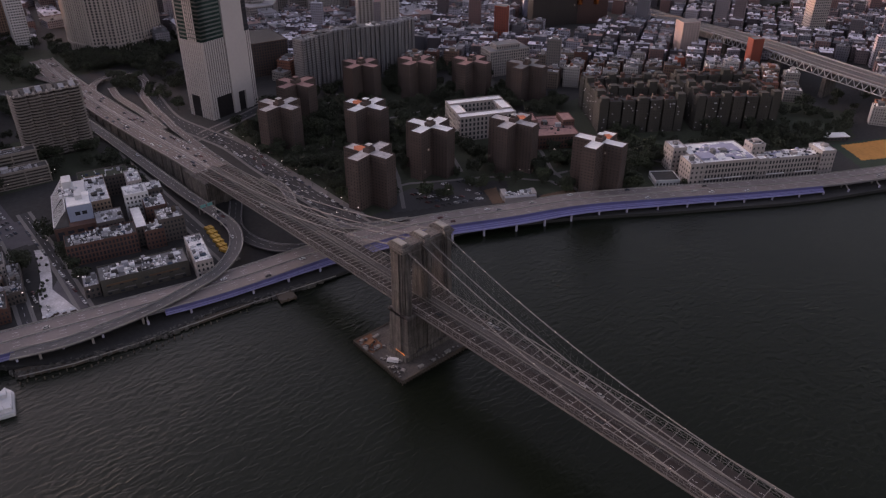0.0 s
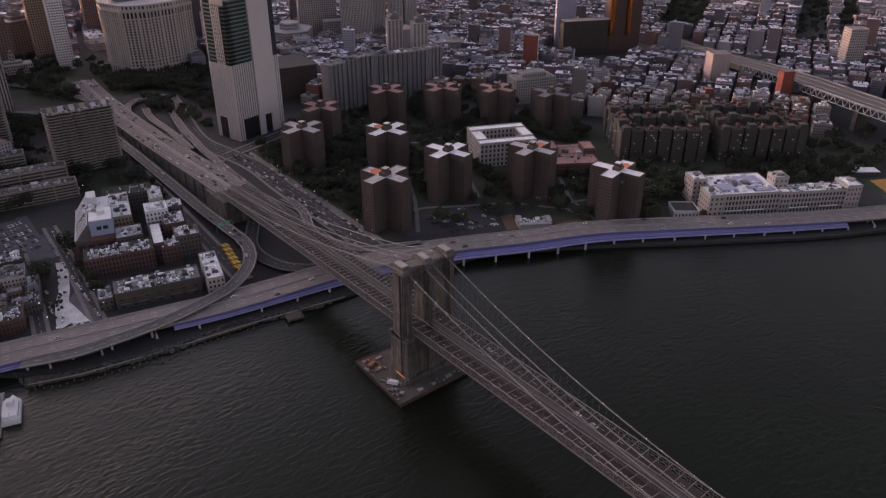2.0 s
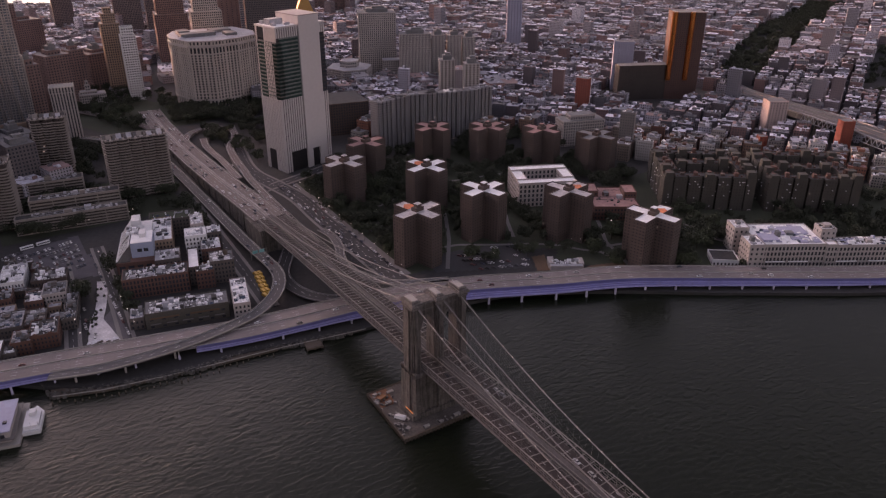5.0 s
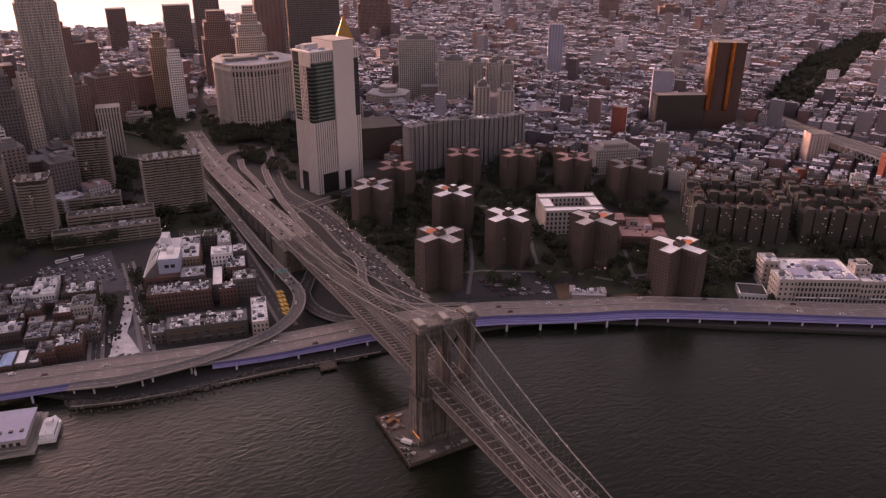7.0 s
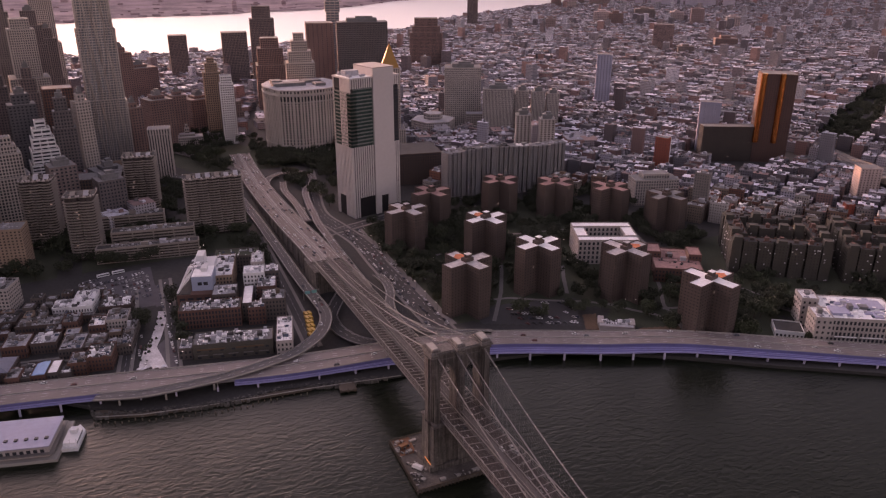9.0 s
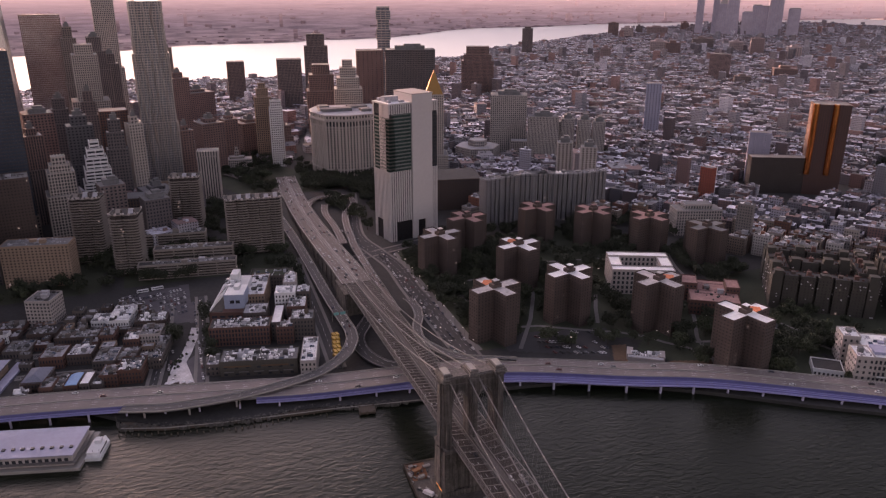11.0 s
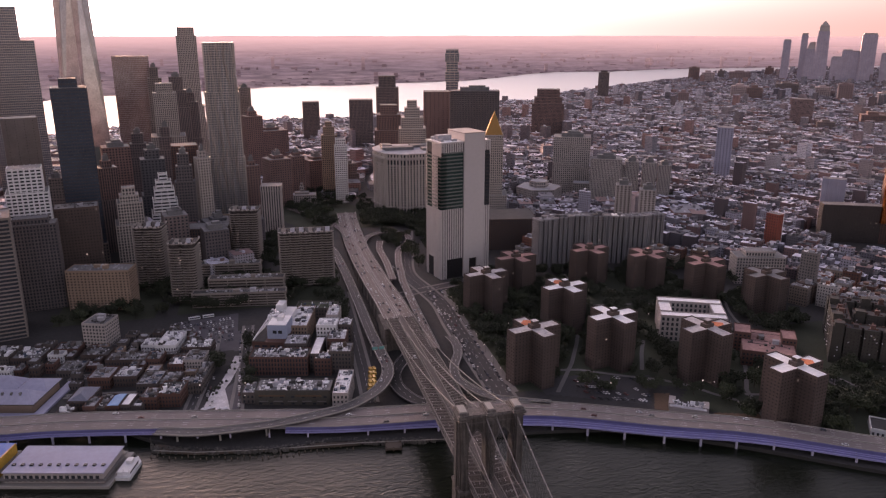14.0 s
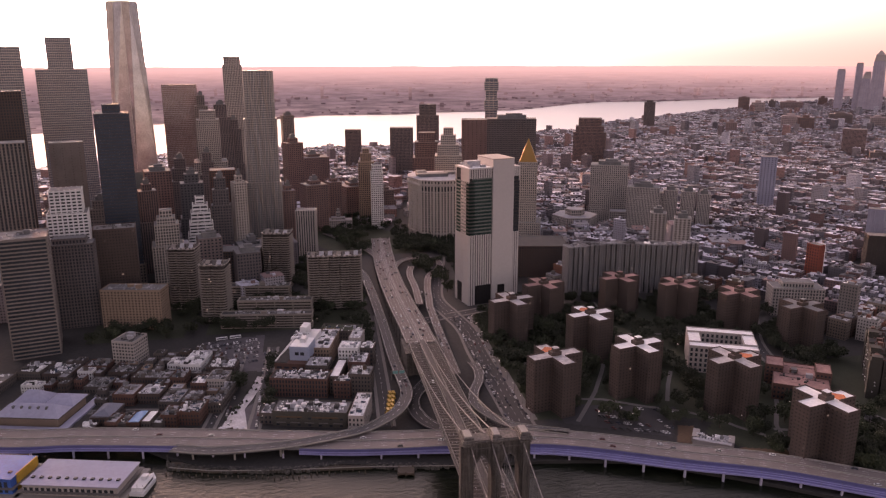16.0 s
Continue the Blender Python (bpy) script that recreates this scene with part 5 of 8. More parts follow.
court_school()
B("brick_school", "low red brick building with a reddish stepped roof", (317, 168), (44, 54), -33, 13, "brick_red", "glass", "roof_red", bulk=3, category="school")
B("brick_school_wing", "raised reddish roof block of the brick school", (306, 190), (14, 22), -33, 18, "brick_red", "glass", "roof_red", bulk=0, category="school")
B("brick_school_wing", "raised reddish roof block of the brick school", (337, 166), (12, 22), -33, 18, "brick_red", "glass", "roof_red", bulk=0, category="school")
def park_house():
    """A low pavilion: two pale end blocks, a back wing and a row of white posts before a dark court."""
    t = thing("park_house", "low pale pavilion with a row of white posts", "pavilion", (197, 100, gz(197, 100)), -33)
    b = Shape()
    b.box(-14, 14, -9, -4.5, -1, 4.6)
    b.box(-15, -10, -4.5, 9, -1, 5.2)
    b.box(11, 15.5, -4.5, 7, -1, 5.2)
    part("wall", b, "stone_pale", t)
    r = Shape()
    r.box(-13.6, 13.6, -8.6, -4.9, 4.6, 4.8)
    r.box(-9.9, 10.9, -4.4, 9, 0.1, 0.3)
    part("roof", r, "roof_silver", t)
    for k in range(9):
        p = Shape()
        x = -8.6 + k * 2.2
        p.box(x - 0.5, x + 0.5, -3.6, 1.6, 0.3, 3.4)
        part("post", p, "plant_white", t)
    rooftop(t, 4.8, 27, 3.4, 8, 2)
    rooftop(t, 0.3, 18, 7, 10, 8, ("plant_white", "roof_grey", "roof_dark"))


park_house()


def slabs():
    """Dark brick courts beyond the estate, and the long curved slab."""
    spots = []
    for fx, fy in ((361, 140), (444, 79)):
        for lu, lv, w, a in ((44, 8, 90, 0), (44, 74, 90, 0), (44, 41, 52, 0), (7, 41, 50, -90), (81, 41, 50, 90)):
            spots.append((fx + 0.805 * lu + 0.593 * lv, fy - 0.593 * lu + 0.805 * lv, -36.4 + a, w))
    for x, y, a, w in spots:
        P = [(-w / 2, -7), (-w / 2 + 8, -7), (-w / 2 + 8, -3)]
        n = max(2, int(w / 18))
        for k in range(n):
            c = -w / 2 + 9 + (w - 18) * (k + 0.5) / n
            h = (w - 18) / n / 2 - 1.3
            P += [(c - h, -3), (c - h, -7.4), (c + h, -7.4), (c + h, -3)]
        P += [(w / 2 - 8, -3), (w / 2 - 8, -7), (w / 2, -7), (w / 2, 7), (-w / 2, 7)]
        t, z = B("brick_court", "dark brick apartment court with projecting bays and lift houses", (x, y), (w, 14), a, 33.5 + (x * 7 + y) % 3, "court_brick", "glass_home", "roof_dark", 2.9, 3.2, 0.6, 0.5, 0.12, poly=P, group="dark brick courts", bulk=0, category="apartment block")
        for k in range(n + 2):
            c = -w / 2 + 5 + (w - 10) * k / (n + 1)
            b = Shape()
            b.box(c - 1.9, c + 1.9, -1.5, 2.5, z, z + 2.6 + (k * 7 + int(x)) % 3)
            b.box(c - 0.5, c + 0.5, 3.2, 4.2, z, z + 4.5)
            if k in (0, n + 1) or (k * 5 + int(y)) % 3 == 0:
                e = Shape()
                e.box(c - 4, c + 4, -7.4, 0.5, 0, z + 3.5 + (k + int(x)) % 4)
                part("stair_tower", e, "court_brick", t)
            part("lift_house", b, "brick_red" if (k + int(x)) % 3 else "brick_brown", t)
        # pale cooling units under the windows, and broken terracotta crowns on the parapet
        rnd = random.Random(int(x * 3 + y))
        u = Shape()
        for _ in range(int(w * 0.7)):
            c, e = rnd.uniform(-w / 2 + 1, w / 2 - 1), 2.9 * rnd.randint(0, 10) + 1.2
            h = (w - 18) / n
            deep = 7.4 if abs(c) < w / 2 - 9 and abs((c + w / 2 - 9) % h - h / 2) < h / 2 - 1.3 else 7.0 if abs(c) > w / 2 - 8 else 3.0
            q = -deep - 0.45 if rnd.random() < 0.6 else 7.05
            u.box(c - 0.45, c + 0.45, q - 0.25, q + 0.45, e, e + 0.7)
        part("cooling_unit", u, "plant_white", t, "pale window cooling units", kind="stuff")
        v = Shape()
        for k in range(int(w / 3)):
            c = -w / 2 + 1.5 + 3 * k
            if rnd.random() < 0.7:
                v.box(c - 0.9, c + 0.9, 6.3, 7.0, z - 0.2, z + rnd.uniform(0.7, 1.7))
            if rnd.random() < 0.5 and abs(c) < w / 2 - 9:
                v.box(c - 0.9, c + 0.9, -3.0, -2.3, z - 0.2, z + rnd.uniform(0.7, 1.7))
        part("parapet_crown", v, "brick_red", t, "broken terracotta parapet", kind="stuff")
    n = 7
    for k in range(n):
        x = 213 + k * 23.5
        y = 456 + 9 * math.sin(k * 0.9)
        Q = []
        for j in range(4):
            a = -12.2 + j * 6.1
            Q += [(a, -6.4), (a + 1.2, -8.6), (a + 4.6, -8.6), (a + 5.8, -6.4)]
        Q += [(12.2, -6.4), (12.2, 8), (-12.2, 8)]
        B("curved_slab", "tall grey-brown apartment slab in a gently waved row", (x, y), (24.4, 16), -4 + 12 * math.cos(k * 0.9), 60, "slab_grey", "glass_home", "roof_grey", 2.8, 2.4, 0.4, 0.42, 0.35, poly=Q, group="waved apartment row", bulk=1, category="apartment block")



slabs()


# ---- civic centre and skyline ----
def stepped(name, label, at, size, turn, tiers, wall, glass="glass", storey=3.5, bay=3.1, pier=0.45, sill=0.36, roof="roof_grey", crown=None, category="high rise", proud=0.3, plan=None):
    """A tower of set-back tiers: (share of the plan, height of the tier's top)."""
    t = thing(name, label, category, (*at, gz(*at) - 0.5), turn)
    z = 0.0
    for share, top in tiers:
        P = [(x * share, y * share) for x, y in plan] if plan else rect(size[0] * share, size[1] * share)
        O = offset(P, proud)
        w, g = Shape(), Shape()
        n = max(1, int((top - z) / storey))
        st = (top - z) / n
        g.prism(P, z, top - 0.5)
        for k in range(n):
            w.prism(O, z + k * st + st * (1 - sill), z + (k + 1) * st)
        w.prism(O, z - 0.2, z + 0.8)
        for a, b in zip(P, P[1:] + P[:1]):
            a, b = Vector(a), Vector(b)
            L = (b - a).length
            d = (b - a) / L
            nn = Vector((d.y, -d.x))
            m = max(1, round(L / bay))
            for k in range(m + 1):
                c = a + d * (L * k / m)
                pw = pier * L / m / 2
                p, q = (a if k == 0 else c - d * pw), (b if k == m else c + d * pw)
                w.prism([tuple(p + nn * (proud + 0.1)), tuple(q + nn * (proud + 0.1)), tuple(q - nn * 0.2), tuple(p - nn * 0.2)], z, top + 0.4)
        part("tier_wall", w, wall, t, kind="stuff")
        part("glazing", g, glass, t)
        r = Shape()
        r.prism(offset(P, -0.3), top - 0.5, top + 0.15)
        part("roof", r, roof, t)
        z = top
    if crown == "pyramid":
        c = Shape()
        s = tiers[-1][1]
        w = size[0] * tiers[-1][0] * 0.96
        d = size[1] * tiers[-1][0] * 0.96
        c.prism(rect(w, d), z, z + 34, rect(0.6, 0.6))
        part("pyramid_roof", c, "gold", t, "gilded pyramid roof")
    elif crown == "boxes":
        c = Shape()
        w, d = size[0] * tiers[-1][0], size[1] * tiers[-1][0]
        c.box(-w * 0.3, w * 0.3, -d * 0.3, d * 0.3, z, z + 6)
        c.box(-w * 0.12, w * 0.22, -d * 0.2, d * 0.1, z + 6, z + 9)
        part("roof_plant", c, "roof_grey", t)
    return t, z


def municipal():
    """The broad civic block: a bowed front, a rusticated base, tall shafts of windows, a colonnade and cornices."""
    plan = [(-53, 24), (-56, -3), (-43, -44), (-15, -58), (25, -53), (55, -38), (64, -5), (50, 45), (-38, 50)]
    at = (115, 805)
    t = thing("municipal_block", "broad pale stone civic block with a bowed windowed front", "civic building", (*at, gz(*at) - 0.5))
    def grow(g):
        return offset(plan, g)
    def facade(z0, z1, bay, pier, storey, sill, proud, wall="limestone"):
        g = Shape()
        g.prism(plan, z0, z1)
        part("glazing", g, "glass", t)
        w = Shape()
        n = max(1, round((z1 - z0) / storey))
        st = (z1 - z0) / n
        for k in range(n):
            if sill:
                w.prism(grow(proud * 0.6), z0 + k * st, z0 + k * st + st * sill)
        part("spandrel", w, wall, t, kind="stuff") if sill else None
        for a, b in zip(plan, plan[1:] + plan[:1]):
            w = Shape()
            a, b = Vector(a), Vector(b)
            L = (b - a).length
            d = (b - a) / L
            nn = Vector((d.y, -d.x))
            m = max(1, round(L / bay))
            for k in range(m + 1):
                e = a + d * (L * k / m)
                h = pier * L / m / 2 * (1.5 if k % 4 == 0 else 1.0)
                p, q = (a if k == 0 else e - d * h), (b if k == m else e + d * h)
                w.prism([tuple(p + nn * proud), tuple(q + nn * proud), tuple(q - nn * 0.3), tuple(p - nn * 0.3)], z0, z1)
            part("pier", w, wall, t, kind="stuff")
    def band(z0, z1, g):
        w = Shape()
        w.prism(grow(g), z0, z1)
        part("cornice", w, "stone_pale", t)
    facade(-2, 13, 5.0, 0.42, 15, 0.12, 0.9)
    band(13, 14.2, 1.5)
    facade(14.2, 23, 4.9, 0.46, 4.4, 0.3, 0.8)
    band(23, 23.8, 1.0)
    facade(23.8, 78, 4.9, 0.46, 3.7, 0.3, 0.9)
    band(78, 79, 1.2)
    facade(79, 88, 4.9, 0.36, 9, 0.1, 1.4)
    band(88, 90.5, 2.0)
    facade(90.5, 96, 4.9, 0.5, 5.5, 0.25, 0.8)
    band(96, 97.4, 1.7)
    r = Shape()
    r.prism(grow(-1.0), 97.4, 97.7)
    part("roof", r, "roof_silver", t)
    r = Shape()
    for x, y, w, d, h in ((-20, -10, 50, 16, 5), (25, -20, 16, 20, 4), (-34, 14, 16, 20, 6), (20, 14, 30, 20, 4)):
        r.box(x - w / 2, x + w / 2, y - d / 2, y + d / 2, 97.6, 97.6 + h)
    part("roof_plant", r, "roof_grey", t)
    c = Shape()
    c.prism([(-46 + 7 * math.cos(k * 0.5236), -20 + 7 * math.sin(k * 0.5236)) for k in range(12)], 97.6, 100, [(-46 + 1.5 * math.cos(k * 0.5236), -20 + 1.5 * math.sin(k * 0.5236)) for k in range(12)])
    part("corner_dome", c, "roof_silver", t)


def civic():
    municipal()
    stepped("civic_tower", "stepped pale stone civic tower with a rounded top", (142, 905), (46, 40), -11, [(1.0, 118), (0.8, 136), (0.55, 152), (0.35, 164)], "limestone", roof="limestone")
    stepped("court_tower", "pale stone court tower under a gilded pyramid", (226, 705), (27, 27), -17, [(1.5, 40), (1.0, 130)], "limestone", pier=0.55, crown="pyramid")
    stepped("federal_court", "pale pinkish stone courthouse tower with ribbed windows", (413, 842), (62, 40), -24, [(1.0, 103)], "stone_pale", bay=3.4, pier=0.55, crown="boxes")
    stepped("court_house", "low six-sided pale stone courthouse round a rotunda", (338, 800), (70, 70), -10, [(1.0, 26), (0.42, 36)], "stone_pale", roof="roof_silver", plan=[(38 * math.cos(k * math.pi / 3), 38 * math.sin(k * math.pi / 3)) for k in range(6)])
    stepped("court_wing", "lower pale stone wing behind the courthouse tower", (425, 792), (52, 22), -24, [(1.0, 30)], "stone_pale", roof="roof_silver")
    for x, y, h in ((353, 529, 82), (371, 497, 81)):
        stepped("apartment_tower", "bare concrete apartment tower with notched corners", (x, y), (20, 18), -26, [(1.0, h)], "stone_pale", "glass_home", 2.9, 5, 0.5, 0.4, category="apartment tower", crown="boxes")
    for x, y, w, h in ((437, 755, 50, 77), (498, 781, 22, 66), (523, 768, 22, 65), (545, 756, 20, 62), (470, 800, 46, 60)):
        stepped("detention_tower", "grey concrete tower with close vertical slots", (x, y), (w, 24), -27, [(1.0, h)], "stone_pale", bay=2.4, pier=0.6, sill=0.2, crown="boxes")
    stepped("police_headquarters", "low dark brown brick office block with a deep flat roof", (182, 566), (108, 60), -10, [(1.0, 42)], "brick_brown", bay=3.4, roof="roof_dark")
    stepped("federal_office", "broad dark brown gridded office slab", (262, 935), (86, 34), -14, [(1.0, 176)], "mauve_dark", bay=2.8, pier=0.45, sill=0.45, crown="boxes")
    stepped("office_tower", "dark brown windowless tower with vertical shafts", (228, 1085), (50, 40), -12, [(1.0, 164)], "mauve_red", bay=8, pier=0.75, sill=0.7)
    stepped("glass_tower", "slender stacked glass apartment tower with jutting storeys", (289, 1198), (27, 27), -14, [(1.0, 150), (0.92, 175), (1.06, 195), (0.88, 215), (1.08, 232), (0.95, 240)], "steel_pale", "glass_tower", 4.2, 9, 0.1, 0.25)
    stepped("brown_tower", "plain dark brown brick tower", (17, 1560), (40, 34), -3, [(1.0, 106)], "mauve_brick")
    stepped("stone_tower", "tan brick tower with a stepped top", (0, 921), (26, 24), -4, [(1.0, 108), (0.7, 122), (0.4, 130)], "brick_tan")
    stepped("stone_tower", "white stone tower with setbacks", (14, 872), (20, 20), -5, [(1.0, 96), (0.8, 108)], "white_paint", sill=0.5, pier=0.4)
    stepped("brown_tower", "broad dark brown apartment tower", (123, 1411), (54, 34), -7, [(1.0, 122)], "mauve_brick")
    stepped("brown_tower", "tall brown apartment tower", (185, 1403), (52, 34), -9, [(1.0, 150), (0.75, 176)], "mauve_brick")
    stepped("brown_tower", "red brown stepped office tower", (136, 1107), (46, 40), -9, [(1.2, 90), (1.0, 120), (0.7, 138)], "mauve_red")
    stepped("light_tower", "pale blue-grey plain tower block", (680, 522), (30, 16), -40, [(1.0, 76)], "lavender", bay=12, pier=0.9, sill=0.9)
    t, z = stepped("red_slab", "narrow red brick slab with one white blank side", (526, 443), (17, 10), -70, [(1.0, 52)], "brick_slab")
    q = Shape()
    q.box(-9, 9, 5.45, 6.6, 0, 52.6)
    part("end_wall", q, "white_paint", t, "white blank end wall")
    stepped("grey_block", "grey stone school block with many windows", (432, 345), (54, 26), -18, [(1.0, 32), (0.6, 38)], "stone_pale")
    stepped("apartment_tower", "pinkish brick apartment tower", (668, 236), (24, 20), -30, [(1.0, 46)], "pink_pale", "glass_home", 2.9, 4, 0.55, 0.5)
    stepped("brick_tower", "narrow orange-red brick tower beside the truss bridge", (662, 136), (14, 12), -30, [(1.0, 44)], "brick_slab", "glass_home", 2.9, 4, 0.7, 0.6)
    stepped("brick_house", "small orange-red brick house among the tenements", (583, 190), (9, 9), -30, [(1.0, 24)], "brick_slab", "glass_home", 2.9, 4, 0.7, 0.6)
    stepped("light_tower", "pale blue glass tower", (740, 880), (28, 24), -34, [(1.0, 104)], "lavender", "glass_blue", 3.5, 6, 0.6, 0.6)
    stepped("brown_tower", "broad brown brick tower with setbacks", (640, 1530), (84, 46), -21, [(1.0, 92), (0.86, 108), (0.7, 128)], "mauve_red")
    stepped("brown_tower", "tall dark loft tower", (1270, 2510), (42, 34), -27, [(1.0, 112), (0.6, 120)], "mauve_brick")
    stepped("brown_tower", "pinkish brown apartment block", (1447, 1548), (60, 30), -39, [(1.0, 84)], "hazed_brick")
    # brown apartment tower; copper-toned reflecting bays are added to carry the corners' sunset glint
    t, z = stepped("plaza_tower", "tall dark brown apartment tower with glowing bronze corners", (720, 440), (46, 34), -35, [(1.0, 128)], "copper_brown", "glass", 2.9, 3.2, 0.5, 0.5)
    for lx in (-21.5, 4.0):
        q = Shape()
        c = [(lx + 4.2 * math.cos(k * 0.3927), -17.0 + 4.2 * math.sin(k * 0.3927)) for k in range(16)]
        q.prism(c, 30, 129)
        part("corner_bay", q, "bronze", t, "rounded bronze bay added for the orange sunset glint")
    stepped("plaza_slab", "dark brown curved apartment slab at the tower's foot", (682, 456), (118, 20), -25, [(1.0, 52)], "slab_dark", "glass_home", 2.9, 3.2)
    stepped("orange_tower", "pale tower whose west face catches the low sun", (880, 160), (24, 20), -35, [(1.0, 62)], "stone_pale", category="apartment tower")


civic()


def rippled_tower():
    """A tall T-shaped apartment tower whose steel folds wander as they rise."""
    t = thing("rippled_tower", "tall steel-clad apartment tower with rippled facades", "skyscraper", (-163, 745, gz(-163, 745) - 0.5), 3)
    P = [(-21, -14), (21, -14), (21, 6), (12, 6), (12, 16), (-12, 16), (-12, 6), (-21, 6)]
    b = Shape()
    b.prism(rect(62, 44), -2, 24)
    part("podium", b, "brick_tan", t, "brick school podium")
    tiers = ((24, 105, 1.12), (105, 196, 1.04), (196, 262, 0.94))
    for z0, z1, k in tiers:
        g = Shape()
        g.prism([(x * k, y * k) for x, y in P], z0, z1)
        part("glazing", g, "glass_tower", t)
        f = Shape()
        n = int((z1 - z0) / 3.2)
        for j in range(n):
            z = z0 + (z1 - z0) * j / n
            f.prism(offset([(x * k, y * k) for x, y in P], 0.25), z, z + 1.25)
        part("spandrel_band", f, "steel_pale", t, kind="stuff")
        r = Shape()
        Q = [(x * k, y * k) for x, y in P]
        for i, (a, c) in enumerate(zip(Q, Q[1:] + Q[:1])):
            a, c = Vector(a), Vector(c)
            L = (c - a).length
            d = (c - a) / L
            nn = Vector((d.y, -d.x))
            m = max(2, int(L / 2.6))
            for q in range(m + 1):
                prev = None
                for j in range(15):
                    z = z0 + (z1 - z0) * j / 14
                    w = 0.9 * math.sin(z * 0.045 + q * 1.7 + i) + 0.5 * math.sin(z * 0.11 + q * 0.9)
                    o = 0.7 + 0.6 * math.sin(z * 0.06 + q * 1.1 + 2 * i)
                    u = min(max(L * q / m + w, 0), L)
                    p = a + d * u + nn * o
                    p = (p.x, p.y, z)
                    if prev:
                        r.bar(prev, p, 0.85, 0.85)
                    prev = p
        part("steel_fold", r, "steel_pale", t, "wandering vertical folds of steel cladding", kind="stuff")
        c = Shape()
        c.prism(offset([(x * k, y * k) for x, y in P], 0.6), z1 - 0.2, z1 + 1.2)
        part("parapet", c, "steel_pale", t)


def downtown():
    rippled_tower()
    stepped("stone_tower", "slender pale limestone tower with a stepped crown", (-244, 1268), (38, 34), 5, [(1.25, 130), (1.0, 268), (0.85, 284)], "limestone", pier=0.5)
    t = thing("crystal_tower", "immense tapering glass skyscraper with chamfered corners", "skyscraper", (-462, 1336, 5), 11)
    s = Shape()
    a = 42
    lo = [(-a, -a), (0, -a), (a, -a), (a, 0), (a, a), (0, a), (-a, a), (-a, 0)]
    k = 0.98
    hi = [(-a * 0.5, -a * 0.5), (0, -a), (a * 0.5, -a * 0.5), (a, 0), (a * 0.5, a * 0.5), (0, a), (-a * 0.5, a * 0.5), (-a, 0)]
    s.prism(lo, 50, 400, [(x * 0.72, y * 0.72) for x, y in hi])
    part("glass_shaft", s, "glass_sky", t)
    e = Shape()
    for k in range(8):
        e.bar((*lo[k], 50), (hi[k][0] * 0.72, hi[k][1] * 0.72, 400), 0.9)
    part("edge_trim", e, "steel_pale", t)
    b = Shape()
    b.prism(rect(85, 85), 0, 52)
    part("podium", b, "steel_mid", t)
    stepped("glass_tower", "tall glass office tower with bright window rows", (-515, 1067), (80, 44), 16, [(1.0, 262), (0.5, 316)], "steel_pale", "glass_tower", 4, 3, 0.2, 0.25)
    stepped("glass_tower", "tall glass office tower with a flat top", (-560, 950), (40, 36), 19, [(1.0, 298)], "steel_pale", "glass_tower", 4, 3, 0.2, 0.3)
    stepped("dark_tower", "dark glass office tower with plain sides", (-329, 600), (38, 46), 12, [(1.0, 216), (0.5, 226)], "steel_dark_blue", "glass_blue", 3.8, 3, 0.25, 0.45)
    stepped("glass_tower", "broad glass office tower with a flat top", (-366, 1354), (70, 46), 9, [(1.0, 226)], "copper_brown", "glass_sky", 4, 3, 0.15, 0.25)
    stepped("gothic_tower", "gothic terracotta tower with setbacks and a steep crown", (-263, 965), (36, 34), 7, [(1.5, 110), (1.0, 180), (0.7, 195)], "limestone", crown=None)
    stepped("office_tower", "tall brown brick office tower", (-470, 663), (40, 36), 19, [(1.0, 240)], "brick_brown")
    stepped("office_tower", "striped pale office tower with vertical piers", (-440, 567), (40, 36), 19, [(1.0, 186)], "concrete_dull", bay=4, pier=0.45, sill=0.1)
    stepped("office_tower", "grey slab office tower", (-414, 700), (40, 30), 16, [(1.0, 172)], "concrete_dull", bay=9, pier=0.9, sill=0.8)
    stepped("office_tower", "pale gridded office block with setbacks", (-359, 492), (40, 32), 12, [(1.0, 118), (0.8, 143)], "white_paint", bay=5, pier=0.3, sill=0.48)
    stepped("brick_block", "brown brick downtown block with a flat roof", (-350, 456), (46, 22), 8, [(1.0, 92), (0.7, 98)], "mauve_dark")
    stepped("stone_tower", "stepped pale stone tower", (-274, 580), (28, 28), 10, [(1.3, 56), (1.0, 82), (0.75, 90), (0.5, 99)], "limestone", bay=3.2, pier=0.42, sill=0.34)
    stepped("stone_tower", "white brick stepped tower", (-238, 620), (26, 26), 8, [(1.3, 58), (1.1, 74), (0.9, 88), (0.7, 98), (0.4, 107)], "white_paint", storey=3.6, bay=9, pier=0.12, sill=0.5)
    stepped("brown_tower", "plain red brick downtown tower", (-218, 718), (34, 28), 6, [(1.0, 128)], "brick_red")
    stepped("stone_tower", "pale stone office tower with dark vertical slots", (-104, 713), (27, 24), -8, [(1.0, 60), (1.04, 67)], "stone_pale", bay=3.4, pier=0.55, sill=0.04)
    stepped("brick_block", "brown brick block behind the apartment towers", (-190, 560), (60, 30), -6, [(1.0, 50)], "brick_brown")
    stepped("civic_dome_hall", "low white stone hall with a small cupola", (-52, 884), (46, 20), -5, [(1.0, 15), (0.5, 19), (0.14, 28), (0.07, 34)], "stone_pale", roof="roof_silver")


downtown()


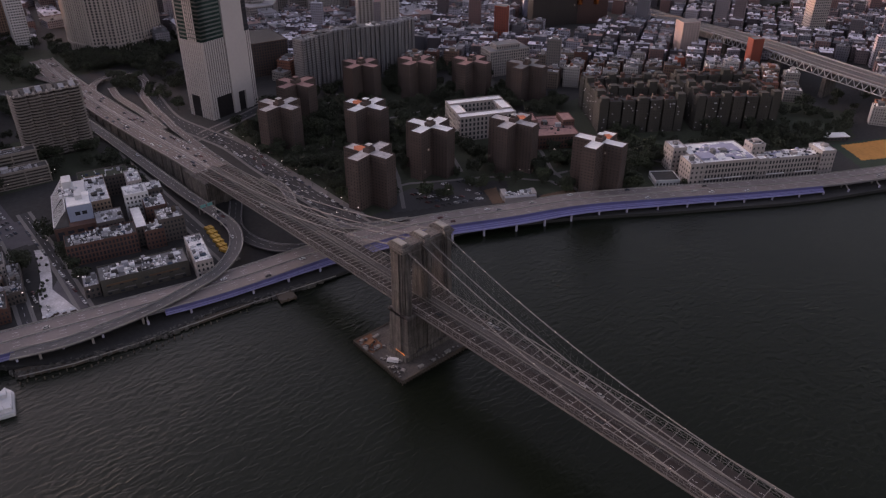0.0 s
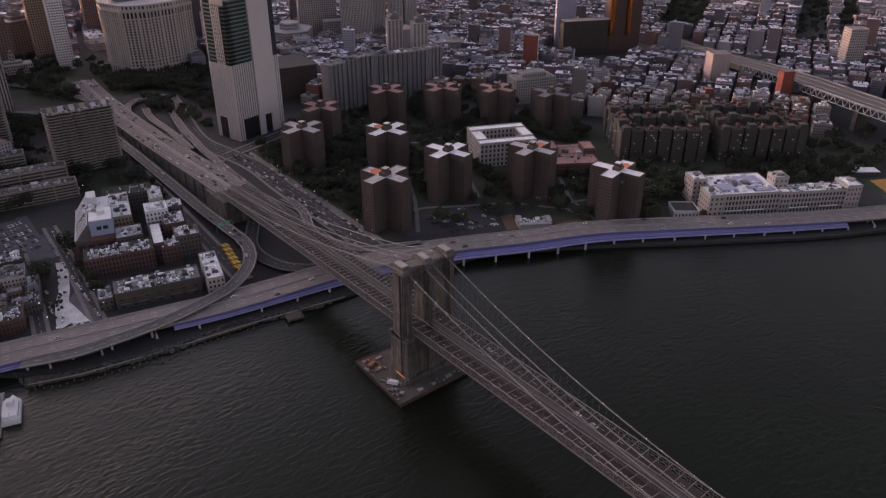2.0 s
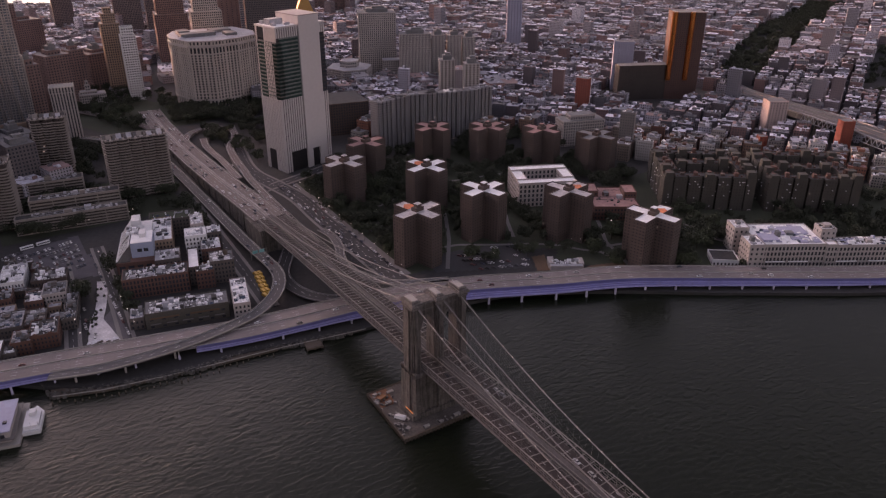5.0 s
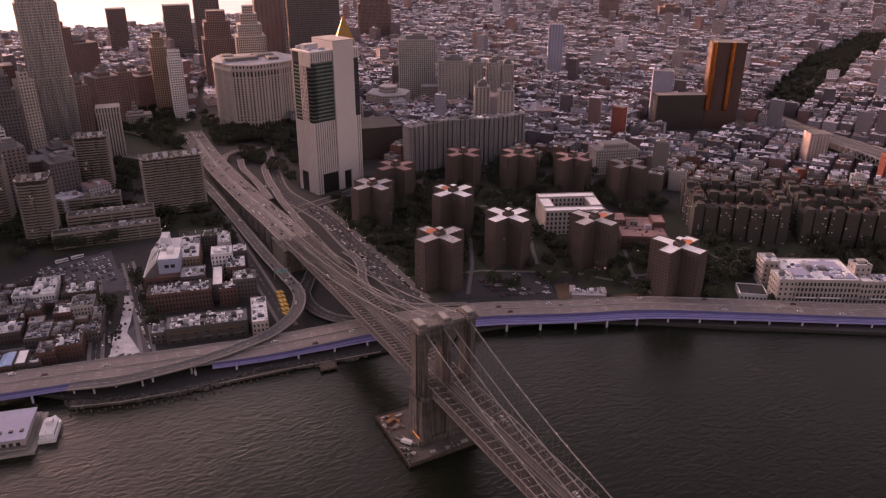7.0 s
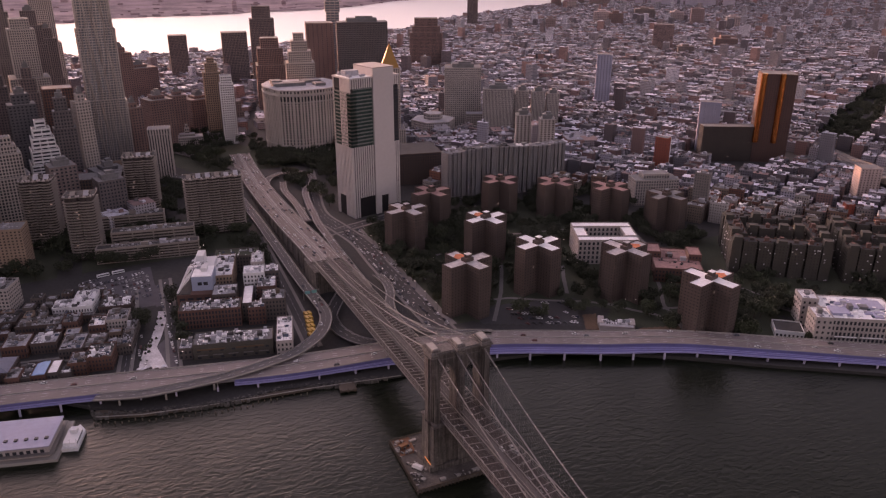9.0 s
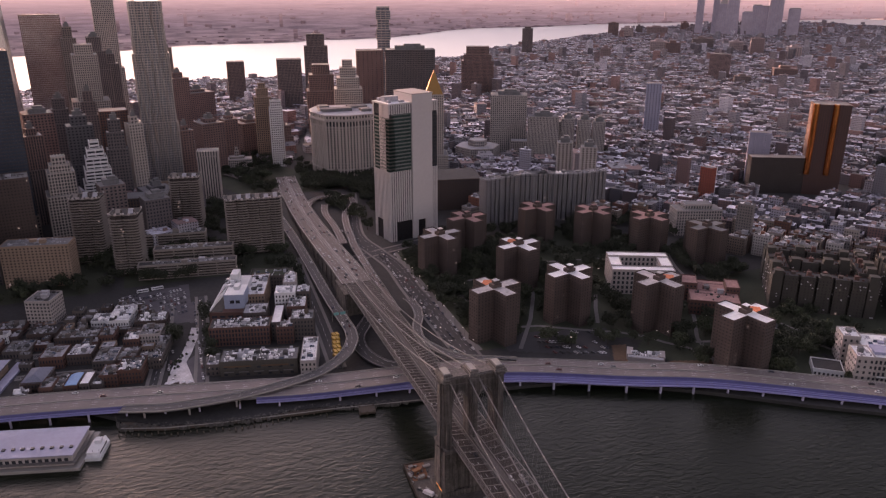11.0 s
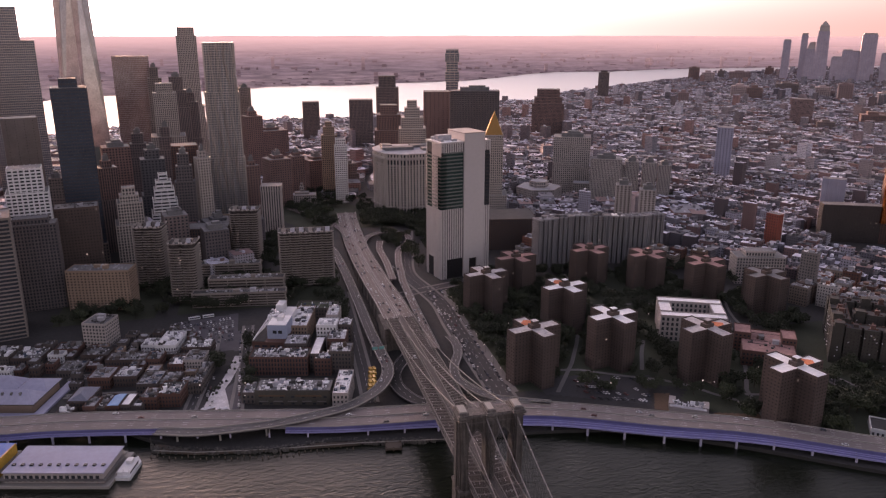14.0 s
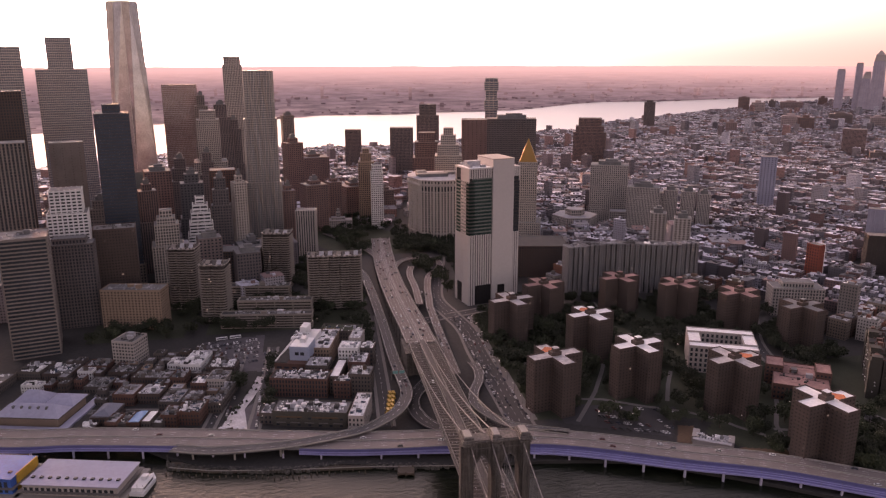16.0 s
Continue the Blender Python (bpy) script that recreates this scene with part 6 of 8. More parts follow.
def carpet(name, label, spots, kind="stuff", seed=3, walls="far_wall"):
    """A quarter of plain city houses far off, joined: walls in metres, roofs apart."""
    rnd = np.random.RandomState(seed)
    spots = [(*p[:2], w * p[3], d * p[3], turn, p[2], h * p[3]) for x, y, w, d, turn, z, h in spots for p in (drawn_in(x, y, z),)]
    n = len(spots)
    A = np.array(spots, dtype=float)          # x, y, w, d, turn, z0, h
    box = []
    for sx, sy in ((-1, -1), (1, -1), (1, 1), (-1, 1)):
        c, s = np.cos(np.radians(A[:, 4])), np.sin(np.radians(A[:, 4]))
        lx, ly = sx * A[:, 2] / 2, sy * A[:, 3] / 2
        box.append(np.stack([A[:, 0] + c * lx - s * ly, A[:, 1] + s * lx + c * ly], 1))
    V = np.zeros((n, 8, 3))
    for k in range(4):
        V[:, k, :2] = V[:, k + 4, :2] = box[k]
    V[:, :4, 2] = (A[:, 5] - 2)[:, None]
    V[:, 4:, 2] = (A[:, 5] + A[:, 6])[:, None]
    F = (np.array([(0, 1, 5, 4), (1, 2, 6, 5), (2, 3, 7, 6), (3, 0, 4, 7)])[None] + 8 * np.arange(n)[:, None, None]).reshape(-1, 4)
    me = bpy.data.meshes.new(name + "_walls")
    me.from_pydata(V.reshape(-1, 3).tolist(), [], F.tolist())
    uv = me.uv_layers.new(name="metres")
    W = np.stack([A[:, 2], A[:, 3], A[:, 2], A[:, 3]], 1)
    U = np.zeros((n, 4, 4, 2))
    hh = A[:, 6] + 2
    off = rnd.rand(n) * 3
    for e in range(4):
        U[:, e, 0, 0] = off
        U[:, e, 1, 0] = off + W[:, e]
        U[:, e, 2, 0] = off + W[:, e]
        U[:, e, 3, 0] = off
        U[:, e, 2, 1] = U[:, e, 3, 1] = hh
    uv.data.foreach_set("uv", U.reshape(-1))
    me.materials.append(M[walls])
    t = thing(name, label, "houses", kind=kind)
    part("wall", me, None, t, kind="stuff")
    # roofs, parapet-deep below the wall tops, and roof boxes
    R = Shape()
    RV, RF = [], []
    for i in range(n):
        x, y, w, d, a, z0, h = spots[i]
        c, s = math.cos(math.radians(a)), math.sin(math.radians(a))
        def P(lx, ly, z):
            return (x + c * lx - s * ly, y + s * lx + c * ly, z)
        k = len(RV)
        RV += [P(-w / 2, -d / 2, z0 + h), P(w / 2, -d / 2, z0 + h), P(w / 2, d / 2, z0 + h), P(-w / 2, d / 2, z0 + h)]
        RF.append((k, k + 1, k + 2, k + 3))
        for _ in range(2 + int(rnd.rand() * 2.6) if n < 5000 else 1 + (rnd.rand() < 0.5)):
            bw, bd, bh = rnd.uniform(1.2, 5), rnd.uniform(1.2, 5), rnd.uniform(0.8, 3.6)
            lx, ly = rnd.uniform(-0.3, 0.3) * w, rnd.uniform(-0.3, 0.3) * d
            k = len(RV)
            zt = z0 + h
            for z in (zt, zt + bh):
                RV += [P(lx - bw / 2, ly - bd / 2, z), P(lx + bw / 2, ly - bd / 2, z), P(lx + bw / 2, ly + bd / 2, z), P(lx - bw / 2, ly + bd / 2, z)]
            RF += [(k, k + 1, k + 5, k + 4), (k + 1, k + 2, k + 6, k + 5), (k + 2, k + 3, k + 7, k + 6), (k + 3, k, k + 4, k + 7), (k + 4, k + 5, k + 6, k + 7)]
    R.v, R.f = RV, RF
    part("roof", R, "far_roof", t, kind="stuff")


def inside(x, y, poly):
    r = False
    for (x0, y0), (x1, y1) in zip(poly, poly[1:] + poly[:1]):
        if (y0 > y) != (y1 > y) and x < (x1 - x0) * (y - y0) / (y1 - y0) + x0:
            r = not r
    return r


# quarters kept clear of plain houses: among them a long park and two tree-lined avenues
STRIP = [(860, 470), (930, 428), (1116, 541), (1436, 680), (1900, 890), (1850, 960), (1342, 756), (1027, 588), (900, 505)]
AVENUES = [[(925, 235), (965, 225), (1230, 362), (1625, 548), (2100, 760), (2085, 790), (1580, 582), (1195, 396), (955, 290)], [(1050, 248), (1080, 245), (1370, 376), (1668, 510), (2100, 690), (2090, 715), (1640, 536), (1340, 400), (1055, 272)]]
CLEAR = [[(-60, 90), (130, 90), (240, 20), (330, -60), (620, -190), (600, 60), (560, 180), (470, 220), (400, 290), (420, 380), (330, 430), (120, 430), (110, 900), (-130, 900), (-130, 480), (-330, 470), (-340, 330), (-40, 330)],
         [(190, 430), (420, 430), (420, 490), (190, 490)], [(60, 780), (150, 780), (150, 960), (60, 960)], [(-330, 330), (-40, 330), (-40, 160), (-140, 160), (-150, 370)],
         [(330, 470), (390, 470), (390, 550), (330, 550)], [(600, 380), (790, 380), (790, 520), (600, 520)], [(540, 40), (590, -45), (700, 0), (810, 55), (720, 110), (640, 60)], [(590, -300), (680, -300), (690, 60), (760, 210), (880, 440), (840, 470), (720, 270), (660, 150)], [(110, 520), (250, 520), (250, 740), (110, 740)], STRIP] + AVENUES
GOT = [(404, 830, 50), (338, 800, 46), (425, 792, 34), (437, 755, 40), (498, 781, 25), (523, 768, 25), (545, 756, 22), (262, 935, 55), (228, 1085, 40), (289, 1198, 30), (226, 705, 30), (425, 338, 44), (526, 443, 14), (680, 522, 12), (668, 236, 20), (662, 136, 14), (583, 190, 6), (740, 880, 24), (880, 160, 22), (640, 1530, 54), (1447, 1548, 40),
       (-158, 735, 40), (-338, 600, 34), (-404, 700, 32), (-359, 492, 32), (-352, 452, 30), (-266, 580, 30), (-236, 620, 26), (-218, 718, 28), (-104, 713, 26), (-190, 560, 40), (-372, 392, 42), (-455, 330, 45), (-320, 520, 36), (-440, 567, 34), (-470, 663, 34), (-143, 545, 26), (-242, 488, 26), (-286, 446, 42), (-203, 440, 24)]


MID = [(-258, 1121, 41, 196), (-312, 1266, 26, 207), (-314, 761, 36, 123), (-310, 660, 23, 119), (-298, 865, 30, 127), (-261, 718, 31, 123), (-214, 644, 25, 127), (-193, 675, 17, 125), (-263, 920, 24, 129), (-236, 1123, 26, 167), (-142, 1428, 26, 153), (-127, 1128, 32, 130), (-91, 1328, 61, 74), (-131, 778, 20, 92), (-91, 878, 36, 84), (-57, 927, 22, 79), (-20, 975, 43, 63), (35, 1020, 40, 46), (-341, 561, 30, 52), (-317, 587, 21, 33), (-374, 594, 31, 74), (-382, 550, 34, 89), (-175, 526, 28, 55), (-174, 586, 34, 54), (-332, 532, 33, 29), (-277, 574, 21, 49), (-221, 552, 27, 69), (-318, 658, 30, 75), (-379, 696, 31, 93), (-385, 486, 32, 66), (-170, 877, 27, 50), (-355, 753, 33, 24),]
for k, (x, y, w, h) in enumerate(MID):
    if x == -214:
        k = 4
    if x in (-91, -57, -131, -20):
        k = 11
    wall, lab = (("mauve_brick", "brown brick downtown tower with setbacks"), ("limestone", "weathered stone downtown tower with setbacks"), ("office_dark", "dark banded downtown office tower"), ("mauve_dark", "dark brick downtown tower with a water tank"), ("mauve_red", "reddish brick downtown tower with setbacks"), ("concrete_dull", "dull concrete downtown office tower"))[(k * 5 + k // 3) % 6]
    tiers = ([(1.0, h * 0.72), (0.8, h * 0.88), (0.55, h)], [(1.15, h * 0.5), (1.0, h * 0.9), (0.6, h)], [(1.0, h)], [(1.0, h * 0.93), (0.5, h)])[k % 4]
    stepped("downtown_tower", lab, (x, y), (w, max(18, w * (0.7 + 0.1 * (k % 4)))), 4 + 5 * (k % 4), tiers, wall, "glass", 3.7, 3.0 + 0.6 * (k % 3), 0.5, (0.2, 0.45, 0.5)[k % 3], crown="boxes")
    GOT.append((x, y, w * 0.6))


def quarter(x0, x1, y0, y1, turn, block=(46, 90), gap=12, lot=(9, 16), depth=20, low=14, high=24, tall=0.03, seed=1, near=0.0, far=1e9):
    rnd = random.Random(seed)
    c, s = math.cos(radians(turn)), math.sin(radians(turn))
    cx, cy = (x0 + x1) / 2, (y0 + y1) / 2
    out = []
    R = math.hypot(x1 - x0, y1 - y0) / 2
    u = -R
    while u < R:
        v = -R
        while v < R:
            k = 0.0
            while k < block[1]:
                w = rnd.uniform(*lot)
                for side in (0, 1):
                    d = depth * rnd.uniform(0.8, 1.05)
                    lu = u + (d / 2 if side == 0 else block[0] - d / 2)
                    lv = v + k + w / 2
                    x, y = cx + c * lu - s * lv + rnd.uniform(-2, 2), cy + s * lu + c * lv + rnd.uniform(-2, 2)
                    if rnd.random() < 0.05:
                        continue
                    h = rnd.uniform(low, high) if rnd.random() > tall else rnd.uniform(high * 1.3, high * 2.4)
                    if not (x0 < x < x1 and y0 < y < y1) or y < along(SHORE, x) + 40 or y > along(WEST, x) - 25:
                        continue
                    r = math.hypot(x + 150, y + 360)
                    if not near <= r < far or any(inside(x, y, p) for p in CLEAR) or any(math.hypot(x - a, y - b) < q + 8 for a, b, q in GOT):
                        continue
                    if x < -0.42 * (y + 360) - 230 or x > 3.2 * (y + 380) + 100:
                        continue
                    if y > along(WEST, x) - 420:
                        h *= 0.5
                    out.append((x, y, d, w - 0.1, turn + 9 * math.sin(x * 0.011 + y * 0.007) + rnd.uniform(-4, 4), gz(x, y), h))
                k += w
            v += block[1] + gap
        u += block[0] + gap
    return out


def house(x, y, w, d, turn, z0, h, rnd):
    building("tenement", "old brick tenement house with a flat patched roof", (x, y), (w, d), turn, h, M["house_wall"], "glass", rnd.choice(["roof_grey", "roof_grey", "roof_silver", "roof_dark", "roof_dark", "roof_white", "roof_red", "roof_silver"]),
             3.1, 2.6, 0.55, 0.5, 0.12, group="tenement houses", bulk=rnd.choice((1, 1, 2, 3)), tank=rnd.random() < 0.06, category="house", rows=False, seed=rnd.randrange(9999))


_r = random.Random(4)
near_spots = quarter(200, 1700, -500, 1300, -62, block=(39, 80), gap=6, lot=(7, 15), depth=18.5, low=11, high=24, seed=5, near=0, far=1500, tall=0.012)
near_spots.sort(key=lambda p: math.hypot(p[0] + 200, p[1] + 330))
for spot in near_spots[:115]:
    house(*spot, _r)
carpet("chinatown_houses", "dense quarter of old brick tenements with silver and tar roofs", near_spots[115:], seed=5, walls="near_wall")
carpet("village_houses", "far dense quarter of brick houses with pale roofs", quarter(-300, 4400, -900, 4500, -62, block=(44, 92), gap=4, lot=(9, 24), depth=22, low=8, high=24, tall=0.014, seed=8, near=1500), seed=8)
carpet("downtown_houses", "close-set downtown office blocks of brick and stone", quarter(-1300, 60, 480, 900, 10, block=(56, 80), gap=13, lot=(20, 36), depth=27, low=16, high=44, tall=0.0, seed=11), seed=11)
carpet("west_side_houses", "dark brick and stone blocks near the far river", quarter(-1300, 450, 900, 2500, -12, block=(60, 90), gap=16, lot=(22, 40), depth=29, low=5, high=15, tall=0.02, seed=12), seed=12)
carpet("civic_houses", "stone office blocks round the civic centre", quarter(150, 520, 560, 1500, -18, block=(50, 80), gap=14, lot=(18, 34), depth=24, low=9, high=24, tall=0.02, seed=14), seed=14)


# ---- the far shore ----
def bank(h):
    """How far off the far bank lies on a bearing."""
    for r in range(2400, 9000, 15):
        if HUB.y + r * math.cos(h) > along(FAR, HUB.x + r * math.sin(h)):
            return float(r)
    return 9000.0


def far_shore():
    """Low land beyond the far river, out to the horizon."""
    s = Shape()
    n, rows = 150, 22
    for k in range(n + 1):
        h = radians(-48 + 112 * k / n)
        R0 = bank(h) + 40 * noise.noise((k * 0.9, 2.0, 5.0))
        for j in range(rows + 1):
            d = R0 * (34000 / R0) ** (j / rows)
            x, y = HUB.x + d * math.sin(h), HUB.y + d * math.cos(h)
            top = 2.0 if j == 0 else 8 + 26 * (0.5 + noise.noise((x * 0.0006, y * 0.0006, 3.0))) * min(1.0, j / 6)
            s.v.append(drawn_in(x, y, top)[:3])
    for k in range(n):
        for j in range(rows):
            a = k * (rows + 1) + j
            s.f.append((a, a + rows + 1, a + rows + 2, a + 1))
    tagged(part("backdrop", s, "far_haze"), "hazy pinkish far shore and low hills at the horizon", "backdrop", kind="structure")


def haze_mat():
    """Far land with town and tree streaks; haze is painted in, paler with distance."""
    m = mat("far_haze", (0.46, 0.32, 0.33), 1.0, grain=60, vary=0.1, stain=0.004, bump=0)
    n, l = m.node_tree.nodes, m.node_tree.links
    b = n["Principled BSDF"]
    geo = n.new("ShaderNodeNewGeometry")
    mp = n.new("ShaderNodeMapping")
    mp.inputs["Scale"].default_value = (0.006, 0.006, 0.09)
    l.new(geo.outputs["Position"], mp.inputs[0])
    t = n.new("ShaderNodeTexNoise")
    t.inputs["Scale"].default_value, t.inputs["Detail"].default_value, t.inputs["Roughness"].default_value = 1.0, 8, 0.7
    l.new(mp.outputs[0], t.inputs[0])
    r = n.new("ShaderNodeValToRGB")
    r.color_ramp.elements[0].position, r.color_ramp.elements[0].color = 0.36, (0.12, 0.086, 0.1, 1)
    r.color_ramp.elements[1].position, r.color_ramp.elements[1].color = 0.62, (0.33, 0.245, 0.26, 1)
    l.new(t.outputs["Fac"], r.inputs[0])
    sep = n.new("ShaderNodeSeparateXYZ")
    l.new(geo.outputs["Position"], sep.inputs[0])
    # height stands for distance: the painted haze turns paler and pinker upwards
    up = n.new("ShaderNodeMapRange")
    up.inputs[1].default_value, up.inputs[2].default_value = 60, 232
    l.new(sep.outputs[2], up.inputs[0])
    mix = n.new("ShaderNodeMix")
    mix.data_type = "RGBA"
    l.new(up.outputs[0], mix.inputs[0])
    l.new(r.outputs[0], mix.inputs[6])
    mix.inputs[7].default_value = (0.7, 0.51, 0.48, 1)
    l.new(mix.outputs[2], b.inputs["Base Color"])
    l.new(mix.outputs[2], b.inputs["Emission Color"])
    # emission lends the painted haze its glow, strongest near the horizon
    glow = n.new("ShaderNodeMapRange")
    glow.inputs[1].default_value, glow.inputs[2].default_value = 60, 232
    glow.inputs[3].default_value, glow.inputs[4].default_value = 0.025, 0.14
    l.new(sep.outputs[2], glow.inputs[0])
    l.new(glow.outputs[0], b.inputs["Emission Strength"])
    return m


M["far_haze"] = haze_mat()


def far_town():
    """Low pale blocks along the far bank."""
    rnd = random.Random(6)
    s = Shape()
    for k in range(520):
        h = radians(rnd.uniform(-34, 52))
        r = bank(h)
        u = rnd.random() ** 2.2
        d = r + 25 + 5200 * u
        x, y, z, q = drawn_in(HUB.x + d * math.sin(h), HUB.y + d * math.cos(h), 6 + 18 * min(u * 4, 1))
        w, e, hh = rnd.uniform(10, 44) * q, rnd.uniform(8, 20) * q, rnd.uniform(1, 5) * q
        if rnd.random() < 0.04:
            w, hh = 22 * q, rnd.uniform(30, 75) * q
        s.box(x - w / 2, x + w / 2, y - e / 2, y + e / 2, z - 20, z + hh)
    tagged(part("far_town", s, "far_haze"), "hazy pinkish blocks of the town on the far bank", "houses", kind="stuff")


far_town()
far_shore()
def far_tower(x, y, w, h, top):
    t = thing("far_tower", "hazy lavender glass tower on the far skyline", "skyscraper", (x, y, 40), -39, group="far skyline towers")
    s = Shape()
    lean = {"flat": rect(w * 0.92, w * 0.92), "wedge": rect(w * 0.62, w * 0.8), "point": rect(w * 0.78, w * 0.78), "low": rect(w, w * 0.7)}[top]
    body = h * (0.84 if top in ("wedge", "point") else 0.97)
    s.prism(rect(w, w * 0.7 if top == "low" else w), 0, body, lean)
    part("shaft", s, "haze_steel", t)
    c = Shape()
    if top == "point":
        c.prism(rect(w * 0.72, w * 0.72), body, h * 0.93, rect(w * 0.6, w * 0.6))
        c.prism(rect(w * 0.6, w * 0.6), h * 0.93, h, rect(w * 0.08, w * 0.08))
    elif top == "wedge":
        c.prism(lean, body, h, [(-w * 0.1, 0.1 * w), (w * 0.31, 0.1 * w), (w * 0.31, w * 0.4), (-w * 0.1, w * 0.4)])
    else:
        c.prism([(p * 0.86, q * 0.86) for p, q in lean], body, h)
    part("crown", c, "stone_pale", t, "paler stepped crown")
    g = Shape()
    for e in (-1, 1):
        for k in range(1, 5):
            a = w * (k / 5 - 0.5)
            b = a * lean[1][0] / (w / 2)
            g.prism([(a - 0.5, e * w * 0.5 - 0.6), (a + 0.5, e * w * 0.5 - 0.6), (a + 0.5, e * w * 0.5 + 0.6), (a - 0.5, e * w * 0.5 + 0.6)], 0, body, [(b - 0.5, e * lean[2][1] - 0.6), (b + 0.5, e * lean[2][1] - 0.6), (b + 0.5, e * lean[2][1] + 0.6), (b - 0.5, e * lean[2][1] + 0.6)]) if top != "low" else None
    if top != "low":
        part("mullion", g, "lavender", t, kind="stuff")


for x, y, w, h, top in ((2392, 2866, 37, 203, "flat"), (2450, 2820, 32, 232, "flat"), (2475, 2800, 57, 191, "wedge"), (2511, 2770, 63, 286, "point"), (2572, 2717, 72, 127, "low"), (2594, 2698, 50, 159, "flat"), (2625, 2671, 43, 154, "flat"), (2656, 2642, 66, 233, "flat"), (2717, 2585, 52, 146, "low")):
    far_tower(x, y, w, h, top)


def far_block(x, y, w, h, paint, tall):
    """A mid-rise block near the far river, with piers, a cornice and a roof house."""
    x, y, z, q = drawn_in(x, y, 6)
    t = thing("far_block", "hazy mauve mid-rise block near the far river", "high rise", (x, y, z - 8), -33, group="blocks near the far river")
    w, d, h = w * q, w * q * 0.7, h * q + 8
    s = Shape()
    s.prism(rect(w, d), 0, h)
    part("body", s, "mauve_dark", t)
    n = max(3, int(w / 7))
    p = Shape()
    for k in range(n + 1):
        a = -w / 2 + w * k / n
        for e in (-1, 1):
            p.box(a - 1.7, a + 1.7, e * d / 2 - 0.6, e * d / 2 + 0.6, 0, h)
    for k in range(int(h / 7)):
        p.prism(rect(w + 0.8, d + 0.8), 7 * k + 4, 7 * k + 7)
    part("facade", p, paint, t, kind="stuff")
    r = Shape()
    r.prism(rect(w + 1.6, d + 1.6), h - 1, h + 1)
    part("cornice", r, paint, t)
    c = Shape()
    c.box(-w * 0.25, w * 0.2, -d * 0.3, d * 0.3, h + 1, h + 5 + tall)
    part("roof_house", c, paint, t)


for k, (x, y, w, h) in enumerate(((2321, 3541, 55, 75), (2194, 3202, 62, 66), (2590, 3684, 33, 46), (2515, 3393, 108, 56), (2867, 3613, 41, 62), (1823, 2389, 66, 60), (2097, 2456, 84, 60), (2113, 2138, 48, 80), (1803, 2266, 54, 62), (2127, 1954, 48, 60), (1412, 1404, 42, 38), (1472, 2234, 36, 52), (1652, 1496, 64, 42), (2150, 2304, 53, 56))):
    far_block(x, y, w, h, ("mauve_red", "hazed_brick", "mauve_brick", "pink_pale")[(k * 3) % 4], (k * 5) % 7)


# ---- trees ----
def tree_kind(seed, R, H):
    rnd = random.Random(seed)
    t = thing("tree", "dark leafy street tree in full summer leaf", "tree", (0, 0, -500), group="trees")
    s = Shape()
    hx = [(math.cos(k * math.pi / 3), math.sin(k * math.pi / 3)) for k in range(6)]
    s.prism([(0.32 * a, 0.32 * b) for a, b in hx], -0.6, H * 0.5, [(0.18 * a, 0.18 * b) for a, b in hx])
    for k in range(6):
        a = rnd.uniform(0, 6.28)
        r = R * rnd.uniform(0.4, 0.7)
        s.bar((0, 0, H * rnd.uniform(0.3, 0.5)), (r * math.cos(a), r * math.sin(a), H * rnd.uniform(0.6, 0.85)), 0.16)
    part("trunk", s, "bark", t)
    c = Shape()
    lumps = [(rnd.uniform(-1, 1) * R * 0.55, rnd.uniform(-1, 1) * R * 0.55, H * rnd.uniform(0.5, 0.85), R * rnd.uniform(0.35, 0.6)) for _ in range(9)]
    for _ in range(300):
        x, y, z, r = rnd.choice(lumps)
        d = Vector((rnd.gauss(0, 1), rnd.gauss(0, 1), rnd.gauss(0, 0.8))).normalized() * r * rnd.uniform(0.6, 1.05)
        q = Vector((x, y, z)) + d
        e = rnd.uniform(0.45, 1.05)
        i = len(c.v)
        n = Vector((rnd.gauss(0, 1), rnd.gauss(0, 1), rnd.gauss(0.6, 1))).normalized()
        a = n.orthogonal().normalized()
        b = n.cross(a)
        for u, v, w in ((1, 0, 0), (0, 1, 0.25), (-1, 0, 0), (0, -1, -0.25), (0, 0, 0.55)):
            c.v.append(tuple(q + (a * u + b * v + n * w) * e))
        c.f += [(i, i + 1, i + 4), (i + 1, i + 2, i + 4), (i + 2, i + 3, i + 4), (i + 3, i, i + 4), (i + 3, i + 2, i + 1, i)]
    part("crown", c, "leaf", t)
    return t


PATHS = ([(92, 196), (142, 185), (172, 166), (203, 149), (221, 133), (230, 118), (243, 103), (242, 87)], [(300, 178), (282, 147), (261, 116), (252, 88), (242, 63)], [(185, 285), (164, 240), (141, 199), (108, 151)],
         [(225, 225), (210, 200), (195, 171)], [(255, 110), (300, 96), (335, 80)], [(215, 215), (210, 320), (225, 420)], [(125, 205), (132, 250), (110, 300), (120, 400)], [(120, 300), (205, 320), (300, 300)], [(205, 320), (200, 400)])


def on_path(x, y):
    """Near a footpath or the riverside viaduct."""
    p = Vector((x, y))
    if 270 < y < 830 and abs(x - road_x(y)) < 21:
        return True
    if any((x - v[0]) ** 2 + (y - v[1]) ** 2 < 460 for v in V_MID):
        return True
    for line in PATHS:
        for a, b in zip(line, line[1:]):
            a, b = Vector(a), Vector(b)
            u = min(max((p - a).dot(b - a) / (b - a).length_squared, 0), 1)
            if (p - a.lerp(b, u)).length < 5.5:
                return True
    return False


